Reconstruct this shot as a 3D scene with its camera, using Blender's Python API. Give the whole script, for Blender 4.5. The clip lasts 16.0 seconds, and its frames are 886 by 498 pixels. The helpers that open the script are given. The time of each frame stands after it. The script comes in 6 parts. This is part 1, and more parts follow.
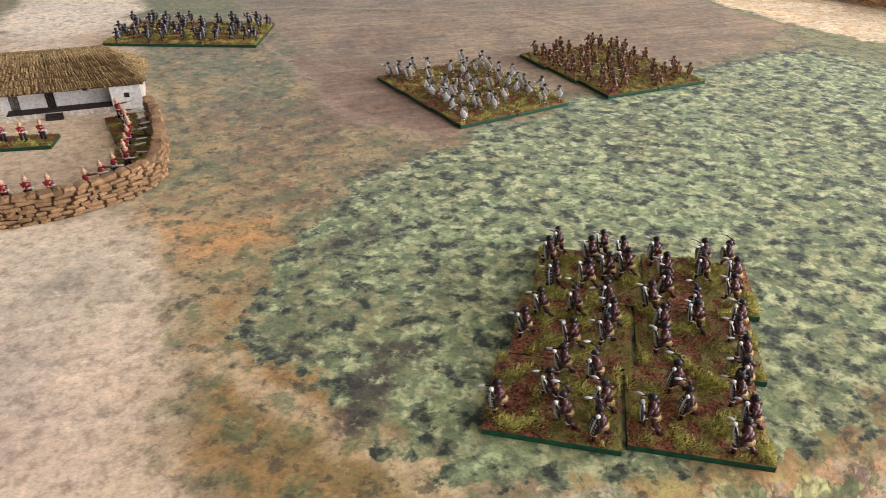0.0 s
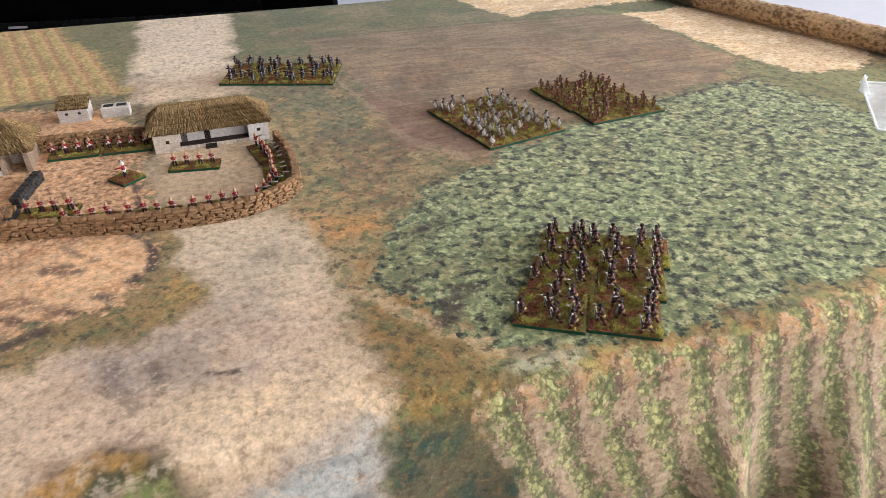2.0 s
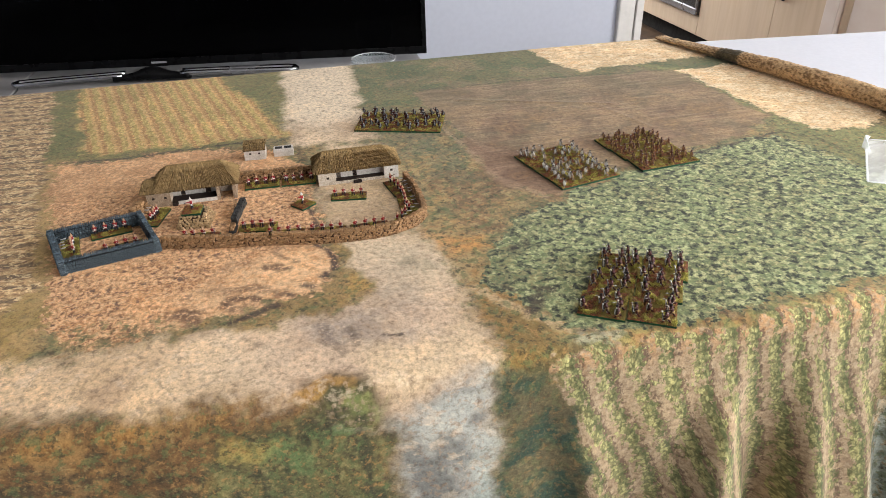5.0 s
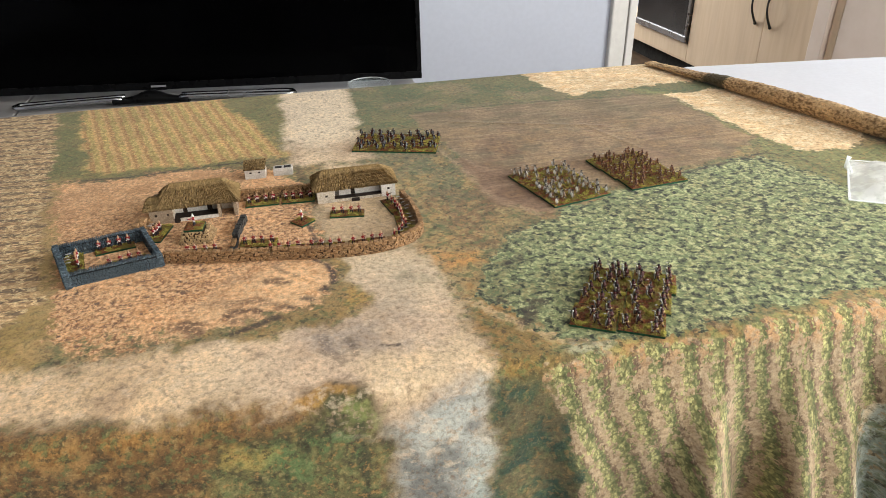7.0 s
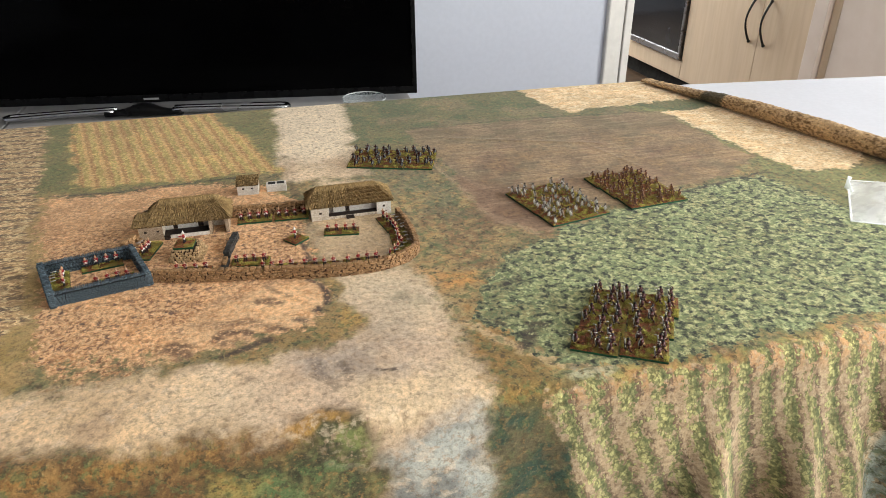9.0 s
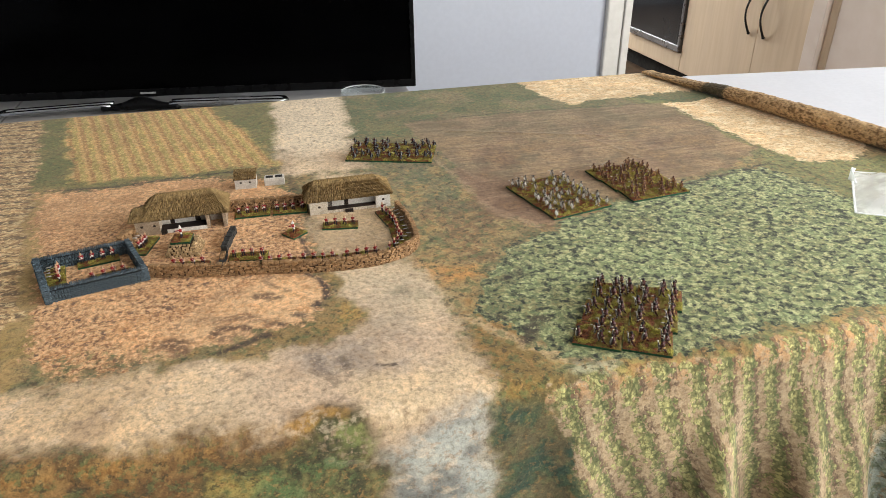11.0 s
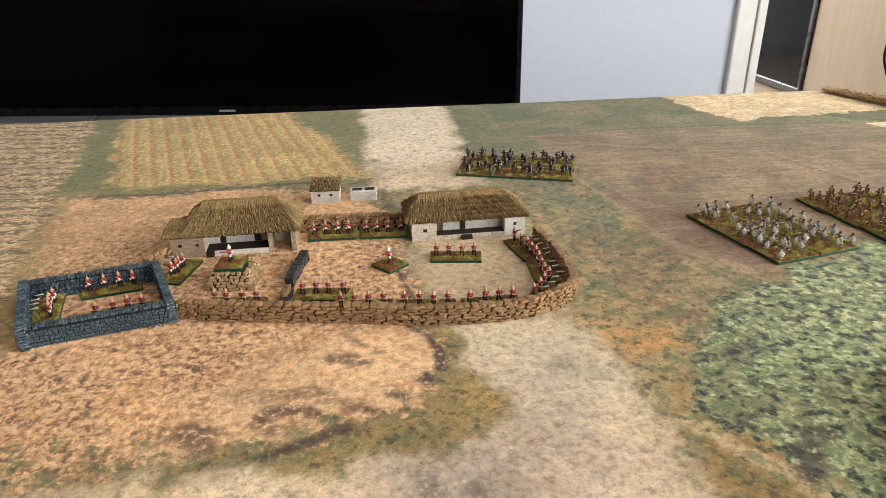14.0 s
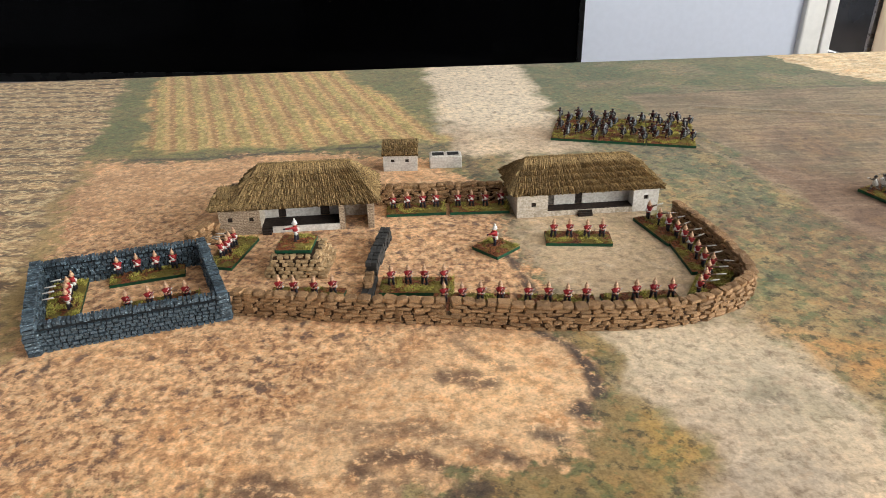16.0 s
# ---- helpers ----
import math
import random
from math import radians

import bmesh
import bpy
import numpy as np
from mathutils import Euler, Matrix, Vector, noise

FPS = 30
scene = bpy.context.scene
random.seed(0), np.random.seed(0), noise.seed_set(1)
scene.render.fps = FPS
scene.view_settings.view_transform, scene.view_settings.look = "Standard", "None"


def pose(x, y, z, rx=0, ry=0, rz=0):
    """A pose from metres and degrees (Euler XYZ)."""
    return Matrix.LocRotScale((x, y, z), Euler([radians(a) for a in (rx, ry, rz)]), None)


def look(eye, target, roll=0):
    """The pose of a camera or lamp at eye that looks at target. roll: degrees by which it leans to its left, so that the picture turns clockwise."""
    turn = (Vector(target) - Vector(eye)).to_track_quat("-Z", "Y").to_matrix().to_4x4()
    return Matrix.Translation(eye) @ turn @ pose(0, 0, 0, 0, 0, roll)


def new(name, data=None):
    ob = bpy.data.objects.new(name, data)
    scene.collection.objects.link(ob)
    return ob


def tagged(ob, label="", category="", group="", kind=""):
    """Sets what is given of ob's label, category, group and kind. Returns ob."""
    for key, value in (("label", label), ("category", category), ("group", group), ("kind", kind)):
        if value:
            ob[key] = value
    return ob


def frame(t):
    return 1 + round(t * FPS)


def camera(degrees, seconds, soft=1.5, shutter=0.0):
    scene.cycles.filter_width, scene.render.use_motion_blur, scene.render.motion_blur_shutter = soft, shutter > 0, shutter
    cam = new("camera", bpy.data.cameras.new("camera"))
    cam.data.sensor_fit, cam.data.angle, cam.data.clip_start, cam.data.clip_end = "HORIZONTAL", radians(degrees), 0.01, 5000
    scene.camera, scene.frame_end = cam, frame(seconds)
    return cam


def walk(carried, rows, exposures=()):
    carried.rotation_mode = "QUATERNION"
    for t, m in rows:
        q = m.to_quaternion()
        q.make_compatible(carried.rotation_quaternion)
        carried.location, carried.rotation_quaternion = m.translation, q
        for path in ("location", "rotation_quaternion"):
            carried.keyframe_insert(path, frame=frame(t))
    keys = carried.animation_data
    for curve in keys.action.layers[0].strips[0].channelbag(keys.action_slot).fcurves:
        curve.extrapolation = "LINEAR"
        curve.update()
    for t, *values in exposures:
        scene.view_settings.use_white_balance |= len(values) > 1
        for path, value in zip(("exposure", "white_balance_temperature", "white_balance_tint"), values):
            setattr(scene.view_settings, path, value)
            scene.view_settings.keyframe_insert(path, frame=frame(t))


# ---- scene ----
cam = camera(66.0, 16.0, soft=0.6, shutter=0.3)
PATH = [
    (0, (0.084, -0.6, 0.151), (0.625, 1.011, -0.904), 0.6),
    (0.5, (0.067, -0.616, 0.164), (0.586, 1.007, -0.883), -0.1),
    (1, (0.051, -0.66, 0.19), (0.582, 0.962, -0.854), -0.3),
    (1.5, (0.026, -0.697, 0.211), (0.553, 0.927, -0.831), -0.5),
    (2, (0.013, -0.744, 0.245), (0.518, 0.86, -0.837), -0.6),
    (2.5, (-0.004, -0.793, 0.289), (0.464, 0.801, -0.825), -0.7),
    (3, (-0.031, -0.839, 0.32), (0.374, 0.781, -0.781), -1.0),
    (3.5, (-0.051, -0.873, 0.333), (0.306, 0.779, -0.737), -1.2),
    (4, (-0.063, -0.893, 0.34), (0.274, 0.781, -0.7), -1.5),
    (6.3, (-0.067, -0.917, 0.374), (0.293, 0.736, -0.692), -1.7),
    (6.5, (-0.072, -0.93, 0.361), (0.293, 0.758, -0.647), -1.5),
    (7, (-0.072, -0.925, 0.36), (0.299, 0.774, -0.629), -1.3),
    (7.5, (-0.075, -0.917, 0.356), (0.298, 0.785, -0.625), -1.1),
    (8, (-0.072, -0.915, 0.356), (0.3, 0.79, -0.62), -1.1),
    (8.5, (-0.072, -0.908, 0.356), (0.312, 0.802, -0.608), -0.9),
    (9, (-0.072, -0.907, 0.358), (0.324, 0.805, -0.597), -0.6),
    (11.5, (-0.071, -0.893, 0.349), (0.325, 0.807, -0.628), -0.8),
    (12, (-0.063, -0.869, 0.337), (0.332, 0.828, -0.645), -0.8),
    (12.5, (-0.055, -0.82, 0.313), (0.317, 0.891, -0.652), -1.1),
    (13, (-0.057, -0.763, 0.286), (0.279, 0.982, -0.63), -1.0),
    (13.5, (-0.074, -0.715, 0.257), (0.165, 1.075, -0.602), -1.4),
    (14, (-0.092, -0.678, 0.234), (0.112, 1.123, -0.61), -0.9),
    (14.5, (-0.101, -0.646, 0.215), (0.078, 1.153, -0.64), -0.6),
    (15, (-0.117, -0.599, 0.205), (0.033, 1.188, -0.681), -1.1),
    (15.5, (-0.12, -0.571, 0.189), (0.0, 1.207, -0.719), -1.6),
    (16, (-0.137, -0.569, 0.187), (-0.013, 1.212, -0.715), -1.2),
]
walk(cam, [(t, look(e, g, r)) for t, e, g, r in PATH], [(0, 0.05, 6270, 14), (1.5, -0.02, 6270, 14), (3, -0.04, 6300, 13), (4, 0.08, 6400, 12), (6.5, 0.09, 6740, 7), (9, 0.06, 6720, 6), (12.5, 0.07, 6760, 6), (13.5, 0.17, 6740, 7), (14, 0.17, 6720, 6), (15, 0.15, 6690, 6), (16, 0.14, 6530, 6)])

# ---- world, light, exposure ----
world = bpy.data.worlds.new("world")
scene.world = world
world.use_nodes = True
wn = world.node_tree.nodes
sky = wn.new("ShaderNodeTexSky")
sky.sky_type, sky.sun_disc, sky.sun_elevation, sky.sun_rotation = "NISHITA", False, radians(38), radians(70)
world.node_tree.links.new(sky.outputs[0], wn["Background"].inputs[0])
wn["Background"].inputs[1].default_value = 0.12


def window_and_fill_light(m, sx, sy, watts, colour):
    lamp = bpy.data.lights.new("window_and_fill_light", "AREA")
    lamp.shape, lamp.size, lamp.size_y, lamp.energy, lamp.color = "RECTANGLE", sx, sy, watts, colour
    ob = new("window_and_fill_light", lamp)
    ob.matrix_world = m
    return ob


WIN_Y, WIN_Z, WIN_W, WIN_H = -1.15, 0.78, 2.6, 1.55
SOUTH_X0, SOUTH_X1 = 0.9, 2.4
window_and_fill_light(look((2.55, WIN_Y, WIN_Z), (0.0, WIN_Y + 0.5, 0.0)), WIN_W - 0.1, WIN_H - 0.1, 118, (1.0, 0.99, 0.98))
# added fill lamp that brightens the mat's front drop; no window known there
window_and_fill_light(look(((SOUTH_X0 + SOUTH_X1) / 2, -3.05, WIN_Z), (0.9, 0.0, 0.0)), SOUTH_X1 - SOUTH_X0 - 0.1, WIN_H - 0.1, 44, (1.0, 0.99, 0.98))
# added fill lamp for the kitchen units, source unseen
window_and_fill_light(look((1.1, 5.05, 0.8), (1.5, 2.5, 0.0)), 1.5, 1.1, 112, (1.0, 0.99, 0.98))


# ---- materials ----
def srgb(r, g, b):
    return tuple((c / 255 / 12.92 if c / 255 <= 0.04045 else ((c / 255 + 0.055) / 1.055) ** 2.4) for c in (r, g, b))


def node(nt, kind, **values):
    n = nt.nodes.new(kind)
    for k, v in values.items():
        n.inputs[k.replace("_", " ")].default_value = v
    return n


def mix_rgb(nt, a, b, fac, blend="MIX"):
    n = nt.nodes.new("ShaderNodeMix")
    n.data_type, n.blend_type = "RGBA", blend
    for sock, value in ((n.inputs[0], fac), (n.inputs[6], a), (n.inputs[7], b)):
        if isinstance(value, bpy.types.NodeSocket):
            nt.links.new(value, sock)
        else:
            sock.default_value = value if sock.type == "VALUE" else (*value[:3], 1)
    return n.outputs[2]


def ramp(nt, fac, lo, hi, a=0.0, b=1.0):
    n = nt.nodes.new("ShaderNodeMapRange")
    n.interpolation_type = "SMOOTHSTEP"
    nt.links.new(fac, n.inputs[0])
    for i, v in enumerate((lo, hi, a, b)):
        n.inputs[i + 1].default_value = v
    return n.outputs[0]


def math_node(nt, op, a, b):
    n = nt.nodes.new("ShaderNodeMath")
    n.operation = op
    for sock, value in zip(n.inputs, (a, b)):
        if isinstance(value, bpy.types.NodeSocket):
            nt.links.new(value, sock)
        else:
            sock.default_value = value
    return n.outputs[0]


def noise_tex(nt, vec, scale, detail=3.0, distortion=0.0, rough=0.55):
    n = node(nt, "ShaderNodeTexNoise", Scale=scale, Detail=detail, Roughness=rough, Distortion=distortion)
    nt.links.new(vec, n.inputs["Vector"])
    return n.outputs[0]


def surface(name, c1, c2, scale=300.0, rough=0.7, metal=0.0, bump=0.3, bump_mm=0.3, vary=0.15, coarse=None, spec=0.3, contrast=0.16, stain=0.35):
    """A worn painted or natural surface: two colours at a fine grain, a coarse drift, relief, and a shift from piece to piece."""
    m = bpy.data.materials.new(name)
    m.use_nodes = True
    nt = m.node_tree
    p = nt.nodes["Principled BSDF"]
    co = nt.nodes.new("ShaderNodeTexCoord").outputs["Object"]
    fine = noise_tex(nt, co, scale, 4)
    big = noise_tex(nt, co, coarse or scale / 7, 2)
    col = mix_rgb(nt, c1, c2, ramp(nt, fine, 0.5 - contrast, 0.5 + contrast))
    col = mix_rgb(nt, col, (0.45, 0.42, 0.4), ramp(nt, big, 0.42, 0.75, 0.0, stain), "MULTIPLY")
    info = nt.nodes.new("ShaderNodeObjectInfo")
    hsv = nt.nodes.new("ShaderNodeHueSaturation")
    nt.links.new(col, hsv.inputs["Color"])
    nt.links.new(ramp(nt, info.outputs["Random"], 0.0, 1.0, 1.0 - vary, 1.0 + vary), hsv.inputs["Value"])
    nt.links.new(hsv.outputs[0], p.inputs["Base Color"])
    p.inputs["Metallic"].default_value = metal
    p.inputs["Specular IOR Level"].default_value = spec
    nt.links.new(ramp(nt, big, 0.2, 0.8, max(0.02, rough - 0.1), min(1.0, rough + 0.1)), p.inputs["Roughness"])
    if bump:
        b = node(nt, "ShaderNodeBump", Strength=bump, Distance=bump_mm / 1000)
        nt.links.new(fine, b.inputs["Height"])
        nt.links.new(b.outputs[0], p.inputs["Normal"])
    return m


M = {
    "wall": surface("wall_paint", srgb(188, 192, 204), srgb(185, 189, 201), 60, 0.75, bump=0.0, vary=0.0, coarse=1.5, stain=0.05),
    "ceiling": surface("ceiling_paint", (0.8, 0.8, 0.8), (0.76, 0.76, 0.76), 40, 0.9, vary=0.0, bump=0.05, stain=0.05),
    "floor": surface("floor_boards", srgb(92, 72, 54), srgb(72, 56, 42), 30, 0.5, vary=0.0),
    "trim": surface("gloss_trim", srgb(216, 213, 208), srgb(209, 206, 201), 30, 0.35, vary=0.0, bump=0.03, stain=0.05),
    "table": surface("white_laminate", srgb(206, 209, 218), srgb(202, 205, 214), 120, 0.35, vary=0.0, bump=0.02, coarse=3, stain=0.05),
    "cabinet": surface("cabinet_paint", srgb(168, 165, 163), srgb(160, 157, 155), 30, 0.4, vary=0.0, bump=0.03, stain=0.05),
    "black": surface("black_plastic", (0.004, 0.004, 0.0045), (0.006, 0.006, 0.0065), 200, 0.3, spec=0.12, bump=0.02, vary=0.0),
    "screen": surface("screen_glass", (0.0006, 0.0006, 0.0007), (0.001, 0.001, 0.0012), 4, 0.14, bump=0.0, vary=0.0, spec=0.05),
    "grey_mark": surface("grey_mark", (0.35, 0.35, 0.36), (0.3, 0.3, 0.31), 200, 0.4, bump=0.0, vary=0.0),
    "oven_glass": surface("oven_glass", (0.02, 0.022, 0.026), (0.03, 0.032, 0.036), 5, 0.12, bump=0.0, vary=0.0, spec=0.5),
    "iron": surface("dark_iron", (0.03, 0.028, 0.026), (0.05, 0.047, 0.043), 150, 0.4, 0.6, bump=0.1, vary=0.0),
    "plinth": surface("plinth", (0.015, 0.014, 0.013), (0.03, 0.028, 0.025), 40, 0.7, vary=0.0),
    "plaster": surface("whitewashed_resin", srgb(216, 206, 192), srgb(178, 166, 148), 700, 0.85, bump=0.4, bump_mm=0.2, vary=0.04, coarse=120, stain=0.45),
    "whitewash": surface("whitewash", srgb(214, 208, 200), srgb(188, 180, 170), 600, 0.85, bump=0.3, bump_mm=0.2, vary=0.03, coarse=90, stain=0.3),
    "brick": surface("worn_brickwork", srgb(196, 176, 152), srgb(140, 116, 94), 1100, 0.85, bump=0.6, bump_mm=0.3, vary=0.04, coarse=90),
    "dark_inside": surface("dark_wash", srgb(58, 44, 36), srgb(34, 26, 22), 600, 0.8, vary=0.05),
    "plank": surface("grey_planks", srgb(104, 96, 88), srgb(72, 64, 58), 700, 0.8, vary=0.1),
    "thatch": surface("thatch", srgb(170, 142, 96), srgb(92, 72, 46), 1300, 0.9, bump=0.8, bump_mm=0.3, vary=0.05, coarse=70),
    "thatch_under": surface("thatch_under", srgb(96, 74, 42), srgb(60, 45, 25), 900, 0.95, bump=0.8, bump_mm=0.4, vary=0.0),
    "kraal": surface("blue_grey_stone", srgb(82, 96, 106), srgb(42, 51, 57), 500, 0.42, bump=0.8, bump_mm=0.3, vary=0.25, coarse=160),
    "kraal_core": surface("dark_stone_core", srgb(26, 29, 33), srgb(16, 18, 20), 900, 0.9, vary=0.0),
    "bag": surface("sandbag", srgb(178, 138, 94), srgb(92, 62, 38), 620, 0.7, bump=0.7, bump_mm=0.25, vary=0.18, coarse=110, stain=0.8),
    "rubble": surface("pale_rubble", srgb(206, 178, 136), srgb(136, 104, 70), 620, 0.75, bump=0.7, bump_mm=0.25, vary=0.2, coarse=110, stain=0.6),
    "bag_core": surface("sandbag_gap", srgb(70, 48, 30), srgb(44, 30, 18), 700, 0.9, vary=0.0),
    "box": surface("dark_crate", srgb(72, 70, 68), srgb(38, 37, 36), 900, 0.7, bump=0.5, vary=0.2),
    "base_edge": surface("green_base_edge", srgb(22, 76, 48), srgb(15, 54, 35), 500, 0.6, bump=0.2, vary=0.12),
    "flock": surface("brown_flock", srgb(150, 88, 50), srgb(58, 30, 18), 1100, 0.7, bump=1.0, bump_mm=0.8, vary=0.1, coarse=200),
    "grass": surface("static_grass", srgb(206, 196, 104), srgb(164, 158, 74), 500, 0.8, bump=0.0, vary=0.12, coarse=160),
    "grass_dark": surface("static_grass_olive", srgb(158, 142, 72), srgb(122, 112, 54), 500, 0.8, bump=0.0, vary=0.12, coarse=160),
}


def film(name, lo, hi, tint):
    m = bpy.data.materials.new(name)
    m.use_nodes = True
    nt = m.node_tree
    p = nt.nodes["Principled BSDF"]
    p.inputs["Base Color"].default_value = (*tint, 1)
    p.inputs["Roughness"].default_value = 0.18
    mixer, clear = nt.nodes.new("ShaderNodeMixShader"), nt.nodes.new("ShaderNodeBsdfTransparent")
    co = nt.nodes.new("ShaderNodeTexCoord").outputs["Object"]
    nt.links.new(ramp(nt, noise_tex(nt, co, 60, 4), 0.4, 0.65, lo, hi), mixer.inputs[0])
    nt.links.new(clear.outputs[0], mixer.inputs[1])
    nt.links.new(p.outputs[0], mixer.inputs[2])
    nt.links.new(mixer.outputs[0], nt.nodes["Material Output"].inputs[0])
    return m


M["film"] = film("clear_plastic", 0.36, 0.6, (0.88, 0.89, 0.89))
M["seam"] = film("plastic_seam", 0.6, 0.85, (0.9, 0.92, 0.93))
M["glass"] = film("clear_glass", 0.06, 0.14, (0.6, 0.7, 0.72))


def beech():
    m = surface("beech_veneer", srgb(238, 214, 186), srgb(232, 207, 176), 9, 0.45, vary=0.03, bump=0.05, coarse=2, stain=0.12)
    nt = m.node_tree
    co = [n for n in nt.nodes if n.type == "TEX_COORD"][0].outputs["Object"]
    mp = nt.nodes.new("ShaderNodeMapping")
    mp.inputs["Scale"].default_value = (5, 5, 0.5)
    nt.links.new(co, mp.inputs[0])
    for n in [n for n in nt.nodes if n.type == "TEX_NOISE"]:
        nt.links.new(mp.outputs[0], n.inputs["Vector"])
    return m


M["beech"] = beech()
M["pale_door"] = surface("pale_door_paint", srgb(250, 234, 222), srgb(246, 229, 216), 12, 0.4, vary=0.02, bump=0.03, coarse=2, stain=0.1)
M["chrome"] = surface("polished_chrome", (0.5, 0.51, 0.53), (0.56, 0.57, 0.59), 40, 0.2, 1.0, bump=0.0, vary=0.0, stain=0.05)
M["oven_steel"] = surface("oven_steel", (0.34, 0.34, 0.36), (0.42, 0.42, 0.44), 120, 0.32, 1.0, bump=0.02, vary=0.0, stain=0.05)


def by_island(m, lo, hi):
    """Shift the brightness from tuft to tuft."""
    nt = m.node_tree
    geo = nt.nodes.new("ShaderNodeNewGeometry")
    hsv = [n for n in nt.nodes if n.type == "HUE_SAT"][0]
    nt.links.new(ramp(nt, geo.outputs["Random Per Island"], 0.0, 1.0, lo, hi), hsv.inputs["Value"])


def two_tone(m, c, scale, lo, hi):
    """Lay a second colour in patches."""
    nt = m.node_tree
    hsv = [n for n in nt.nodes if n.type == "HUE_SAT"][0]
    co = [n for n in nt.nodes if n.type == "TEX_COORD"][0].outputs["Object"]
    src = hsv.inputs["Color"].links[0].from_socket
    nt.links.new(mix_rgb(nt, src, c, ramp(nt, noise_tex(nt, co, scale, 5), lo, hi, 0.0, 0.85)), hsv.inputs["Color"])


two_tone(M["flock"], srgb(118, 108, 48), 130, 0.49, 0.57)
two_tone(M["kraal"], srgb(150, 168, 176), 1300, 0.585, 0.65)
two_tone(M["bag"], srgb(222, 186, 144), 420, 0.53, 0.66)
two_tone(M["bag"], srgb(62, 42, 28), 520, 0.55, 0.64)


def courses(m, scale, dark):
    """Lay fine brick courses into a wall's colour."""
    nt = m.node_tree
    hsv = [n for n in nt.nodes if n.type == "HUE_SAT"][0]
    co = [n for n in nt.nodes if n.type == "TEX_COORD"][0].outputs["Object"]
    src = hsv.inputs["Color"].links[0].from_socket
    axis, flat = nt.nodes.new("ShaderNodeSeparateXYZ"), nt.nodes.new("ShaderNodeCombineXYZ")
    nt.links.new(co, axis.inputs[0])
    nt.links.new(math_node(nt, "ADD", axis.outputs[0], axis.outputs[1]), flat.inputs[0])
    nt.links.new(axis.outputs[2], flat.inputs[1])
    b = node(nt, "ShaderNodeTexBrick", Scale=scale)
    b.inputs["Mortar Size"].default_value = 0.035
    b.inputs["Color1"].default_value, b.inputs["Color2"].default_value = (1.06, 1.04, 1.02, 1), (0.82, 0.8, 0.78, 1)
    b.inputs["Mortar"].default_value = (dark, dark * 0.96, dark * 0.92, 1)
    nt.links.new(flat.outputs[0], b.inputs["Vector"])
    nt.links.new(mix_rgb(nt, src, b.outputs["Color"], 0.9, "MULTIPLY"), hsv.inputs["Color"])


courses(M["brick"], 230, 0.5)
courses(M["plaster"], 230, 0.88)
by_island(M["thatch"], 0.75, 1.2)
by_island(M["grass"], 0.6, 1.3)
by_island(M["grass_dark"], 0.6, 1.3)
by_island(M["kraal"], 0.65, 1.3)


def paint(name, c, rough=0.55, dark=0.45):
    """Hand-painted figure paint with a darker wash in it."""
    return surface(name, c, tuple(x * dark for x in c), 1500, rough, bump=0.3, bump_mm=0.12, vary=0.12, coarse=500, contrast=0.22)


P = {
    "skin_dark": paint("dark_brown_paint", srgb(84, 46, 44), 0.24),
    "skin_pale": paint("grey_brown_paint", srgb(134, 120, 108), 0.35, 0.45),
    "skin_red": paint("red_brown_paint", srgb(104, 64, 50), 0.35),
    "hair": paint("black_hair_paint", srgb(30, 26, 27), 0.35),
    "hide_tan": paint("tan_paint", srgb(206, 170, 112)),
    "white": paint("white_paint", srgb(226, 222, 214), dark=0.7),
    "black_shield": paint("black_shield_paint", srgb(44, 38, 38), 0.4),
    "slate_shield": paint("slate_shield_paint", srgb(40, 41, 46), 0.35),
    "slate_stripe": paint("slate_stripe_paint", srgb(168, 168, 168), 0.4),
    "grey_shield": paint("pale_grey_shield_paint", srgb(236, 234, 228), 0.5, 0.75),
    "brown_shield": paint("red_brown_shield_paint", srgb(146, 100, 80), 0.45),
    "brass": paint("spear_paint", srgb(196, 190, 182), 0.35, 0.7),
    "red": paint("red_tunic_paint", srgb(166, 44, 46)),
    "navy": paint("dark_blue_paint", srgb(44, 40, 48)),
    "flesh": paint("flesh_paint", srgb(214, 158, 124), dark=0.7),
    "helmet": paint("buff_helmet_paint", srgb(206, 164, 130), dark=0.55),
    "wood": paint("brown_wood_paint", srgb(92, 62, 40)),
}


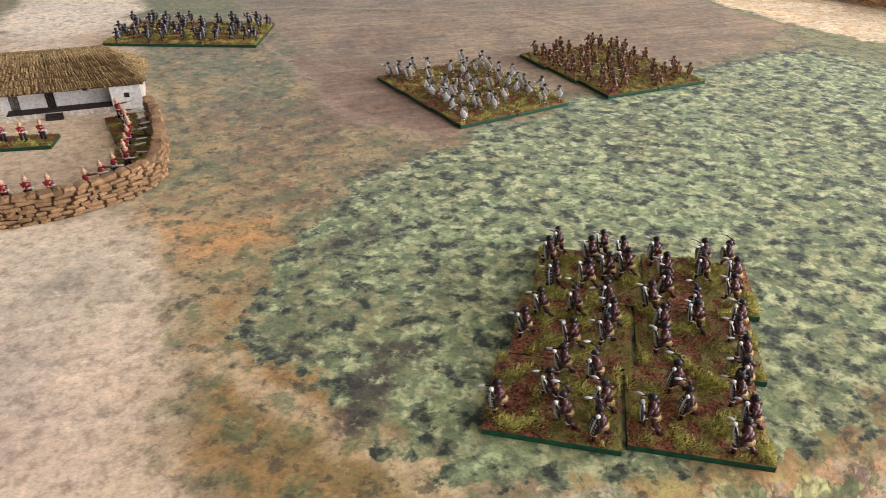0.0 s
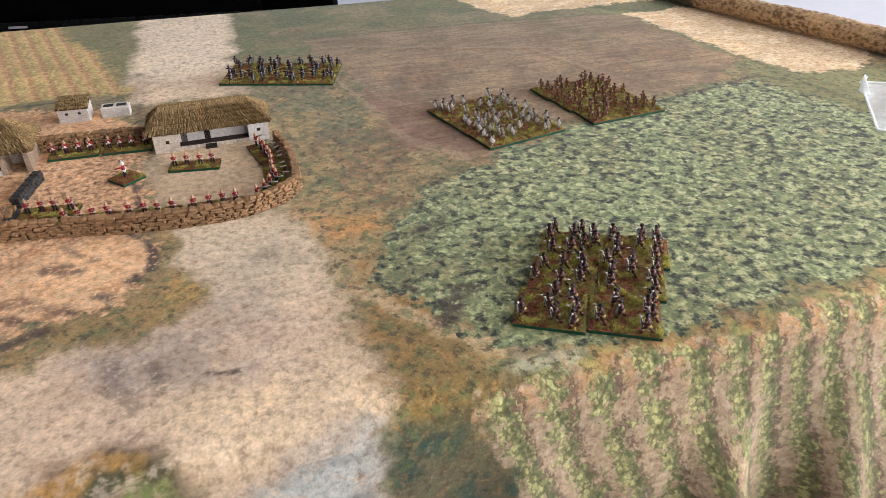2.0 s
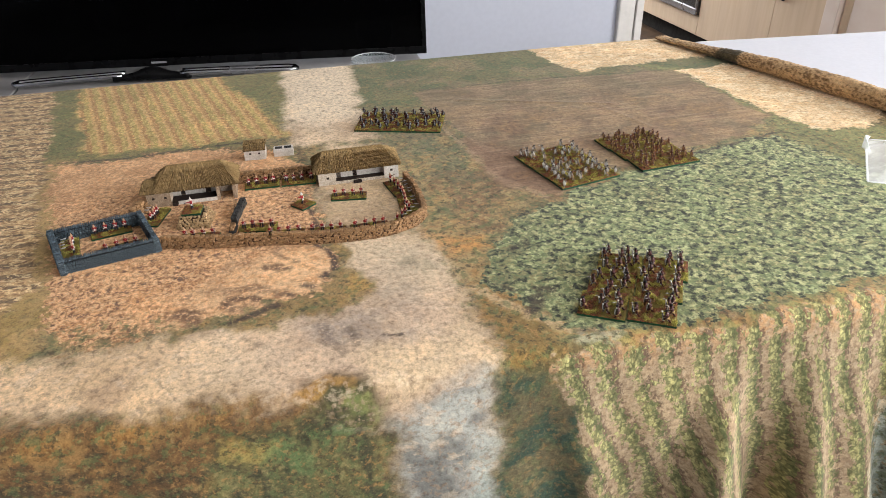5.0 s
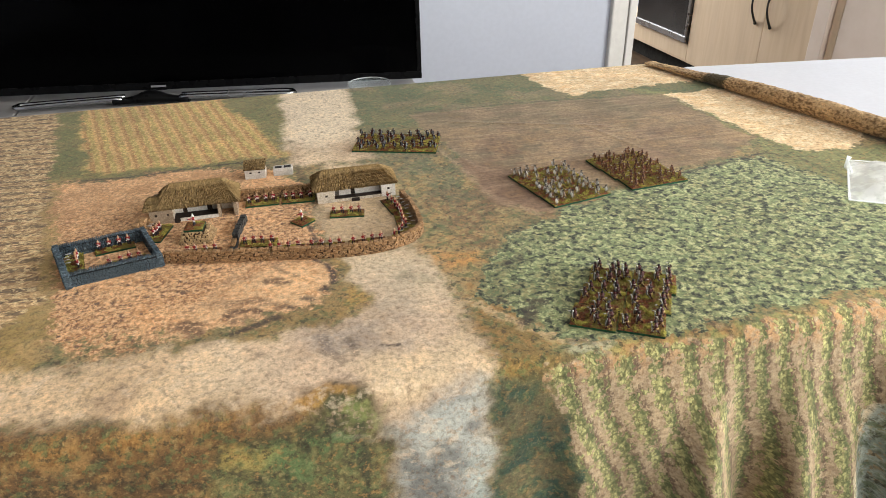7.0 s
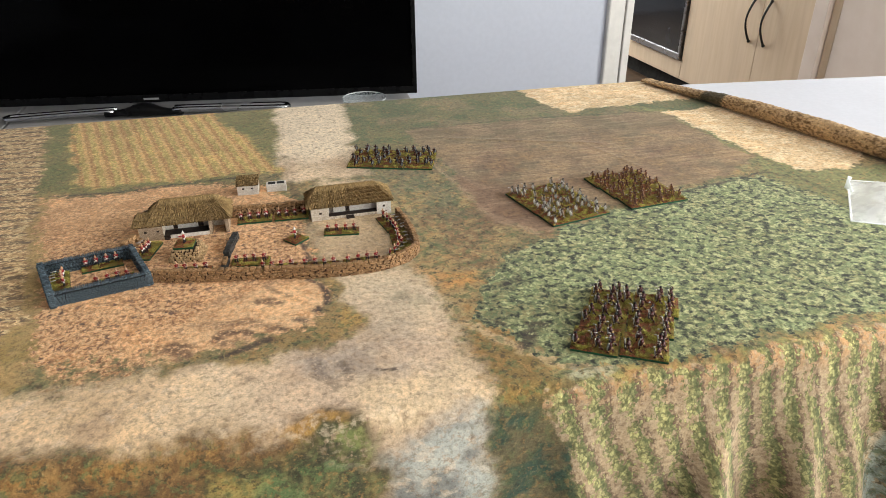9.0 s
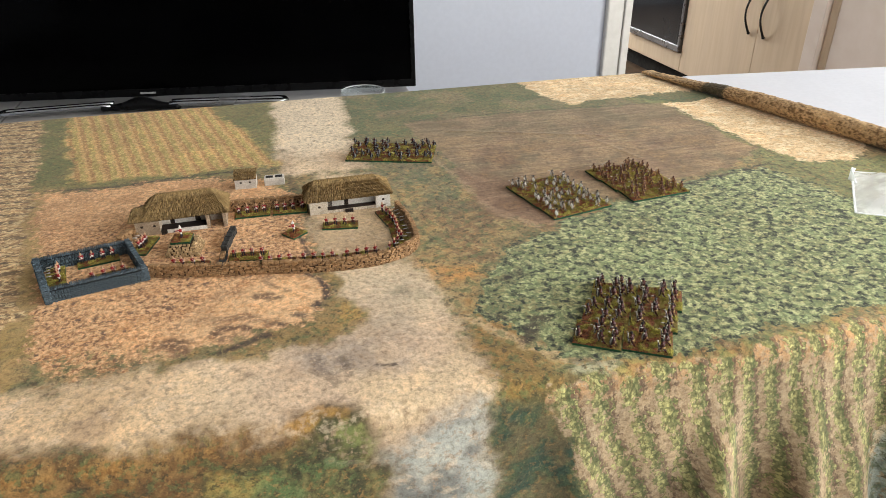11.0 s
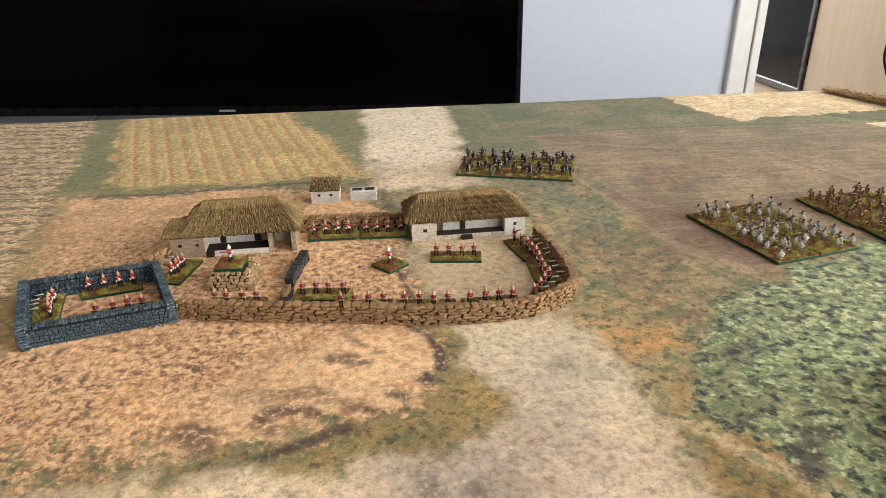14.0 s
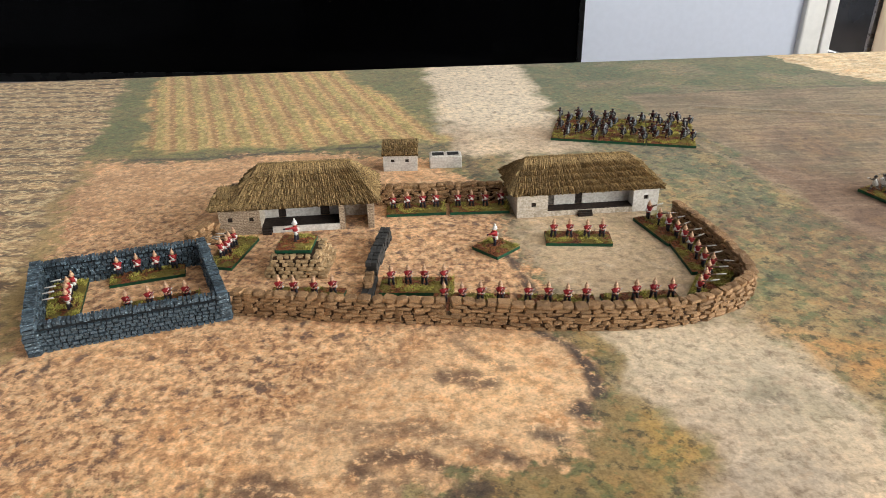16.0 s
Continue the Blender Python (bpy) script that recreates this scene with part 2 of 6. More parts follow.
# ---- geometry helpers ----
class Geo:
    """Collects primitives into one mesh."""

    def __init__(self):
        self.v, self.f, self.m = [], [], []

    def add(self, verts, faces, mat=0):
        o = len(self.v)
        self.v.extend([tuple(p) for p in verts])
        self.f.extend([tuple(i + o for i in f) for f in faces])
        self.m.extend([mat] * len(faces))

    def box(self, lo, hi, mat=0, m=None, taper=1.0):
        (x0, y0, z0), (x1, y1, z1) = lo, hi
        cx, cy = (x0 + x1) / 2, (y0 + y1) / 2
        vs = [Vector((x, y, z)) for z in (z0, z1) for x, y in ((x0, y0), (x1, y0), (x1, y1), (x0, y1))]
        for p in vs[4:]:
            p.x, p.y = cx + (p.x - cx) * taper, cy + (p.y - cy) * taper
        if m is not None:
            vs = [m @ p for p in vs]
        self.add(vs, [(3, 2, 1, 0), (4, 5, 6, 7), (0, 1, 5, 4), (1, 2, 6, 5), (2, 3, 7, 6), (3, 0, 4, 7)], mat)

    def bevel_box(self, lo, hi, b, mat=0, m=None):
        bm = bmesh.new()
        bmesh.ops.create_cube(bm, size=1)
        for p in bm.verts:
            p.co = Vector(((lo[i] + hi[i]) / 2 + p.co[i] * (hi[i] - lo[i]) for i in range(3)))
        bmesh.ops.bevel(bm, geom=bm.edges[:], offset=b, segments=2, profile=0.5, affect="EDGES")
        if m is not None:
            bmesh.ops.transform(bm, matrix=m, verts=bm.verts)
        bm.verts.index_update()
        self.add([p.co for p in bm.verts], [[p.index for p in f.verts] for f in bm.faces], mat)
        bm.free()

    def tube(self, a, b, r0, r1, n=6, mat=0, caps=True):
        a, b = Vector(a), Vector(b)
        q = (b - a).to_track_quat("Z", "Y")
        vs = []
        for c, r in ((a, r0), (b, r1)):
            vs += [c + q @ Vector((r * math.cos(2 * math.pi * i / n), r * math.sin(2 * math.pi * i / n), 0)) for i in range(n)]
        fs = [(i, (i + 1) % n, n + (i + 1) % n, n + i) for i in range(n)]
        if caps:
            fs += [tuple(reversed(range(n))), tuple(range(n, 2 * n))]
        self.add(vs, fs, mat)

    def ball(self, c, s, mat=0, nu=8, nv=5, power=1.0, m=None):
        """An ellipsoid; power under 1 squares it off, as a stuffed bag."""
        sg = lambda t: math.copysign(abs(t) ** power, t)
        vs = [(0, 0, -1)]
        for j in range(1, nv):
            t = -math.pi / 2 + math.pi * j / nv
            for i in range(nu):
                u = 2 * math.pi * i / nu
                vs.append((sg(math.cos(t)) * sg(math.cos(u)), sg(math.cos(t)) * sg(math.sin(u)), sg(math.sin(t))))
        vs.append((0, 0, 1))
        vs = [Vector((c[0] + p[0] * s[0], c[1] + p[1] * s[1], c[2] + p[2] * s[2])) for p in vs]
        if m is not None:
            vs = [m @ p for p in vs]
        fs = [(0, 1 + (i + 1) % nu, 1 + i) for i in range(nu)]
        for j in range(nv - 2):
            o = 1 + j * nu
            fs += [(o + i, o + (i + 1) % nu, o + nu + (i + 1) % nu, o + nu + i) for i in range(nu)]
        o = 1 + (nv - 2) * nu
        fs += [(o + i, o + (i + 1) % nu, len(vs) - 1) for i in range(nu)]
        self.add(vs, fs, mat)

    def lathe(self, prof, n=24, mat=0, c=(0, 0)):
        vs, fs = [], []
        for r, z in prof:
            vs += [(c[0] + r * math.cos(2 * math.pi * i / n), c[1] + r * math.sin(2 * math.pi * i / n), z) for i in range(n)]
        for j in range(len(prof) - 1):
            fs += [(j * n + i, j * n + (i + 1) % n, (j + 1) * n + (i + 1) % n, (j + 1) * n + i) for i in range(n)]
        self.add(vs, fs, mat)

    def sweep(self, path, r, n=8, mat=0, flat=1.0):
        """A round bar along a list of points."""
        path = [Vector(p) for p in path]
        vs, fs = [], []
        for k, p in enumerate(path):
            d = path[min(k + 1, len(path) - 1)] - path[max(k - 1, 0)]
            side = d.cross(Vector((0, 0, 1)))
            side = side.normalized() if side.length > 1e-6 else Vector((1, 0, 0))
            up = side.cross(d).normalized()
            rr = r[k] if isinstance(r, (list, tuple)) else r
            vs += [p + side * rr * math.cos(2 * math.pi * i / n) + up * rr * flat * math.sin(2 * math.pi * i / n) for i in range(n)]
        for k in range(len(path) - 1):
            fs += [(k * n + i, k * n + (i + 1) % n, (k + 1) * n + (i + 1) % n, (k + 1) * n + i) for i in range(n)]
        fs += [tuple(reversed(range(n))), tuple(range((len(path) - 1) * n, len(path) * n))]
        self.add(vs, fs, mat)

    def mesh(self, name, mats, smooth=False):
        me = bpy.data.meshes.new(name)
        me.from_pydata(self.v, [], self.f)
        for m in mats:
            me.materials.append(m)
        me.polygons.foreach_set("material_index", self.m)
        me.polygons.foreach_set("use_smooth", [smooth] * len(self.f))
        me.update()
        return me


def part(name, geo, mats, parent, label="", smooth=False, kind=""):
    me = geo if isinstance(geo, bpy.types.Mesh) else geo.mesh(name, mats if isinstance(mats, (list, tuple)) else [mats], smooth)
    ob = new(name, me)
    ob.parent = parent
    return tagged(ob, label=label, kind=kind)


def thing(name, m, label, category, group="", kind=""):
    ob = new(name)
    ob.empty_display_size = 0.01
    ob.matrix_world = m
    return tagged(ob, label, category, group, kind)


def solid(name, geo, mats, label, category, m=None, group="", kind="", smooth=False):
    ob = new(name, geo.mesh(name, mats if isinstance(mats, (list, tuple)) else [mats], smooth))
    if m is not None:
        ob.matrix_world = m
    return tagged(ob, label, category, group, kind)


def curve_points(pts, step):
    """Points at even steps along a smooth line through pts (Catmull-Rom), with headings."""
    p = [Vector((*q, 0)) if len(q) == 2 else Vector(q) for q in pts]
    p = [2 * p[0] - p[1]] + p + [2 * p[-1] - p[-2]]
    line = []
    for k in range(1, len(p) - 2):
        a, b, c, d = p[k - 1:k + 3]
        for i in range(40):
            t = i / 40
            line.append(0.5 * (2 * b + (c - a) * t + (2 * a - 5 * b + 4 * c - d) * t * t + (3 * b - a - 3 * c + d) * t ** 3))
    line.append(p[-2])
    out, need = [], 0.0
    for a, b in zip(line, line[1:]):
        l = (b - a).length
        while l > 0 and need <= l:
            out.append((a + (b - a) * (need / l), math.atan2(b.y - a.y, b.x - a.x)))
            need += step
        need -= l
    return out


# ---- the room ----
FLOOR_Z, CEIL_Z = -0.75, 1.7


def plain(name, lo, hi, mat, label, category="wall"):
    g = Geo()
    g.box(lo, hi)
    return solid(name, g, M[mat], label, category, kind="structure")


plain("floor", (-3.2, -3.2, FLOOR_Z - 0.1), (2.9, 5.2, FLOOR_Z), "floor", "brown wooden floor of the living room", "floor")
plain("ceiling", (-3.2, -3.2, CEIL_Z), (2.9, 5.2, CEIL_Z + 0.1), "ceiling", "plain white ceiling", "ceiling")
plain("wall_west", (-3.2, -3.2, FLOOR_Z), (-3.1, 5.2, CEIL_Z), "wall", "plain white painted wall")
# south wall, with an unseen opening added for the front fill lamp
g = Geo()
for lo, hi in (((-3.1, -3.2, FLOOR_Z), (SOUTH_X0, -3.1, CEIL_Z)), ((SOUTH_X1, -3.2, FLOOR_Z), (2.6, -3.1, CEIL_Z)),
               ((SOUTH_X0, -3.2, FLOOR_Z), (SOUTH_X1, -3.1, WIN_Z - WIN_H / 2)), ((SOUTH_X0, -3.2, WIN_Z + WIN_H / 2), (SOUTH_X1, -3.1, CEIL_Z))):
    g.box(lo, hi)
solid("wall_south", g, M["wall"], "plain white wall with an added opening for fill light", "wall", kind="structure")
WALL_Y = 1.52
plain("wall_north", (-3.1, WALL_Y, FLOOR_Z), (1.12, WALL_Y + 0.12, CEIL_Z), "wall", "smooth white painted wall beside the television")
plain("wall_kitchen_east", (2.72, 0.75, FLOOR_Z), (2.84, 5.1, CEIL_Z), "wall", "plain white wall behind the kitchen units")
# kitchen back wall; its unseen opening is added for the fill lamp
g = Geo()
for lo, hi in (((-3.1, 5.1, FLOOR_Z), (0.3, 5.2, CEIL_Z)), ((1.9, 5.1, FLOOR_Z), (2.84, 5.2, CEIL_Z)), ((0.3, 5.1, FLOOR_Z), (1.9, 5.2, 0.2)), ((0.3, 5.1, 1.4), (1.9, 5.2, CEIL_Z))):
    g.box(lo, hi)
solid("wall_kitchen_back", g, M["wall"], "plain white kitchen wall with an added opening for fill light", "wall", kind="structure")
# east wall of the living room with its window opening
g = Geo()
for lo, hi in (((2.6, -3.2, FLOOR_Z), (2.72, WIN_Y - WIN_W / 2, CEIL_Z)), ((2.6, WIN_Y + WIN_W / 2, FLOOR_Z), (2.72, 0.75, CEIL_Z)),
               ((2.6, WIN_Y - WIN_W / 2, FLOOR_Z), (2.72, WIN_Y + WIN_W / 2, WIN_Z - WIN_H / 2)),
               ((2.6, WIN_Y - WIN_W / 2, WIN_Z + WIN_H / 2), (2.72, WIN_Y + WIN_W / 2, CEIL_Z))):
    g.box(lo, hi)
solid("wall_east", g, M["wall"], "plain white wall with a wide window opening", "wall", kind="structure")
# door frame at the end of the north wall
g = Geo()
g.bevel_box((1.12, WALL_Y - 0.022, FLOOR_Z), (1.185, WALL_Y + 0.142, CEIL_Z - 0.002), 0.006)
g.bevel_box((1.185, WALL_Y - 0.03, FLOOR_Z), (1.215, WALL_Y + 0.15, CEIL_Z - 0.002), 0.004)
solid("door_frame", g, M["trim"], "white gloss wooden door frame", "door frame", kind="structure")

# ---- the tables ----
top_z = -FLOOR_Z - 0.004


def white_table(m, x0, x1, y0, y1, z, label):
    t = thing("table", m, label, "table", "white tables")
    g = Geo()
    g.bevel_box((x0, y0, z - 0.03), (x1, y1, z), 0.006)
    part("tabletop", g, M["table"], t, "smooth white laminate top")
    for x in (x0 + 0.06, x1 - 0.06):
        for y in (y0 + 0.06, y1 - 0.06):
            g = Geo()
            g.bevel_box((x - 0.03, y - 0.03, 0), (x + 0.03, y + 0.03, z - 0.03), 0.004)
            part("leg", g, M["table"], t)


white_table(pose(0, 0, FLOOR_Z), -1.05, 0.675, -0.495, 0.305, top_z, "white laminate table under a printed battle mat")
white_table(pose(0.69, 0.296, FLOOR_Z, 0, 0, -6.4), 0.0, 1.2, -0.86, 0.0, top_z - 0.001, "bare white laminate table beside the rolled mat")

# ---- the printed battle mat ----
EDGE_Y, FAR_Y, BEND = -0.499, 0.318, 0.018


def value_noise(x, y, size, seed, octaves=3):
    """Smooth noise in 0..1 with features of about the given size in metres."""
    out, amp, tot = np.zeros_like(x), 1.0, 0.0
    for o in range(octaves):
        rng = np.random.RandomState(seed * 17 + o)
        grid = rng.rand(128, 128)
        gx, gy = x / size * 2 ** o + 37.3, y / size * 2 ** o + 51.7
        ix, iy = np.floor(gx).astype(int), np.floor(gy).astype(int)
        fx, fy = gx - ix, gy - iy
        fx, fy = fx * fx * (3 - 2 * fx), fy * fy * (3 - 2 * fy)
        a, b = grid[iy % 128, ix % 128], grid[iy % 128, (ix + 1) % 128]
        c, d = grid[(iy + 1) % 128, ix % 128], grid[(iy + 1) % 128, (ix + 1) % 128]
        out += amp * ((a * (1 - fx) + b * fx) * (1 - fy) + (c * (1 - fx) + d * fx) * fy)
        tot += amp
        amp *= 0.55
    return out / tot


def smooth(lo, hi, x):
    t = np.clip((x - lo) / (hi - lo), 0, 1)
    return t * t * (3 - 2 * t)


def region(x, y, corners, soft):
    """1 inside the polygon, 0 outside, with a soft rim."""
    best, inside = np.full(x.shape, 9.0), np.zeros(x.shape, bool)
    for (ax, ay), (bx, by) in zip(corners, corners[1:] + corners[:1]):
        dx, dy = bx - ax, by - ay
        t = np.clip(((x - ax) * dx + (y - ay) * dy) / (dx * dx + dy * dy), 0, 1)
        best = np.minimum(best, np.hypot(x - ax - t * dx, y - ay - t * dy))
        cross = ((ay > y) != (by > y)) & (x < dx * (y - ay) / (dy if dy else 1e-9) + ax)
        inside ^= cross
    return smooth(-soft, soft, np.where(inside, best, -best))


def mark(x, y, line, half, rough, jag=3.2):
    """How near a point lies to a broken line, 1 on it and 0 from half a width out; rough breaks its rim."""
    best = np.full(x.shape, 9.0)
    if len(line) == 1:
        line = (line[0], (line[0][0] + 0.001, line[0][1]))
    for (ax, ay), (bx, by) in zip(line, line[1:]):
        dx, dy = bx - ax, by - ay
        t = np.clip(((x - ax) * dx + (y - ay) * dy) / (dx * dx + dy * dy), 0, 1)
        best = np.minimum(best, np.hypot(x - ax - t * dx, y - ay - t * dy))
    return smooth(1.5, 0.3, best / half + (rough - 0.5) * jag)


# printed cracks and hollows, and one painted shadow: line, half width, strength
SAND_MARKS = (
    (((-0.121, -0.327), (-0.109, -0.325), (-0.101, -0.335)), 0.0042, 0.8),
    (((-0.113, -0.299), (-0.100, -0.316), (-0.090, -0.322)), 0.0022, 0.55),
    (((-0.152, -0.358), (-0.132, -0.356), (-0.118, -0.366), (-0.108, -0.374)), 0.0048, 0.55),
    (((-0.160, -0.377), (-0.147, -0.371), (-0.132, -0.374), (-0.122, -0.382)), 0.0042, 0.9),
    (((-0.150, -0.389), (-0.132, -0.388)), 0.0035, 0.6),
    (((-0.196, -0.384), (-0.186, -0.390), (-0.180, -0.398)), 0.0065, 0.8),
    (((-0.172, -0.356), (-0.160, -0.352)), 0.0045, 0.4),
    (((-0.160, -0.318), (-0.145, -0.312)), 0.005, 0.35))
RIM_MARKS = (
    (((-0.072, -0.296), (-0.061, -0.308), (-0.055, -0.326), (-0.056, -0.344)), 0.0032, 1.0),
    (((-0.068, -0.354),), 0.006, 1.0), (((-0.085, -0.366), (-0.080, -0.369)), 0.0045, 0.9), (((-0.102, -0.376), (-0.098, -0.379)), 0.0045, 0.9),
    (((-0.115, -0.391), (-0.110, -0.392)), 0.005, 0.9), (((-0.150, -0.407), (-0.136, -0.402), (-0.122, -0.396)), 0.0042, 0.9),
    (((-0.079, -0.200), (-0.073, -0.219), (-0.069, -0.241), (-0.067, -0.266)), 0.0036, 0.9),
    (((-0.074, -0.428), (-0.070, -0.45), (-0.058, -0.47)), 0.006, 0.45), (((-0.052, -0.44), (-0.048, -0.462)), 0.004, 0.5),
    (((-0.026, -0.456), (-0.010, -0.459)), 0.0018, 0.9), (((-0.131, -0.442), (-0.126, -0.442)), 0.003, 0.5), (((0.0, -0.36), (0.02, -0.352)), 0.005, 0.3))
EDGE_MARKS = (
    (((-0.385, -0.002), (-0.30, -0.009), (-0.20, 0.002), (-0.13, 0.004)), 0.0032, 0.75), (((-0.080, -0.03), (-0.073, -0.08)), 0.005, 0.55),
    (((0.105, -0.452), (0.118, -0.432)), 0.007, 0.9), (((0.120, -0.425), (0.132, -0.428)), 0.005, 0.8), (((0.088, -0.41), (0.098, -0.42)), 0.004, 0.7),
    # first mark: shadow before the near warband, put into the mat's colour
    (((0.137, -0.489), (0.15, -0.494)), 0.005, 0.55), (((0.12, -0.352), (0.135, -0.345)), 0.005, 0.6), (((0.148, -0.29), (0.16, -0.285)), 0.004, 0.5),
    (((0.39, -0.196), (0.47, -0.180), (0.555, -0.158), (0.585, -0.19), (0.60, -0.26)), 0.0026, 0.8),
    (((0.11, 0.147), (0.30, 0.149), (0.545, 0.130)), 0.0026, 0.5), (((0.562, 0.10), (0.572, -0.02), (0.59, -0.15)), 0.0035, 0.5))


def cloth_print(x, y):
    """The print: the colour under all, and the share of each kind of field."""
    n1, n2 = value_noise(x, y, 0.03, 1), value_noise(x, y, 0.03, 2)
    f1, f2 = value_noise(x, y, 0.008, 11), value_noise(x, y, 0.008, 12)
    wx, wy = x + (n1 - 0.5) * 0.026 + (f1 - 0.5) * 0.012, y + (n2 - 0.5) * 0.026 + (f2 - 0.5) * 0.012
    big, mid = value_noise(x, y, 0.07, 3), value_noise(x, y, 0.028, 4)
    # mottles that lie along the table
    drift, drift2 = value_noise(x * 0.8, y, 0.03, 5, 5), value_noise(x * 0.8, y, 0.024, 6, 5)
    drift3, fleck = value_noise(x * 0.8, y, 0.045, 7, 5), value_noise(x, y, 0.009, 8)
    col = np.empty((x.size, 3))

    def lay(w, c):
        nonlocal col
        col = col + (np.array(srgb(*c)) - col) * np.clip(w, 0, 1)[:, None]

    # olive scrub
    col[:] = srgb(134, 116, 80)
    lay(smooth(0.46, 0.58, drift) * 0.8, (98, 102, 70))
    lay(smooth(0.51, 0.63, drift2) * 0.7, (164, 136, 90))
    lay(smooth(0.51, 0.62, drift3) * 0.7, (118, 90, 64))
    lay(smooth(0.58, 0.7, fleck) * 0.55, (78, 78, 54))
    lay(smooth(0.42, 0.3, fleck) * 0.45, (180, 160, 112))
    # greener ground at the back
    back = smooth(0.0, 0.12, wy) * smooth(-0.2, 0.0, wx)
    lay(back * 0.85, (102, 104, 70))
    lay(back * smooth(0.48, 0.58, drift) * 0.8, (90, 100, 66))
    lay(back * smooth(0.51, 0.62, drift3) * 0.7, (132, 118, 90))
    # grey-green ground between the farm and the ploughland
    lay(region(wx, wy, [(0.03, 0.02), (0.14, 0.0), (0.14, -0.2), (0.06, -0.24), (0.05, -0.1)], 0.03) * 0.5 * smooth(0.65, 0.4, drift2), (116, 114, 88))
    # orange drifts beside the pale track
    lay(region(wx, wy, [(0.036, -0.285), (0.062, -0.313), (0.092, -0.320), (0.098, -0.343), (0.056, -0.350), (0.042, -0.333)], 0.01) * 0.9 * smooth(0.36, 0.5, drift2 + 0.06), (204, 148, 82))
    lay(region(wx, wy, [(0.05, -0.36), (0.08, -0.35), (0.085, -0.41), (0.115, -0.47), (0.10, -0.525), (0.05, -0.53)], 0.012) * smooth(0.47, 0.6, drift) * 0.75, (166, 122, 66))
    lay(region(wx, wy, [(0.055, -0.40), (0.075, -0.40), (0.11, -0.46), (0.13, -0.50), (0.10, -0.535), (0.05, -0.535)], 0.012) * 0.55 * smooth(0.42, 0.58, drift3), (94, 92, 54))
    lay(region(wx, wy, [(0.15, -0.497), (0.45, -0.487), (0.7, -0.47), (0.7, -0.53), (0.11, -0.53)], 0.01) * 0.75 * smooth(0.42, 0.58, drift2), (174, 136, 86))
    lay(region(wx, wy, [(0.15, -0.497), (0.45, -0.487), (0.7, -0.47), (0.7, -0.53), (0.11, -0.53)], 0.01) * 0.6 * smooth(0.5, 0.62, fleck), (158, 152, 90))
    # reddish bare earth at the lower corner of the ploughland, a pale path along its edge
    bare_area = [(0.145, -0.08), (0.2, -0.12), (0.25, -0.225), (0.2, -0.258), (0.15, -0.225), (0.135, -0.15)]
    bare = region(wx, wy, bare_area, 0.02)
    lay(bare * 0.9, (118, 86, 62))
    lay(mark(x, y, ((0.105, 0.06), (0.125, -0.04), (0.138, -0.10), (0.150, -0.19), (0.19, -0.252)), 0.006, mid) * 0.5, (178, 152, 122))
    # hedges round the ripe crop
    hedge = region(wx, wy, [(-1.2, 0.36), (-0.08, 0.36), (-0.09, 0.02), (-0.14, -0.005), (-0.38, 0.0), (-1.2, 0.0)], 0.01)
    lay(hedge, (128, 120, 74))
    lay(hedge * smooth(0.48, 0.62, drift3) * 0.7, (106, 110, 62))
    lay(hedge * smooth(0.05, -0.02, wy) * 0.45, (158, 142, 84))
    verge_area = [(-0.4, 0.0), (-0.37, 0.0), (-0.29, -0.36), (-0.33, -0.43), (-0.6, -0.43), (-0.37, -0.35)]
    verge = region(wx, wy, verge_area, 0.014)
    lay(verge * 0.9, (178, 146, 94))
    lay(verge * smooth(-0.30, -0.36, wy) * smooth(0.44, 0.58, drift) * 0.7, (146, 122, 64))
    rim_area = [(-0.064, -0.298), (-0.046, -0.30), (-0.044, -0.345), (-0.026, -0.38), (-0.032, -0.402), (-0.08, -0.414), (-0.2, -0.422), (-0.2, -0.408), (-0.13, -0.396), (-0.085, -0.380), (-0.056, -0.352)]
    rim = region(wx, wy, rim_area, 0.007)
    # pale track: down from the back, through the yard, then along the front edge and over it
    pale = np.maximum.reduce([
        region(wx, wy, [(-0.096, 0.40), (0.022, 0.40), (0.016, 0.20), (0.018, 0.09), (0.03, -0.03), (-0.08, -0.03), (-0.09, 0.10)], 0.012),
        region(wx, wy, [(-0.04, -0.03), (0.02, -0.06), (0.035, -0.16), (0.03, -0.28), (-0.05, -0.29), (-0.065, -0.19)], 0.016) * 0.8,
        region(wx, wy, [(-0.045, -0.29), (0.03, -0.29), (0.045, -0.36), (0.052, -0.47), (0.05, -0.58), (0.043, -1.2), (-0.03, -1.2), (-0.03, -0.56), (-0.10, -0.52), (-0.28, -0.49),
                        (-1.2, -0.49), (-1.2, -0.42), (-0.28, -0.425), (-0.19, -0.412), (-0.05, -0.42), (-0.03, -0.38)], 0.014)])
    lay(pale, (222, 195, 160))
    lay(pale * smooth(0.5, 0.66, big) * 0.45, (184, 158, 130))
    lay(pale * smooth(0.46, 0.34, big) * 0.5, (220, 194, 160))
    lay(pale * smooth(0.54, 0.68, drift) * 0.5, (168, 146, 124))
    lay(pale * smooth(0.54, 0.68, drift2) * 0.5, (226, 202, 170))
    lay(pale * smooth(-0.14, -0.22, wx) * smooth(-0.3, -0.4, wy) * 0.6, (228, 194, 150))
    lay(region(wx, wy, [(-0.07, -0.10), (0.03, -0.10), (0.035, -0.27), (-0.06, -0.285)], 0.02) * pale * 0.8, (186, 157, 120))
    lay(pale * smooth(-0.16, -0.09, wx) * smooth(-0.30, -0.37, wy) * 0.6, (192, 166, 144))
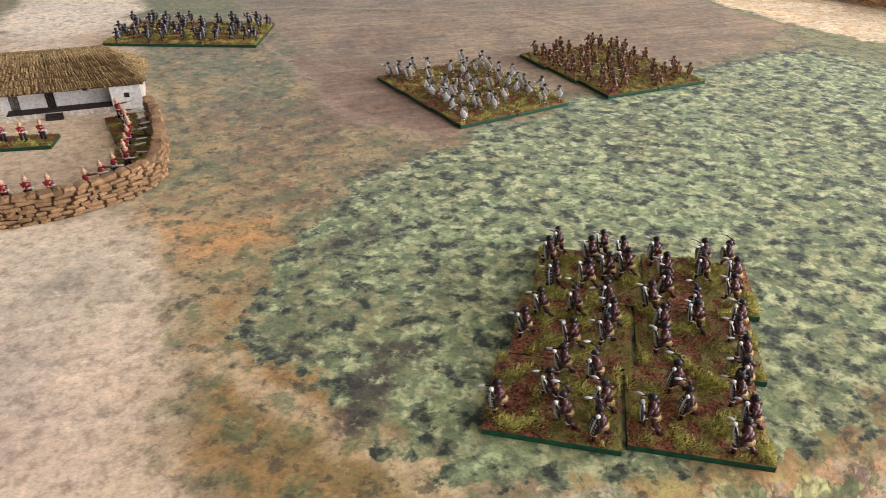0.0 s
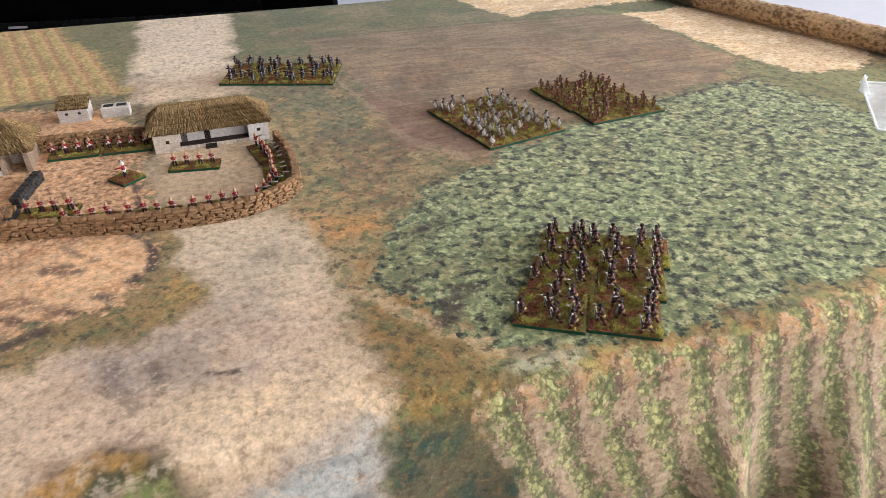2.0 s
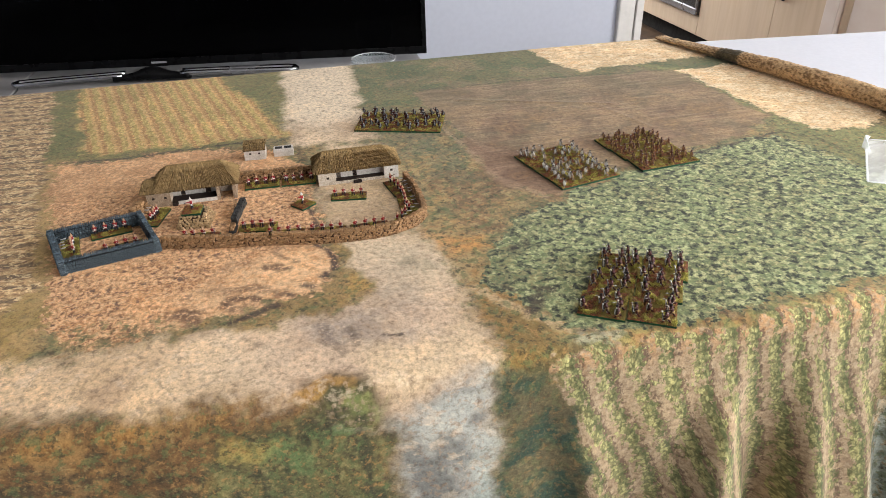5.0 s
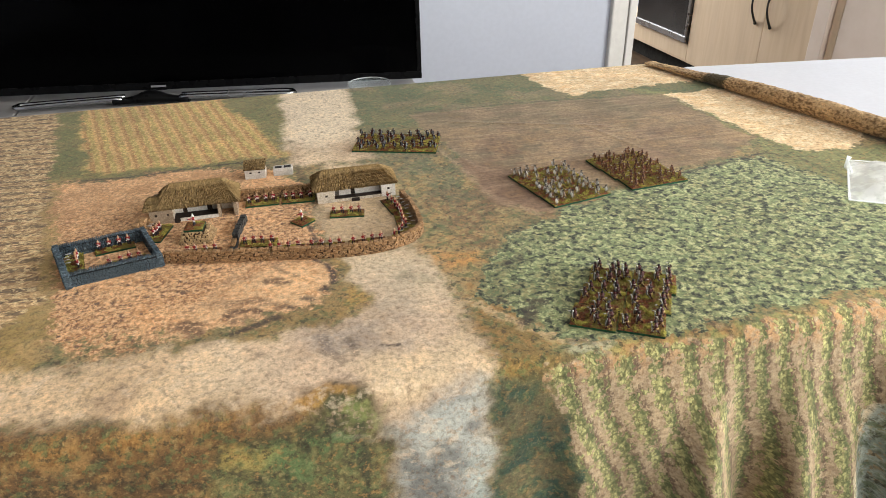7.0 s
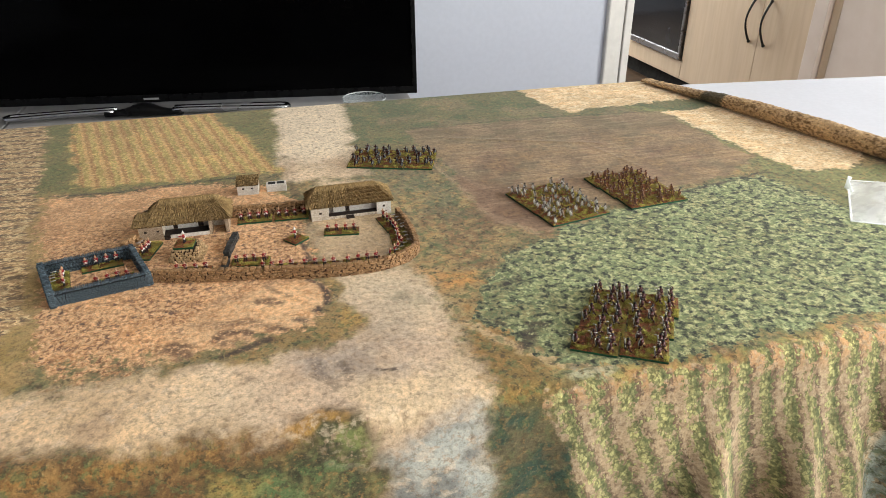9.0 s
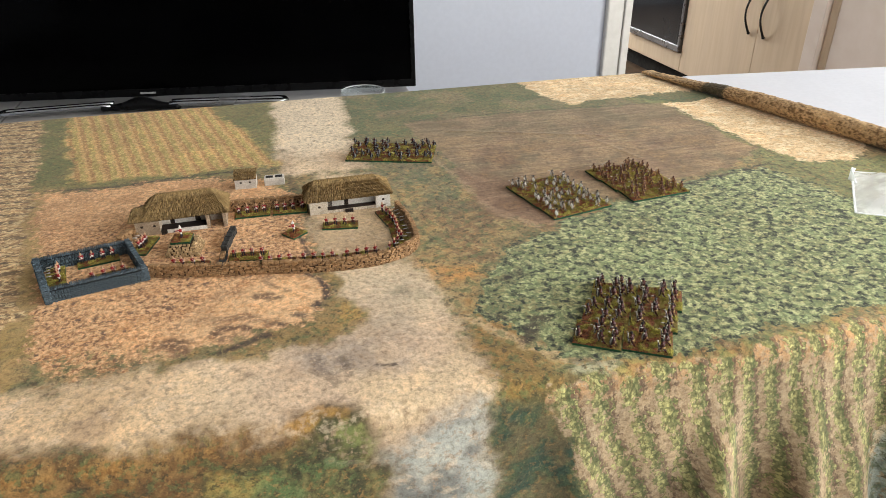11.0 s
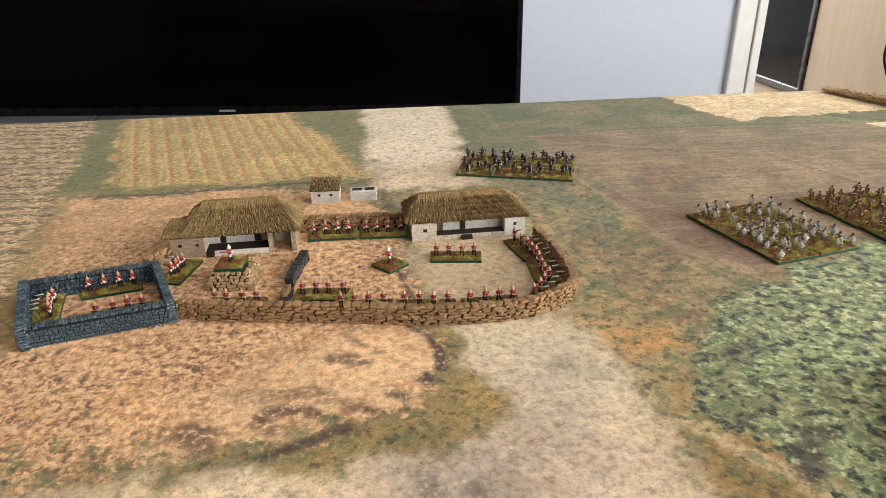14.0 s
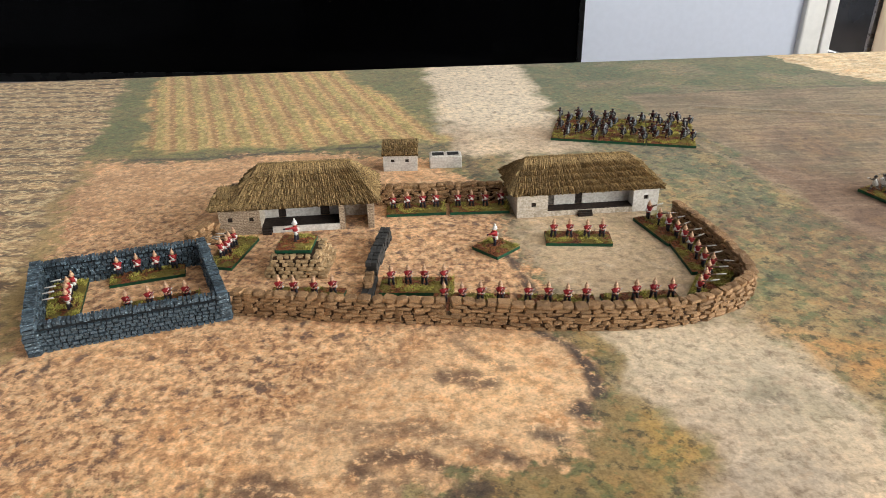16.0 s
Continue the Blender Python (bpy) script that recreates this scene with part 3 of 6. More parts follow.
    lay(pale * smooth(-0.12, -0.06, wx) * smooth(-0.30, -0.37, wy) * smooth(0.5, 0.6, drift3) * 0.6, (164, 146, 130))
    lay(pale * smooth(0.0, 0.08, y) * 0.8, (230, 212, 184))
    lay(pale * smooth(0.10, 0.0, y) * smooth(-0.04, 0.03, y) * smooth(0.46, 0.6, drift) * 0.7, (192, 162, 130))
    lay(region(wx, wy, [(-0.04, -0.29), (0.04, -0.30), (0.05, -0.40), (-0.015, -0.40)], 0.03) * 0.6, (186, 172, 146))
    lay(region(wx, wy, [(-0.04, -0.29), (0.04, -0.30), (0.05, -0.40), (-0.015, -0.40)], 0.03) * 0.55 * smooth(0.52, 0.66, drift), (148, 138, 112))
    lay(region(wx, wy, [(-0.10, -0.425), (-0.02, -0.42), (0.01, -0.46), (-0.06, -0.475)], 0.012) * smooth(0.45, 0.6, mid) * 0.65, (172, 156, 142))
    lay(pale * smooth(-0.43, -0.46, wy) * smooth(-0.56, -0.52, wy) * smooth(-0.06, -0.1, wx) * smooth(0.5, 0.62, drift) * 0.6, (176, 146, 116))
    lay(pale * region(wx, wy, [(-0.05, -0.475), (0.05, -0.46), (0.05, -0.51), (-0.03, -0.53)], 0.015) * 0.6, (228, 202, 162))
    grey = region(wx, wy, [(-0.03, -0.545), (0.05, -0.515), (0.045, -1.2), (-0.04, -1.2)], 0.014)
    lay(grey * 0.9, (158, 159, 152))
    lay(grey * smooth(0.48, 0.6, mid) * 0.75, (120, 121, 116))
    lay(grey * smooth(0.48, 0.36, mid) * 0.6, (190, 192, 182))
    lay(grey * smooth(0.02, 0.045, wx) * smooth(-0.56, -0.62, wy) * 0.6, (186, 200, 190))
    # scrub round the end of the sand
    pale = pale * (1 - 0.9 * rim)
    lay(rim * 0.9, (148, 122, 76))
    lay(rim * smooth(0.54, 0.66, drift2) * 0.7, (182, 144, 76))
    lay(rim * smooth(0.52, 0.64, drift) * 0.7, (104, 98, 66))
    # the drop in front: orange scrub, green, dark green
    hang = region(wx, wy, [(-1.2, -0.49), (-0.25, -0.495), (-0.11, -0.51), (-0.08, -0.50), (-0.05, -0.505), (-0.03, -0.535), (-0.03, -1.2), (-1.2, -1.2)], 0.014)
    lay(hang * 0.95, (116, 86, 52))
    lay(hang * smooth(0.49, 0.6, drift) * 0.85, (68, 58, 40))
    lay(hang * smooth(0.5, 0.62, drift2) * 0.6, (152, 112, 62))
    lay(hang * smooth(0.56, 0.68, fleck) * 0.35, (60, 52, 38))
    lay(hang * smooth(0.46, 0.34, fleck) * 0.4, (164, 130, 82))
    bush = region(wx, wy, [(-0.155, -0.535), (-0.09, -0.53), (-0.075, -0.51), (-0.045, -0.51), (-0.033, -0.54), (-0.033, -1.2), (-0.19, -1.2), (-0.19, -0.62)], 0.014)
    column = value_noise(x * 1.6, y * 0.5, 0.016, 13)
    lay(bush * 0.8, (92, 96, 62))
    lay(bush * smooth(0.5, 0.62, column) * 0.85, (64, 64, 46))
    lay(bush * smooth(0.5, 0.64, fleck) * smooth(0.44, 0.56, mid) * 0.8, (100, 122, 76))
    lay(bush * smooth(0.44, 0.3, fleck) * 0.45, (140, 136, 88))
    lay(mark(x, y, ((-0.155, -0.545), (-0.135, -0.548)), 0.010, fleck) * 0.6, (176, 152, 84))
    lay(mark(x, y, ((-0.115, -0.555), (-0.108, -0.57)), 0.010, fleck) * 0.55, (104, 134, 82))
    lay(mark(x, y, ((-0.095, -0.508), (-0.075, -0.500), (-0.058, -0.502)), 0.007, fleck) * 0.65, (180, 136, 72))
    lay(mark(x, y, ((-0.06, -0.52), (-0.042, -0.53)), 0.009, fleck) * 0.5, (136, 148, 86))
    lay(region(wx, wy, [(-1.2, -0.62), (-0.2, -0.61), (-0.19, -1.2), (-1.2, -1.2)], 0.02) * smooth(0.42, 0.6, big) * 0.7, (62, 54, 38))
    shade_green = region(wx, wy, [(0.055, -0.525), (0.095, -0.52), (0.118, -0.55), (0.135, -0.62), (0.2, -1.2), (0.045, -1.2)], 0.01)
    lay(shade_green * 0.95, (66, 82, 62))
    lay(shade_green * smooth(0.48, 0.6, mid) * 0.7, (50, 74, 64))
    lay(shade_green * smooth(0.56, 0.66, drift2) * 0.6, (118, 100, 70))
    # green margin beside the dry fields
    lay(region(wx, wy, [(0.5, 0.18), (0.62, 0.1), (0.62, -0.17), (1.2, -0.22), (1.2, -0.6), (0.56, -0.47), (0.55, -0.15), (0.58, -0.1), (0.55, 0.11)], 0.006) * 0.8, (128, 130, 82))
    lay(mark(x, y, ((0.066, -0.41), (0.075, -0.425), (0.105, -0.460), (0.135, -0.487), (0.15, -0.492)), 0.0055, fleck) * 0.75, (192, 166, 128))
    lay(mark(x, y, ((0.138, -0.50), (0.16, -0.503)), 0.007, fleck) * 0.7, (184, 180, 150))
    # another field past the fold
    other = region(wx, wy, [(0.425, -0.60), (0.47, -0.572), (1.2, -0.54), (1.2, -1.2), (0.25, -1.2)], 0.003)
    # fields, with wide rims that the material tears
    rim_w = 0.009
    stub = region(wx, wy, [(-1.2, 0.36), (-0.475, 0.36), (-0.43, 0.13), (-0.402, 0.0), (-0.366, -0.17), (-0.335, -0.31), (-0.37, -0.36), (-1.2, -0.36)], 0.014)
    crop = region(wx, wy, [(-0.44, 0.40), (-0.20, 0.40), (-0.192, 0.30), (-0.145, 0.175), (-0.086, 0.016), (-0.14, 0.014), (-0.262, 0.014), (-0.35, 0.012), (-0.40, 0.18)], 0.016)
    sand = region(wx, wy, [(-0.392, -0.006), (-0.30, -0.014), (-0.20, -0.006), (-0.105, -0.03), (-0.075, -0.10), (-0.07, -0.2), (-0.062, -0.297), (-0.052, -0.335),
                           (-0.066, -0.356), (-0.085, -0.375), (-0.125, -0.39), (-0.19, -0.405), (-0.275, -0.418), (-0.307, -0.384), (-0.345, -0.2)], 0.012)
    sand = sand * (1 - 0.55 * smooth(-0.35, -0.42, wy) * smooth(-0.16, -0.22, wx))
    veg = region(wx, wy, [(0.098, -0.512), (0.2, -0.509), (0.45, -0.503), (1.2, -0.50), (1.2, -1.2), (0.2, -1.2), (0.13, -0.60)], rim_w) * (1 - other)
    plough = region(wx, wy, [(0.11, 0.145), (0.286, 0.145), (0.553, 0.128), (0.565, 0.03), (0.575, -0.105), (0.5, -0.16), (0.40, -0.178), (0.26, -0.228), (0.20, -0.25), (0.15, -0.21), (0.145, -0.1), (0.125, 0.03)], rim_w)
    cream = np.maximum(region(wx, wy, [(0.355, 0.42), (0.375, 0.22), (0.40, 0.165), (0.66, 0.185), (0.66, 0.42)], rim_w * 0.7),
                       region(wx, wy, [(0.557, 0.122), (0.66, 0.13), (0.9, 0.0), (0.9, -0.12), (0.75, -0.13), (0.665, -0.178), (0.60, -0.168), (0.59, -0.1)], rim_w * 0.7))
    gf = region(wx, wy, [(0.548, -0.163), (0.40, -0.190), (0.228, -0.247), (0.143, -0.296), (0.092, -0.355), (0.078, -0.405), (0.106, -0.455), (0.126, -0.483), (0.155, -0.496), (0.21, -0.499), (0.274, -0.494),
                         (0.434, -0.487), (0.60, -0.47), (0.62, -0.4), (0.59, -0.30), (0.566, -0.235)], rim_w)
    lay(other, (166, 172, 160))
    lay(other * smooth(0.52, 0.62, fleck) * 0.7, (122, 134, 122))
    lay(mark(x, y, ((0.60, -0.565), (0.47, -0.572), (0.425, -0.60), (0.25, -1.2)), 0.004, np.full(x.shape, 0.5)), (206, 190, 160))
    stain, hollow = np.zeros_like(x), np.zeros_like(x)
    for line, half, amount in SAND_MARKS:
        hollow = np.maximum(hollow, amount * mark(x, y, line, half * 1.35, fleck, 2.2))
    for line, half, amount in RIM_MARKS:
        stain = np.maximum(stain, amount * mark(x, y, line, half, fleck, 1.7))
    for line, half, amount in EDGE_MARKS:
        stain = np.maximum(stain, amount * mark(x, y, line, half, fleck, 2.6))
    dune = region(wx, wy, [(-0.145, -0.305), (-0.055, -0.29), (-0.045, -0.35), (-0.10, -0.385), (-0.2, -0.41), (-0.21, -0.39), (-0.17, -0.345)], 0.025)
    calm = np.maximum.reduce([0.45 * shade_green, 0.4 * hedge, 0.35 * back, 0.6 * bare, 0.6 * verge])
    extra = np.stack([stain, np.clip(calm, 0, 1), dune], 1)
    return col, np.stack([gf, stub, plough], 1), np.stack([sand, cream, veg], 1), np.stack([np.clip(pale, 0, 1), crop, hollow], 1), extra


FOLDS = ((0.282, -0.34, 0.017, 0.115), (0.252, -0.38, 0.018, -0.06), (0.350, -0.02, 0.020, 0.13), (0.318, 0.0, 0.018, -0.08), (0.388, 0.10, 0.017, 0.10), (0.418, 0.12, 0.016, -0.09), (0.447, 0.1, 0.016, 0.10))


def cloth_shape(u, s):
    """From distance along the table and across it (down the drops too) to a place."""
    x, y, z = u.copy(), s.copy(), np.zeros_like(u)
    ripple = (value_noise(u, s, 0.25, 21, 2) - 0.5) * 0.0024
    z += ripple * smooth(EDGE_Y, EDGE_Y + 0.08, s) * 0.6
    q = math.pi / 2 * BEND
    # old creases in the cloth
    for ax, ay, bx, by, hgt in ((0.17, 0.085, 0.385, 0.005, 0.0010), (0.36, 0.02, 0.40, -0.10, 0.0007), (0.09, 0.16, 0.16, -0.12, 0.0004)):
        dx, dy = bx - ax, by - ay
        t = np.clip(((u - ax) * dx + (s - ay) * dy) / (dx * dx + dy * dy), 0, 1)
        z += hgt * np.exp(-((u - ax - t * dx) ** 2 + (s - ay - t * dy) ** 2) / 0.0045 ** 2)
    # front drop
    d = np.maximum(EDGE_Y - s, 0)
    a = np.minimum(d / BEND, math.pi / 2)
    over = np.maximum(d - q, 0)
    wave = np.zeros_like(u)
    for k, (wl, ph, am) in enumerate(((0.105, 0.6, 0.55), (0.063, 2.1, 0.3), (0.21, 1.1, 0.5))):
        wave += am * np.sin(2 * math.pi * (u + (0.05 * (k - 1) - 0.12) * over) / wl + ph)
    amp = np.minimum(over, 0.4) * (0.075 * smooth(-0.05, 0.2, u) + 0.085 * smooth(0.18, 0.36, u)) + np.minimum(over, 0.4) * 0.02
    # single folds: where they start along the edge, their lean, width and depth
    fold = np.zeros_like(u)
    for u0, lean, width, deep in FOLDS:
        fold += deep * np.exp(-((u - u0 - lean * over) / (width * (0.8 + 1.5 * over))) ** 2)
    push = np.minimum(over, 0.25) * fold
    y = np.where(d > 0, EDGE_Y - BEND * np.sin(a) - amp * (wave + 1.2) - push - over * 0.07, y)
    z = np.where(d > 0, z - BEND * (1 - np.cos(a)) - over, z)
    x = np.where(d > 0, x + np.cos(2 * math.pi * u / 0.105) * over * 0.02, x)
    # back drop
    d = np.maximum(s - FAR_Y, 0)
    a = np.minimum(d / 0.008, math.pi / 2)
    y = np.where(d > 0, FAR_Y + 0.008 * np.sin(a), y)
    z = np.where(d > 0, z - 0.008 * (1 - np.cos(a)) - np.maximum(d - 0.0126, 0), z)
    return x, y, z


def cloth_material():
    m = bpy.data.materials.new("printed_fleece")
    m.use_nodes = True
    nt = m.node_tree
    p = nt.nodes["Principled BSDF"]

    def attr(name):
        a = nt.nodes.new("ShaderNodeAttribute")
        a.attribute_name = name
        return a

    base = attr("print").outputs["Color"]
    fields = []
    for key in ("ground_a", "ground_b", "ground_c", "ground_d"):
        sep = nt.nodes.new("ShaderNodeSeparateColor")
        nt.links.new(attr(key).outputs["Color"], sep.inputs[0])
        fields += list(sep.outputs)
    gf, stub, plough, sand, cream, veg, pale, crop, hollow, stain, calm, dune = fields
    co = attr("rest").outputs["Vector"]
    axis = nt.nodes.new("ShaderNodeSeparateXYZ")
    nt.links.new(co, axis.inputs[0])
    ax, ay = axis.outputs[0], axis.outputs[1]

    def stretched(sx, sy, turn=0.0):
        mp = nt.nodes.new("ShaderNodeMapping")
        mp.inputs["Scale"].default_value = (sx, sy, 1)
        mp.inputs["Rotation"].default_value = (0, 0, turn)
        nt.links.new(co, mp.inputs[0])
        return mp.outputs[0]

    def both(w, fac, lo, hi, a=1.0):
        return math_node(nt, "MULTIPLY", w, ramp(nt, fac, lo, hi, 0.0, a))

    def torn(w, tear, amount=0.9, edge=0.14):
        # a field's rim, broken up by the noise
        rim_only = math_node(nt, "MULTIPLY", ramp(nt, w, 0.0, 0.3), ramp(nt, w, 1.0, 0.7))
        rough = math_node(nt, "MULTIPLY", math_node(nt, "SUBTRACT", tear, 0.5), amount * 3)
        t = math_node(nt, "ADD", w, math_node(nt, "MULTIPLY", rough, rim_only))
        return ramp(nt, t, 0.5 - edge, 0.5 + edge)

    def rows(along, pitch, wander, amount):
        t = math_node(nt, "ADD", math_node(nt, "MULTIPLY", along, 2 * math.pi / pitch), math_node(nt, "MULTIPLY", math_node(nt, "SUBTRACT", wander, 0.5), amount))
        return t, math_node(nt, "SINE", t, 0.0)

    def cells(scale, sx=1.0, sy=1.0, turn=0.0, wobble=0.003, blur=0.0):
        """Leaf-like cells: distance from the middle, and two random numbers a cell."""
        shift = nt.nodes.new("ShaderNodeVectorMath")
        shift.operation = "MULTIPLY_ADD"
        nt.links.new(bend, shift.inputs[0])
        shift.inputs[1].default_value = (wobble, wobble, 0.0)
        nt.links.new(stretched(sx, sy, turn), shift.inputs[2])
        v = nt.nodes.new("ShaderNodeTexVoronoi")
        v.inputs["Scale"].default_value = scale
        if blur:
            v.feature = "SMOOTH_F1"
            v.inputs["Smoothness"].default_value = blur
        nt.links.new(shift.outputs[0], v.inputs["Vector"])
        tint = nt.nodes.new("ShaderNodeSeparateColor")
        nt.links.new(v.outputs["Color"], tint.inputs[0])
        return v.outputs["Distance"], tint.outputs[0], tint.outputs[1]

    wob = nt.nodes.new("ShaderNodeTexNoise")
    wob.inputs["Scale"].default_value, wob.inputs["Detail"].default_value = 300, 2
    nt.links.new(co, wob.inputs["Vector"])
    bend = wob.outputs["Color"]
    slow = noise_tex(nt, co, 13, 6, 0.3, 0.62)
    grain = noise_tex(nt, co, 620, 4, 0.0, 0.7)
    fine = noise_tex(nt, stretched(1.0, 0.95), 210, 6, 0.1, 0.68)
    cloud = noise_tex(nt, stretched(0.9, 1.0), 46, 7, 0.2, 0.66)
    cloud2 = noise_tex(nt, stretched(0.8, 1.1, 0.3), 60, 7, 0.3, 0.68)
    speck = noise_tex(nt, stretched(1.0, 1.0, 0.2), 110, 6, 0.2, 0.68)
    # open ground: small flecks of rust, green, straw and near-black
    rust = noise_tex(nt, stretched(1.0, 1.0, 0.4), 120, 8, 0.15, 0.68)
    moss = noise_tex(nt, stretched(1.0, 1.0, -0.4), 90, 8, 0.15, 0.68)
    soot = noise_tex(nt, stretched(1.0, 1.0, 0.9), 110, 8, 0.15, 0.7)
    wild = math_node(nt, "SUBTRACT", 1.0, math_node(nt, "MAXIMUM", pale, calm))
    col = mix_rgb(nt, base, srgb(170, 130, 80), both(wild, rust, 0.53, 0.62, 0.6))
    col = mix_rgb(nt, col, srgb(92, 104, 66), both(wild, moss, 0.51, 0.59, 0.65))
    col = mix_rgb(nt, col, srgb(176, 154, 104), both(wild, rust, 0.45, 0.36, 0.35))
    col = mix_rgb(nt, col, srgb(66, 62, 44), both(wild, soot, 0.535, 0.61, 0.72))
    # pale track: soft grey and umber clouds
    col = mix_rgb(nt, col, srgb(176, 150, 124), both(pale, speck, 0.53, 0.61, 0.55))
    col = mix_rgb(nt, col, srgb(226, 204, 176), both(pale, cloud2, 0.52, 0.62, 0.4))
    col = mix_rgb(nt, col, srgb(140, 118, 98), both(pale, soot, 0.54, 0.65, 0.6))
    # red sand: peach ground, crumbs of brown, dark clusters
    crumbs = noise_tex(nt, stretched(1.1, 0.95, 0.15), 225, 4, 0.15, 0.6)
    clump = noise_tex(nt, stretched(1.05, 0.95, 0.4), 130, 5, 0.2, 0.66)
    tone = mix_rgb(nt, srgb(222, 174, 126), srgb(204, 152, 104), ramp(nt, cloud, 0.44, 0.6))
    tone = mix_rgb(nt, tone, srgb(232, 194, 150), ramp(nt, crumbs, 0.47, 0.40, 0.0, 0.7))
    far_sand = ramp(nt, ay, -0.17, -0.08, 0.0, 0.6)
    smooth_end = math_node(nt, "SUBTRACT", 1.0, math_node(nt, "MULTIPLY", math_node(nt, "MAXIMUM", dune, far_sand), 0.85))
    tone = mix_rgb(nt, tone, srgb(170, 120, 80), both(smooth_end, clump, 0.49, 0.60, 0.6))
    tone = mix_rgb(nt, tone, srgb(126, 84, 56), both(math_node(nt, "MULTIPLY", smooth_end, ramp(nt, slow, 0.38, 0.56, 0.45, 1.0)), crumbs, 0.50, 0.62, 0.85))
    tone = mix_rgb(nt, tone, srgb(98, 74, 62), both(math_node(nt, "MULTIPLY", smooth_end, ramp(nt, cloud2, 0.46, 0.58)), clump, 0.53, 0.62, 0.85))
    tone = mix_rgb(nt, tone, srgb(230, 192, 148), both(dune, cloud2, 0.42, 0.54, 0.6))
    tone = mix_rgb(nt, tone, srgb(188, 142, 100), both(dune, speck, 0.53, 0.6, 0.5))
    tone = mix_rgb(nt, tone, srgb(196, 150, 106), both(far_sand, cloud, 0.47, 0.56, 0.9))
    tone = mix_rgb(nt, tone, srgb(98, 70, 52), both(hollow, fine, 0.34, 0.5, 1.0))
    col = mix_rgb(nt, col, tone, torn(sand, speck, 1.3, 0.3))
    # ripe crop: leaning tufts in rows on orange-brown straw
    tuft_d, tuft_r, tuft_q = cells(190, 1.35, 0.7, 0.5)
    turn, stripe = rows(math_node(nt, "ADD", ax, math_node(nt, "MULTIPLY", ay, 0.27)), 0.0190, cloud2, 2.0)
    tone = mix_rgb(nt, srgb(202, 162, 102), srgb(216, 180, 122), ramp(nt, speck, 0.45, 0.6))
    tone = mix_rgb(nt, tone, srgb(166, 120, 72), both(ramp(nt, math_node(nt, "SINE", math_node(nt, "ADD", turn, 2.2), 0.0), -0.1, 0.9), fine, 0.36, 0.52, 0.75))
    tall = ramp(nt, math_node(nt, "ADD", stripe, math_node(nt, "MULTIPLY", math_node(nt, "SUBTRACT", tuft_r, 0.5), 1.5)), -0.1, 0.5)
    leaf = mix_rgb(nt, srgb(172, 154, 84), srgb(214, 190, 118), tuft_q)
    leaf = mix_rgb(nt, leaf, srgb(140, 122, 64), ramp(nt, tuft_d, 0.42, 0.62, 0.0, 0.6))
    tone = mix_rgb(nt, tone, leaf, math_node(nt, "MULTIPLY", tall, 0.8))
    col = mix_rgb(nt, col, tone, torn(crop, cloud2, 1.0, 0.45))
    # stubble: furrows with pale broken straws lying over them
    straw = noise_tex(nt, stretched(0.65, 1.1, 0.35), 140, 3, 1.2, 0.55)
    straw2 = noise_tex(nt, stretched(0.65, 1.1, -0.5), 150, 3, 1.2, 0.55)
    turn, band = rows(math_node(nt, "ADD", ay, math_node(nt, "MULTIPLY", ax, 0.12)), 0.0205, cloud, 2.5)
    tone = mix_rgb(nt, srgb(186, 152, 108), srgb(146, 114, 80), ramp(nt, straw, 0.5, 0.40))
    tone = mix_rgb(nt, tone, srgb(96, 80, 62), both(ramp(nt, band, -0.2, 0.6), straw2, 0.60, 0.46, 0.8))
    pick = math_node(nt, "MAXIMUM", ramp(nt, straw, 0.57, 0.605), ramp(nt, straw2, 0.58, 0.615))
    tone = mix_rgb(nt, tone, srgb(228, 204, 156), math_node(nt, "MULTIPLY", pick, 0.65))
    col = mix_rgb(nt, col, tone, torn(stub, cloud2, 0.7, 0.3))
    # ploughland: fine furrows
    furrow = noise_tex(nt, stretched(0.09, 1.7, -0.05), 130, 6, 0.0, 0.66)
    turn, drill = rows(math_node(nt, "ADD", ay, math_node(nt, "MULTIPLY", ax, 0.07)), 0.0165, cloud, 2.0)
    tone = mix_rgb(nt, srgb(150, 121, 96), srgb(127, 98, 77), ramp(nt, slow, 0.45, 0.6))
    tone = mix_rgb(nt, tone, srgb(96, 78, 62), ramp(nt, furrow, 0.50, 0.62, 0.0, 0.5))
    tone = mix_rgb(nt, tone, srgb(182, 158, 130), ramp(nt, furrow, 0.48, 0.38, 0.0, 0.45))
    tone = mix_rgb(nt, tone, srgb(100, 78, 60), both(ramp(nt, drill, 0.3, 0.95), speck, 0.4, 0.55, 0.4))
    tone = mix_rgb(nt, tone, srgb(176, 138, 96), both(ramp(nt, slow, 0.56, 0.64), speck, 0.45, 0.55, 0.5))
    tone = mix_rgb(nt, tone, base, 0.4)
    col = mix_rgb(nt, col, tone, torn(plough, cloud2, 0.6, 0.3))
    # dry fields: flecks
    dry = noise_tex(nt, stretched(0.6, 1.2, 0.5), 130, 6, 0.0, 0.7)
    tone = mix_rgb(nt, srgb(214, 184, 142), srgb(232, 210, 172), ramp(nt, cloud, 0.45, 0.6))
    tone = mix_rgb(nt, tone, srgb(162, 118, 74), ramp(nt, dry, 0.55, 0.61, 0.0, 0.7))
    tone = mix_rgb(nt, tone, srgb(206, 164, 112), ramp(nt, cloud2, 0.54, 0.62, 0.0, 0.6))
    col = mix_rgb(nt, col, tone, torn(cream, speck, 1.5, 0.3))
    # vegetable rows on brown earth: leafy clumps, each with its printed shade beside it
    leaf_d, leaf_r, leaf_q = cells(255, 1.1, 0.8, 0.5, 0.007)
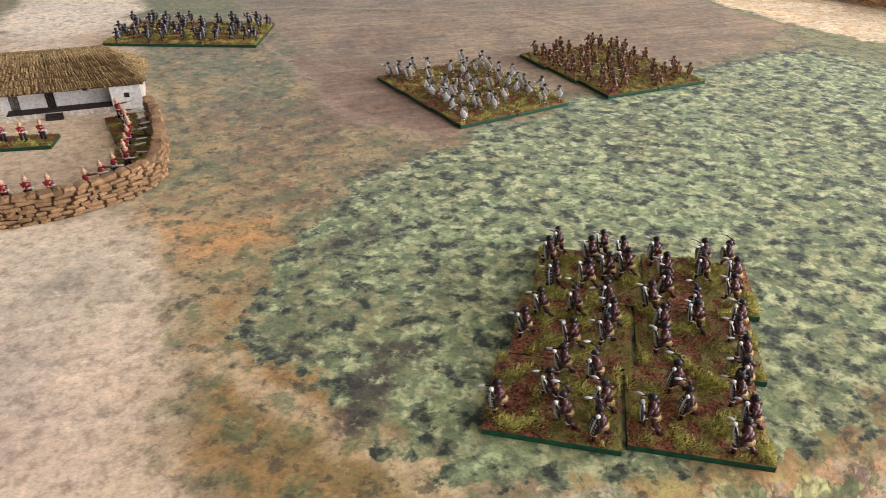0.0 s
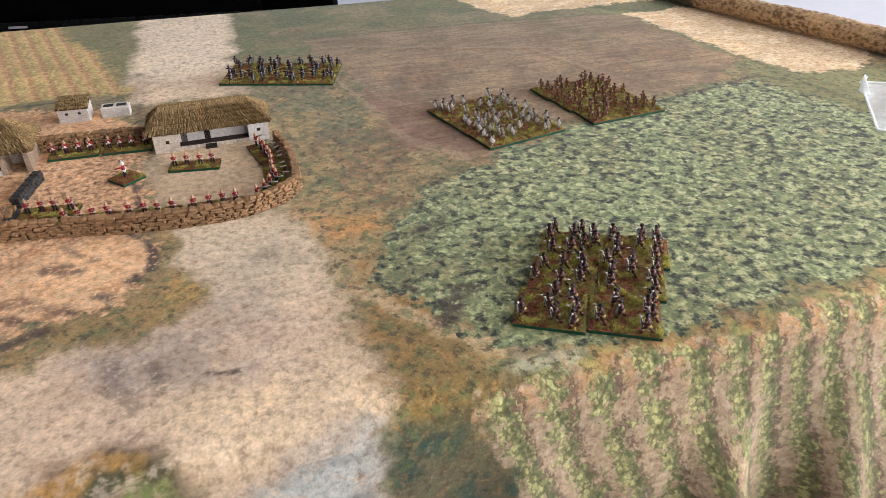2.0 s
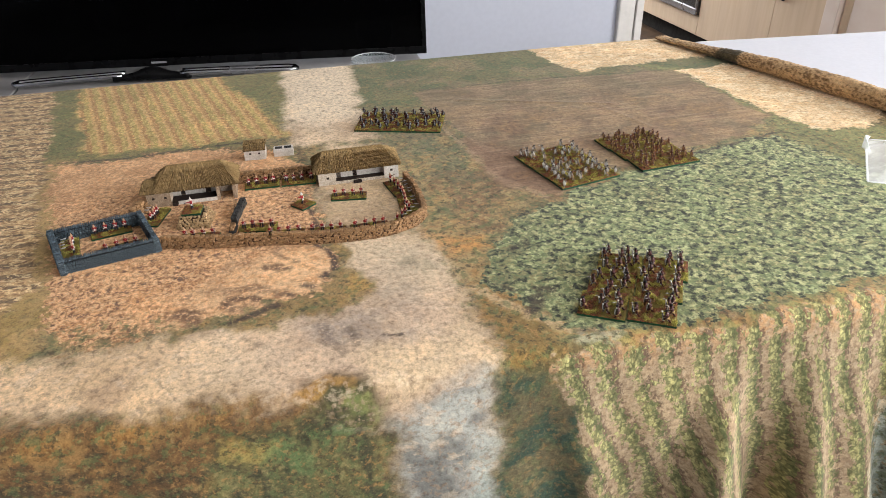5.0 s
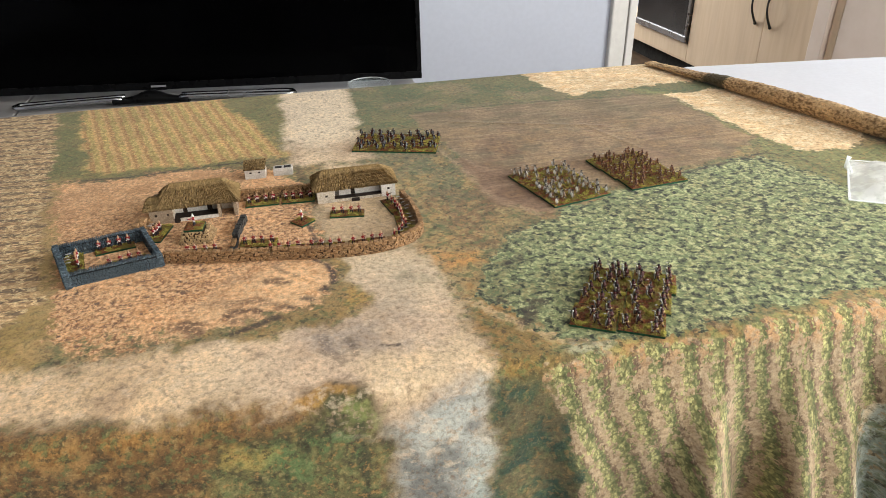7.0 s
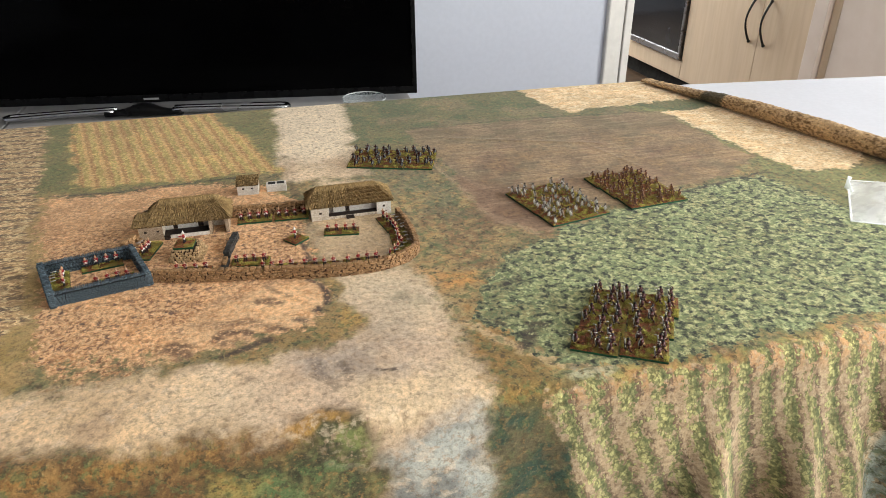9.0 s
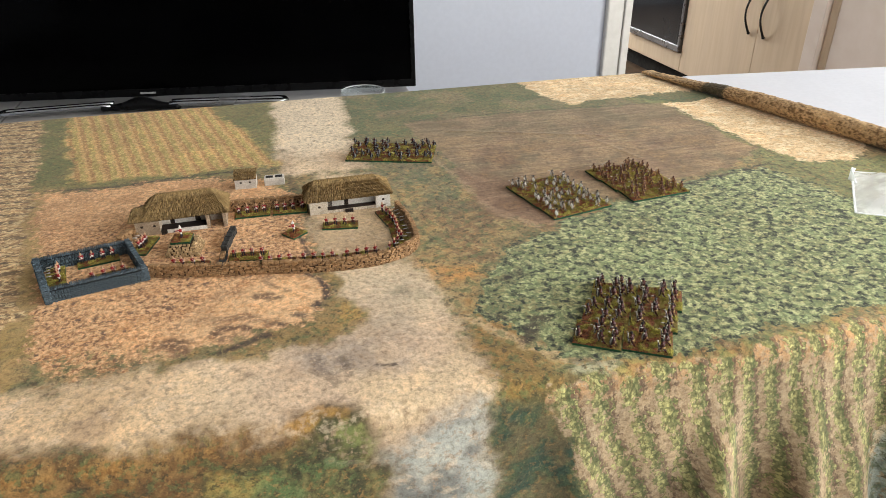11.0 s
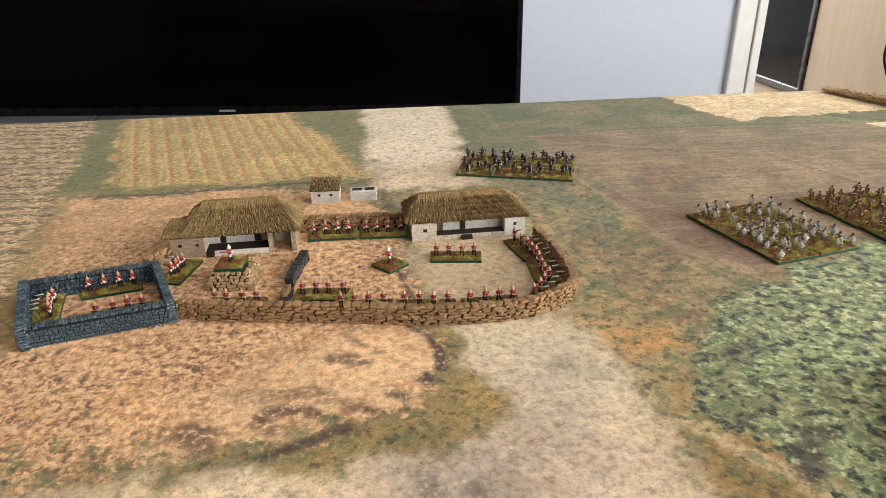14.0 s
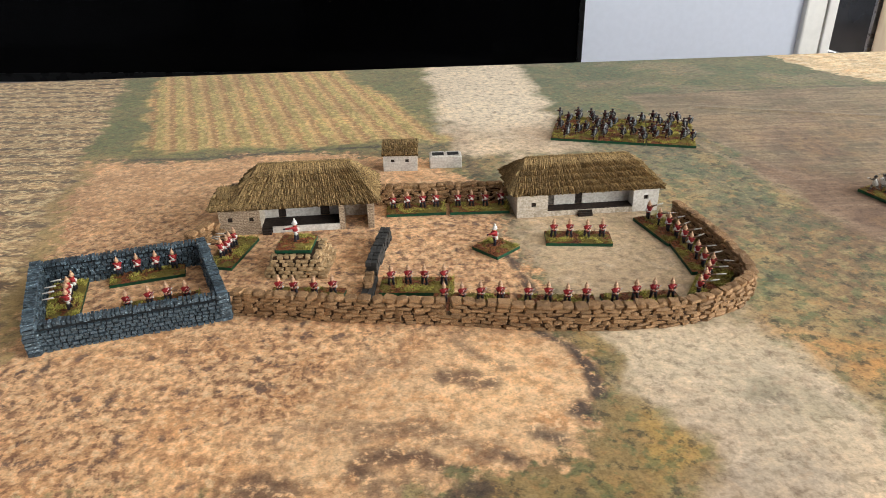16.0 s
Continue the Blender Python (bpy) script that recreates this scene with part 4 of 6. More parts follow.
    small_d, small_r, small_q = cells(400, 1.0, 0.8, -0.5, 0.005)
    # the rows draw together down the drop
    down = ramp(nt, ay, -0.515, -0.69)
    off = math_node(nt, "SUBTRACT", math_node(nt, "SUBTRACT", ax, 0.26), math_node(nt, "MULTIPLY", down, 0.024))
    count = math_node(nt, "MULTIPLY", off, math_node(nt, "ADD", math_node(nt, "MULTIPLY", down, 12.0), 34.5))
    count = math_node(nt, "ADD", count, math_node(nt, "MULTIPLY", math_node(nt, "MAXIMUM", off, 0.0), ramp(nt, down, 0.0, 1.0, 11.1, 0.0)))
    turn, line = rows(math_node(nt, "ADD", count, 0.25), 1.0, cloud2, 2.4)
    tone = mix_rgb(nt, srgb(176, 154, 124), srgb(150, 128, 102), ramp(nt, speck, 0.42, 0.6))
    tone = mix_rgb(nt, tone, srgb(184, 164, 138), ramp(nt, crumbs, 0.46, 0.38, 0.0, 0.5))
    tone = mix_rgb(nt, tone, srgb(190, 144, 98), both(ramp(nt, ay, -0.545, -0.505), rust, 0.42, 0.54, 0.8))
    patchy = ramp(nt, cloud, 0.38, 0.52, -0.9, 0.35)
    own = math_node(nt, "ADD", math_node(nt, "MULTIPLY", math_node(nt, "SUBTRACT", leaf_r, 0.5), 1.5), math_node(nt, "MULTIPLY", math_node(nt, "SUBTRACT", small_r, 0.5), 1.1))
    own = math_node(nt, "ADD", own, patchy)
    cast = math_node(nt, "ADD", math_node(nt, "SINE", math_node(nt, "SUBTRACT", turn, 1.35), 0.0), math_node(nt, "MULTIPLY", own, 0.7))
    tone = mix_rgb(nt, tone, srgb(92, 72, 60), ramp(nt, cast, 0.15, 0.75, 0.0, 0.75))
    leafy = ramp(nt, math_node(nt, "ADD", line, own), -0.02, 0.22, 0.0, 0.92)
    plant = mix_rgb(nt, srgb(128, 124, 82), srgb(176, 172, 116), ramp(nt, leaf_q, 0.1, 0.9))
    plant = mix_rgb(nt, plant, srgb(200, 196, 132), both(ramp(nt, ay, -0.60, -0.51, 0.5, 1.0), small_q, 0.5, 0.9, 0.85))
    plant = mix_rgb(nt, plant, srgb(84, 92, 58), ramp(nt, small_d, 0.40, 0.66, 0.0, 0.75))
    plant = mix_rgb(nt, plant, srgb(78, 90, 58), ramp(nt, math_node(nt, "SINE", math_node(nt, "SUBTRACT", turn, 1.0), 0.0), 0.65, 1.0, 0.0, 0.6))
    tone = mix_rgb(nt, tone, plant, leafy)
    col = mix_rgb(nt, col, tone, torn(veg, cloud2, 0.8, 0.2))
    # leafy green field: pale leaves with dark gaps between them
    leaf_d, leaf_r, leaf_q = cells(215, 0.95, 1.0, 0.5, 0.005, 0.45)
    gap = noise_tex(nt, stretched(0.95, 1.0, 0.5), 112, 5, 0.25, 0.62)
    gap2 = noise_tex(nt, stretched(1.0, 1.0, -0.3), 200, 4, 0.25, 0.62)
    tone = mix_rgb(nt, srgb(122, 132, 88), srgb(190, 190, 140), ramp(nt, leaf_r, 0.15, 0.85))
    tone = mix_rgb(nt, tone, srgb(178, 164, 114), both(leaf_q, cloud2, 0.49, 0.58, 0.75))
    tone = mix_rgb(nt, tone, srgb(144, 160, 118), both(leaf_q, slow, 0.5, 0.42, 0.7))
    tone = mix_rgb(nt, tone, srgb(122, 112, 76), both(ramp(nt, ax, 0.20, 0.12), cloud, 0.46, 0.58, 0.7))
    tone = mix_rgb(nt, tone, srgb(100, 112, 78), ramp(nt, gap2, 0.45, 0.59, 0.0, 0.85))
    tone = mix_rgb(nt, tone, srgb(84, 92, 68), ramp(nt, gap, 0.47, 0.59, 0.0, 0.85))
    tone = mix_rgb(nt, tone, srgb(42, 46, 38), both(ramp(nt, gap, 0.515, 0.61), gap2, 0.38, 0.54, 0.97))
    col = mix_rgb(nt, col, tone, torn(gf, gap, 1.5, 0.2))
    # stains, the painted shadow before the near bases, and slow drifts of tone
    col = mix_rgb(nt, col, srgb(60, 48, 44), both(stain, fine, 0.34, 0.48, 0.92))
    col = mix_rgb(nt, col, (0.82, 0.8, 0.77), ramp(nt, slow, 0.5, 0.66, 0.0, 0.8), "MULTIPLY")
    col = mix_rgb(nt, col, (1.18, 1.16, 1.12), ramp(nt, slow, 0.5, 0.36, 0.0, 0.8), "MULTIPLY")
    # nap of the fleece
    col = mix_rgb(nt, col, (0.62, 0.59, 0.55), ramp(nt, fine, 0.52, 0.6, 0.0, 0.68), "MULTIPLY")
    col = mix_rgb(nt, col, (1.28, 1.26, 1.22), ramp(nt, fine, 0.48, 0.4, 0.0, 0.62), "MULTIPLY")
    col = mix_rgb(nt, col, (0.6, 0.58, 0.55), both(math_node(nt, "SUBTRACT", 1.0, math_node(nt, "MULTIPLY", pale, 0.4)), grain, 0.5, 0.6, 0.45), "MULTIPLY")
    col = mix_rgb(nt, col, (1.3, 1.29, 1.26), ramp(nt, grain, 0.49, 0.4, 0.0, 0.3), "MULTIPLY")
    nt.links.new(col, p.inputs["Base Color"])
    p.inputs["Roughness"].default_value = 0.92
    p.inputs["Specular IOR Level"].default_value = 0.12
    p.inputs["Sheen Weight"].default_value = 0.12
    p.inputs["Sheen Roughness"].default_value = 0.6
    b = node(nt, "ShaderNodeBump", Strength=0.5, Distance=0.0005)
    nt.links.new(grain, b.inputs["Height"])
    nt.links.new(b.outputs[0], p.inputs["Normal"])
    return m


M["cloth"] = cloth_material()


def roll_line(s):
    """Where the mat's rolled end lies, by the distance across the table."""
    return 0.751 - 0.268 * (s + 0.17)


def roll_print(x, y):
    """The straw-coloured field that shows on the rolled end, with brown patches."""
    col = np.empty((x.size, 3))
    n, k = value_noise(x, y, 0.0034, 41), value_noise(x, y, 0.05, 43)
    col[:] = srgb(194, 160, 118)
    band = smooth(0.027, 0.019, np.abs(y - 0.138 + (n - 0.5) * 0.01))
    for w, c in ((smooth(0.52, 0.6, n + 0.25 * (k - 0.5)) * 0.7, (92, 66, 42)), (smooth(0.5, 0.6, value_noise(x, y, 0.02, 44)) * 0.25, (132, 98, 62)), (smooth(0.55, 0.4, n) * 0.5, (214, 182, 138)), (band * 0.9, (66, 62, 46))):
        col += (np.array(srgb(*c)) - col) * w[:, None]
    z = np.zeros(x.size)
    return col, np.stack([z, z, z], 1), np.stack([z, z, z], 1), np.stack([z, z, z], 1), np.stack([z, z + 1, z], 1)


def sheet(name, us, ss, shape, parent, label="", colours=cloth_print):
    U, S = np.meshgrid(us, ss)
    u, s = U.ravel(), S.ravel()
    x, y, z, pu, ps = shape(u, s)
    n, k = len(us), len(ss)
    me = bpy.data.meshes.new(name)
    idx = (np.arange(k - 1)[:, None] * n + np.arange(n - 1)[None, :]).ravel()
    quads = np.stack([idx, idx + 1, idx + n + 1, idx + n], 1)
    me.vertices.add(n * k)
    me.vertices.foreach_set("co", np.stack([x, y, z], 1).ravel())
    me.loops.add(quads.size)
    me.loops.foreach_set("vertex_index", quads.ravel())
    me.polygons.add(len(quads))
    me.polygons.foreach_set("loop_start", np.arange(len(quads)) * 4)
    me.polygons.foreach_set("loop_total", np.full(len(quads), 4))
    me.update(calc_edges=True)
    me.polygons.foreach_set("use_smooth", np.ones(len(quads), bool))
    col, ga, gb, gc, gd = colours(pu, ps)
    one = np.ones((n * k, 1))
    for key, value in (("print", col), ("ground_a", ga), ("ground_b", gb), ("ground_c", gc), ("ground_d", gd)):
        me.attributes.new(key, "FLOAT_COLOR", "POINT").data.foreach_set("color", np.hstack([value, one]).ravel())
    me.attributes.new("rest", "FLOAT_VECTOR", "POINT").data.foreach_set("vector", np.stack([pu, ps, 0 * pu], 1).ravel())
    me.materials.append(M["cloth"])
    me.validate()
    return part(name, me, None, parent, label)


def flat_part(u, s):
    # the right-hand end of each row stops at the roll
    lim = 0.005 + np.where(s > EDGE_Y, roll_line(np.clip(s, -0.6, 0.6)), roll_line(EDGE_Y))
    uu = -1.06 + (u + 1.06) * (lim + 1.06) / 2.0
    return (*cloth_shape(uu, s), uu, s)


battle_mat = thing("battle_mat", pose(0, 0, 0), "fleece battle mat printed with fields, draped over the table", "cloth")
sheet("mat_sheet", np.concatenate([np.linspace(-1.06, -0.56, 50), np.linspace(-0.555, 0.6, 560), np.linspace(0.606, 0.94, 60)]),
      np.concatenate([np.linspace(-0.96, -0.75, 36), np.linspace(-0.746, -0.522, 112), np.linspace(-0.52, -0.468, 34), np.linspace(-0.466, 0.31, 372), np.linspace(0.312, 0.40, 30)]),
      flat_part, battle_mat)


def roll_part(u, s):
    # u winds round the roll, s runs along it; the far end is pressed flat
    turn = u * 2 * math.pi * 1.6
    r = 0.0150 - 0.0026 * u
    press = smooth(0.32, 0.0, s)
    h = r * (0.25 + 0.75 * press) * (1 + 0.12 * (value_noise(s, u * 0, 0.05, 31) - 0.5))
    wob = (value_noise(s, u * 0 + 3, 0.09, 32) - 0.5) * 0.008
    pile = (value_noise(s, u * 0.2, 0.004, 33) - 0.5) * 0.0022 + (value_noise(s, u * 0.2, 0.014, 34) - 0.5) * 0.002
    r, h = r + pile, h + pile * 0.6
    x = roll_line(s) + wob + r * 0.9 * np.sin(turn)
    z = h - h * np.cos(turn) + 0.0008
    return x, s, z, roll_line(s) - 0.03 - u * 0.2, s


sheet("rolled_end", np.linspace(0, 1, 110), np.linspace(-0.47, 0.305, 420), roll_part, battle_mat, "rolled-up end of the mat showing straw-coloured print", roll_print)

# ---- television, its cabinet and the bowl ----
CAB_Z = -0.192
h = CAB_Z - FLOOR_Z
for x0, x1, label in ((-1.9, -0.787, "low white cabinet unit beside the television"), (-0.781, 0.275, "low white cabinet unit under the television")):
    cabinet = thing("tv_cabinet", pose(0, 0, FLOOR_Z), label, "cabinet", "white cabinet units")
    g = Geo()
    g.bevel_box((x0, 0.62, 0.05), (x1, 1.5, h), 0.003)
    part("cabinet_body", g, M["cabinet"], cabinet)
    g = Geo()
    g.box((x0 + 0.04, 0.66, 0), (x1 - 0.04, 1.46, 0.05))
    part("plinth", g, M["plinth"], cabinet)

tv = thing("television", pose(-0.429, 1.063, CAB_Z, 0, 0, -8), "large black flat-screen television, switched off", "television")
hw, z0 = 0.726, 0.019
z1 = z0 + 0.83
g = Geo()
g.bevel_box((-hw, 0.004, z0), (hw, 0.045, z1), 0.004)
part("housing", g, M["black"], tv)
g = Geo()
for lo, hi in (((-hw, -0.004, z0), (hw, 0.004, z0 + 0.02)), ((-hw, -0.004, z1 - 0.012), (hw, 0.004, z1)), ((-hw, -0.004, z0 + 0.02), (-hw + 0.012, 0.004, z1 - 0.012)), ((hw - 0.012, -0.004, z0 + 0.02), (hw, 0.004, z1 - 0.012))):
    g.bevel_box(lo, hi, 0.0015)
part("bezel", g, M["black"], tv, "glossy black bezel")
g = Geo()
g.box((-hw + 0.012, 0.0, z0 + 0.02), (hw - 0.012, 0.004, z1 - 0.012))
part("screen", g, M["screen"], tv, "dark glass screen")
g = Geo()
g.box((-0.02, -0.0055, z0 + 0.0075), (0.02, -0.0042, z0 + 0.0125))
part("maker_mark", g, M["grey_mark"], tv, "small grey bar on the bezel")
g = Geo()
g.bevel_box((-0.02, 0.012, 0.012), (0.02, 0.035, z0 + 0.03), 0.006)
pts = [(0.011 * k, -0.075 - 0.00012 * k * k, 0.014 + 0.008 * math.exp(-(k / 3.2) ** 2)) for k in range(-9, 10)]
g.sweep(pts, [0.012 + 0.012 * math.exp(-(k / 3.4) ** 2) for k in range(-9, 10)], 14, flat=0.7)
part("stand_neck", g, M["black"], tv, "black curved stand neck", smooth=True)
for sx in (-1, 1):
    # a flat polished bar that runs out, bends and comes back behind
    g = Geo()
    front = [(sx * (0.075 + (0.29 if sx > 0 else 0.262) * k / 12), -0.082 - 0.018 * (k / 12) ** 1.6, 0.019 + (0.002 if sx > 0 else -0.007) * k / 12) for k in range(13)]
    tip = front[-1]
    back = [(tip[0] + sx * 0.012, tip[1] + 0.012, tip[2]), (tip[0] + sx * 0.006, tip[1] + 0.026, tip[2])] + [(tip[0] - sx * (0.01 + (abs(tip[0]) - 0.085) * k / 8), tip[1] + 0.03 + 0.012 * k / 8, 0.019 + (0.002 if sx > 0 else -0.007) * (1 - k / 8)) for k in range(9)]
    g.sweep(front + back, [0.0085] * 13 + [0.008] * 11, 10, flat=0.8)
    part("stand_foot", g, M["chrome"], tv, "curved polished steel foot", smooth=True)

g = Geo()
g.lathe([(0.0, 0.002), (0.04, 0.0), (0.05, 0.004), (0.056, 0.03), (0.0585, 0.064), (0.0592, 0.066), (0.0575, 0.066), (0.054, 0.031), (0.047, 0.008), (0.0, 0.006)], 40)
bowl = thing("glass_bowl", pose(0.122, 0.80, CAB_Z) @ Matrix.Diagonal((0.94, 0.94, 0.95, 1)), "clear round glass bowl on the cabinet", "bowl")
part("bowl_wall", g, M["glass"], bowl, smooth=True).visible_shadow = False
g = Geo()
g.lathe([(0.0575, 0.0655), (0.0580, 0.0668), (0.0590, 0.0668), (0.0596, 0.0655), (0.0590, 0.0645), (0.0580, 0.0645), (0.0575, 0.0655)], 40)
part("rim", g, M["film"], bowl, "bright rounded glass rim", smooth=True).visible_shadow = False

# ---- kitchen units through the opening ----
KX = 2.08


def bow_handle(y, zlo, zhi):
    g = Geo()
    zc, hh = (zlo + zhi) / 2, (zhi - zlo) / 2
    pts = [(-0.006 - 0.034 * math.cos(math.pi / 2 * k / 8), y, zc + hh * k / 8) for k in range(-8, 9)]
    g.sweep(pts, [0.0044 + 0.0012 * abs(k) / 8 for k in range(-8, 9)], 8)
    for z in (zlo, zhi):
        g.ball((-0.006, y, z), (0.008, 0.007, 0.007), nu=8, nv=6)
    return g


def kitchen_unit(y0, y1, z0, z1, label, doors):
    u = thing("kitchen_unit", pose(KX, 0, FLOOR_Z), label, "cabinet", "beech kitchen units")
    g = Geo()
    g.box((0.02, y0, 0.10), (0.6, y1, z1 - FLOOR_Z))
    part("body", g, M["beech"], u)
    g = Geo()
    g.box((0.07, y0, 0.0), (0.58, y1, 0.10))
    part("plinth", g, M["plinth"], u, "dark recessed plinth")
    for a, b, hy in doors:
        g = Geo()
        g.bevel_box((0.0, a + 0.0015, z0 - FLOOR_Z), (0.02, b - 0.0015, z1 - FLOOR_Z), 0.002)
        d = part("door", g, M["beech"], u, "beech veneer door")
        if hy is not None:
            part("handle", bow_handle(hy, -0.328 - FLOOR_Z, -0.135 - FLOOR_Z), M["iron"], d, "dark bow handle", smooth=True)
    return u


kitchen_unit(1.575, 2.50, -0.64, 1.4, "tall beech kitchen unit with two dark bow handles", [(1.575, 1.905, 1.85), (1.905, 2.50, 1.96)])
oven_unit = kitchen_unit(2.50, 3.60, -0.64, -0.545, "beech oven housing with a built-in black oven", [(2.50, 3.60, None)])
g = Geo()
g.box((0.02, 2.50, 1.0), (0.6, 2.52, 2.1))
part("side_panel", g, M["beech"], oven_unit)
oven = thing("oven", pose(KX, 2.5, -0.54), "built-in black glass oven with a steel edge", "oven")
g = Geo()
g.box((0.03, 0.025, 0.0), (0.55, 0.595, 0.95))
part("oven_body", g, M["black"], oven)
g = Geo()
g.bevel_box((-0.012, 0.03, 0.035), (0.03, 0.59, 0.9), 0.004)
part("glass_door", g, M["oven_glass"], oven, "smoked glass oven door", smooth=False)
g = Geo()
g.bevel_box((-0.016, 0.012, 0.002), (0.03, 0.598, 0.035), 0.003)
g.bevel_box((-0.014, 0.012, 0.035), (0.03, 0.03, 0.9), 0.003)
part("steel_edge", g, M["oven_steel"], oven, "brushed steel edge")
g = Geo()
g.bevel_box((KX - 0.02, 1.497, FLOOR_Z), (KX + 0.6, 1.573, CEIL_Z - 0.002), 0.003)
solid("filler_post", g, M["pale_door"], "white painted post between the kitchen units", "trim", kind="structure")
u = thing("tall_cupboard", pose(KX, 0, FLOOR_Z), "tall cupboard with pale painted doors beside a white post", "cabinet")
g = Geo()
g.box((0.02, 0.80, 0.0), (0.6, 1.495, 2.2))
part("body", g, M["beech"], u)
for a, b in ((1.45, 1.49), (1.12, 1.447), (0.81, 1.117)):
    g = Geo()
    g.bevel_box((0.0, a, 0.08), (0.02, b, 2.15), 0.002)
    part("door", g, M["beech"] if a == 1.45 else M["pale_door"], u)

# ---- clear plastic bag on the mat ----
BAG = [Vector((0.0, 0.0, 0)), Vector((0.17, -0.10, 0)), Vector((0.23, 0.03, 0)), Vector((0.085, 0.104, 0))]


def bag_point(a, b, side):
    """A point of the bag: a along it, b across, side 0 below and 1 above."""
    lo, hi = BAG[0].lerp(BAG[1], a), BAG[3].lerp(BAG[2], a)
    p = lo.lerp(hi, b)
    inside = min(1.0, 7 * a * (1 - a)) * min(1.0, 5 * b * (1 - b))
    fold = abs(math.sin(6.2 * a + 4.5 * b)) * 0.5 + abs(math.sin(9.0 * b - 3.1 * a + 0.6)) * 0.5
    puff = inside * (0.009 + 0.007 * fold + 0.003 * noise.noise(Vector((p.x * 60, p.y * 60, 3.0))))
    p.z = 0.0015 + (puff if side else 0.0)
    return p


def plastic_bag():
    b = thing("plastic_bag", pose(0.551, -0.322, 0.001), "crumpled clear plastic bag lying on the mat", "bag")
    g = Geo()
    n, k = 24, 18
    for side in (0, 1):
        vs = [bag_point(i / (n - 1), j / (k - 1), side) for j in range(k) for i in range(n)]
        fs = [(j * n + i, j * n + i + 1, (j + 1) * n + i + 1, (j + 1) * n + i) for j in range(k - 1) for i in range(n - 1)]
        g.add(vs, fs if side else [tuple(reversed(f)) for f in fs])
    parts = [part("bag_film", g, M["film"], b, smooth=True)]
    for u, v in (((0, 0), (1, 0)), ((0, 0), (0, 1)), ((0, 1), (1, 1))):
        g = Geo()
        pts = [bag_point(u[0] + (v[0] - u[0]) * q / 12, u[1] + (v[1] - u[1]) * q / 12, 1) + Vector((0, 0, 0.0012)) for q in range(13)]
        g.sweep(pts, [0.0013] * 13, 6, flat=0.5)
        parts.append(part("seam", g, M["seam"], b, "whitish welded seam", smooth=True))
    g = Geo()
    c = BAG[0].lerp(BAG[3], 0.72)
    vs = [c + Vector(o) for o in ((0.004, 0.012, 0.001), (0.0, -0.008, 0.001), (-0.004, 0.004, 0.021), (0.016, 0.016, 0.012))]
    g.add([*vs, *[p + Vector((0.0006, 0.0, 0.0006)) for p in vs]], [(0, 1, 2), (0, 2, 3), (6, 5, 4), (7, 6, 4)])
    parts.append(part("folded_corner", g, M["seam"], b, "stiff folded corner"))
    for ob in parts:
        ob.visible_shadow = False


plastic_bag()

# ---- model buildings of the farm ----
rnd = random.Random(5)


def wall_x(g, x0, x1, y0, y1, z0, z1, holes=(), mat=0):
    """A wall along x with square openings (xa, xb, za, zb) through it."""
    xs = sorted({x0, x1, *[h[0] for h in holes], *[h[1] for h in holes]})
    for a, b in zip(xs, xs[1:]):
        cuts = sorted((h[2], h[3]) for h in holes if h[0] <= a and h[1] >= b)
        z = z0
        for lo, hi in cuts:
            if lo > z:
                g.box((a, y0, z), (b, y1, lo), mat)
            z = hi
        if z < z1:
            g.box((a, y0, z), (b, y1, z1), mat)


def thatch_slope(g, A, B, C, D, row=0.0043, col=0.0013):
    """Tufts in rows on the slope with the eave A-B and the top edge C-D."""
    A, B, C, D = map(Vector, (A, B, C, D))
    length = ((C + D) / 2 - (A + B) / 2).length
    nrm = (B - A).cross((C + D) / 2 - A).normalized()
    rows = max(3, int(length / row))
    for r in range(rows + 1):
        f = r / rows * 0.97
        L, R = A.lerp(C, f), B.lerp(D, f)
        f2 = min(1.0, f + 1.1 / rows)
        L2, R2 = A.lerp(C, f2), B.lerp(D, f2)
        n = max(3, int((R - L).length / col))
        for i in range(n):
            s = (i + 0.5 + rnd.uniform(-0.25, 0.25)) / n
            w = (R - L) / n * 0.52
            tip = L.lerp(R, s) + ((A + B) / 2 - (C + D) / 2).normalized() * rnd.uniform(0.0, 0.0019) + (R - L).normalized() * rnd.uniform(-0.0004, 0.0004)
            up = L2.lerp(R2, s)
            k = rnd.uniform(0.6, 1.45) * (0.3 if r >= rows - 1 else 1.0)
            vs = [up - w + nrm * 0.0001, up + w + nrm * 0.0001, tip + w + nrm * 0.0002, tip - w + nrm * 0.0002, tip + nrm * 0.0019 * k, up + nrm * 0.0002]
            g.add(vs, [(0, 3, 4, 5), (5, 4, 2, 1), (3, 2, 4)])


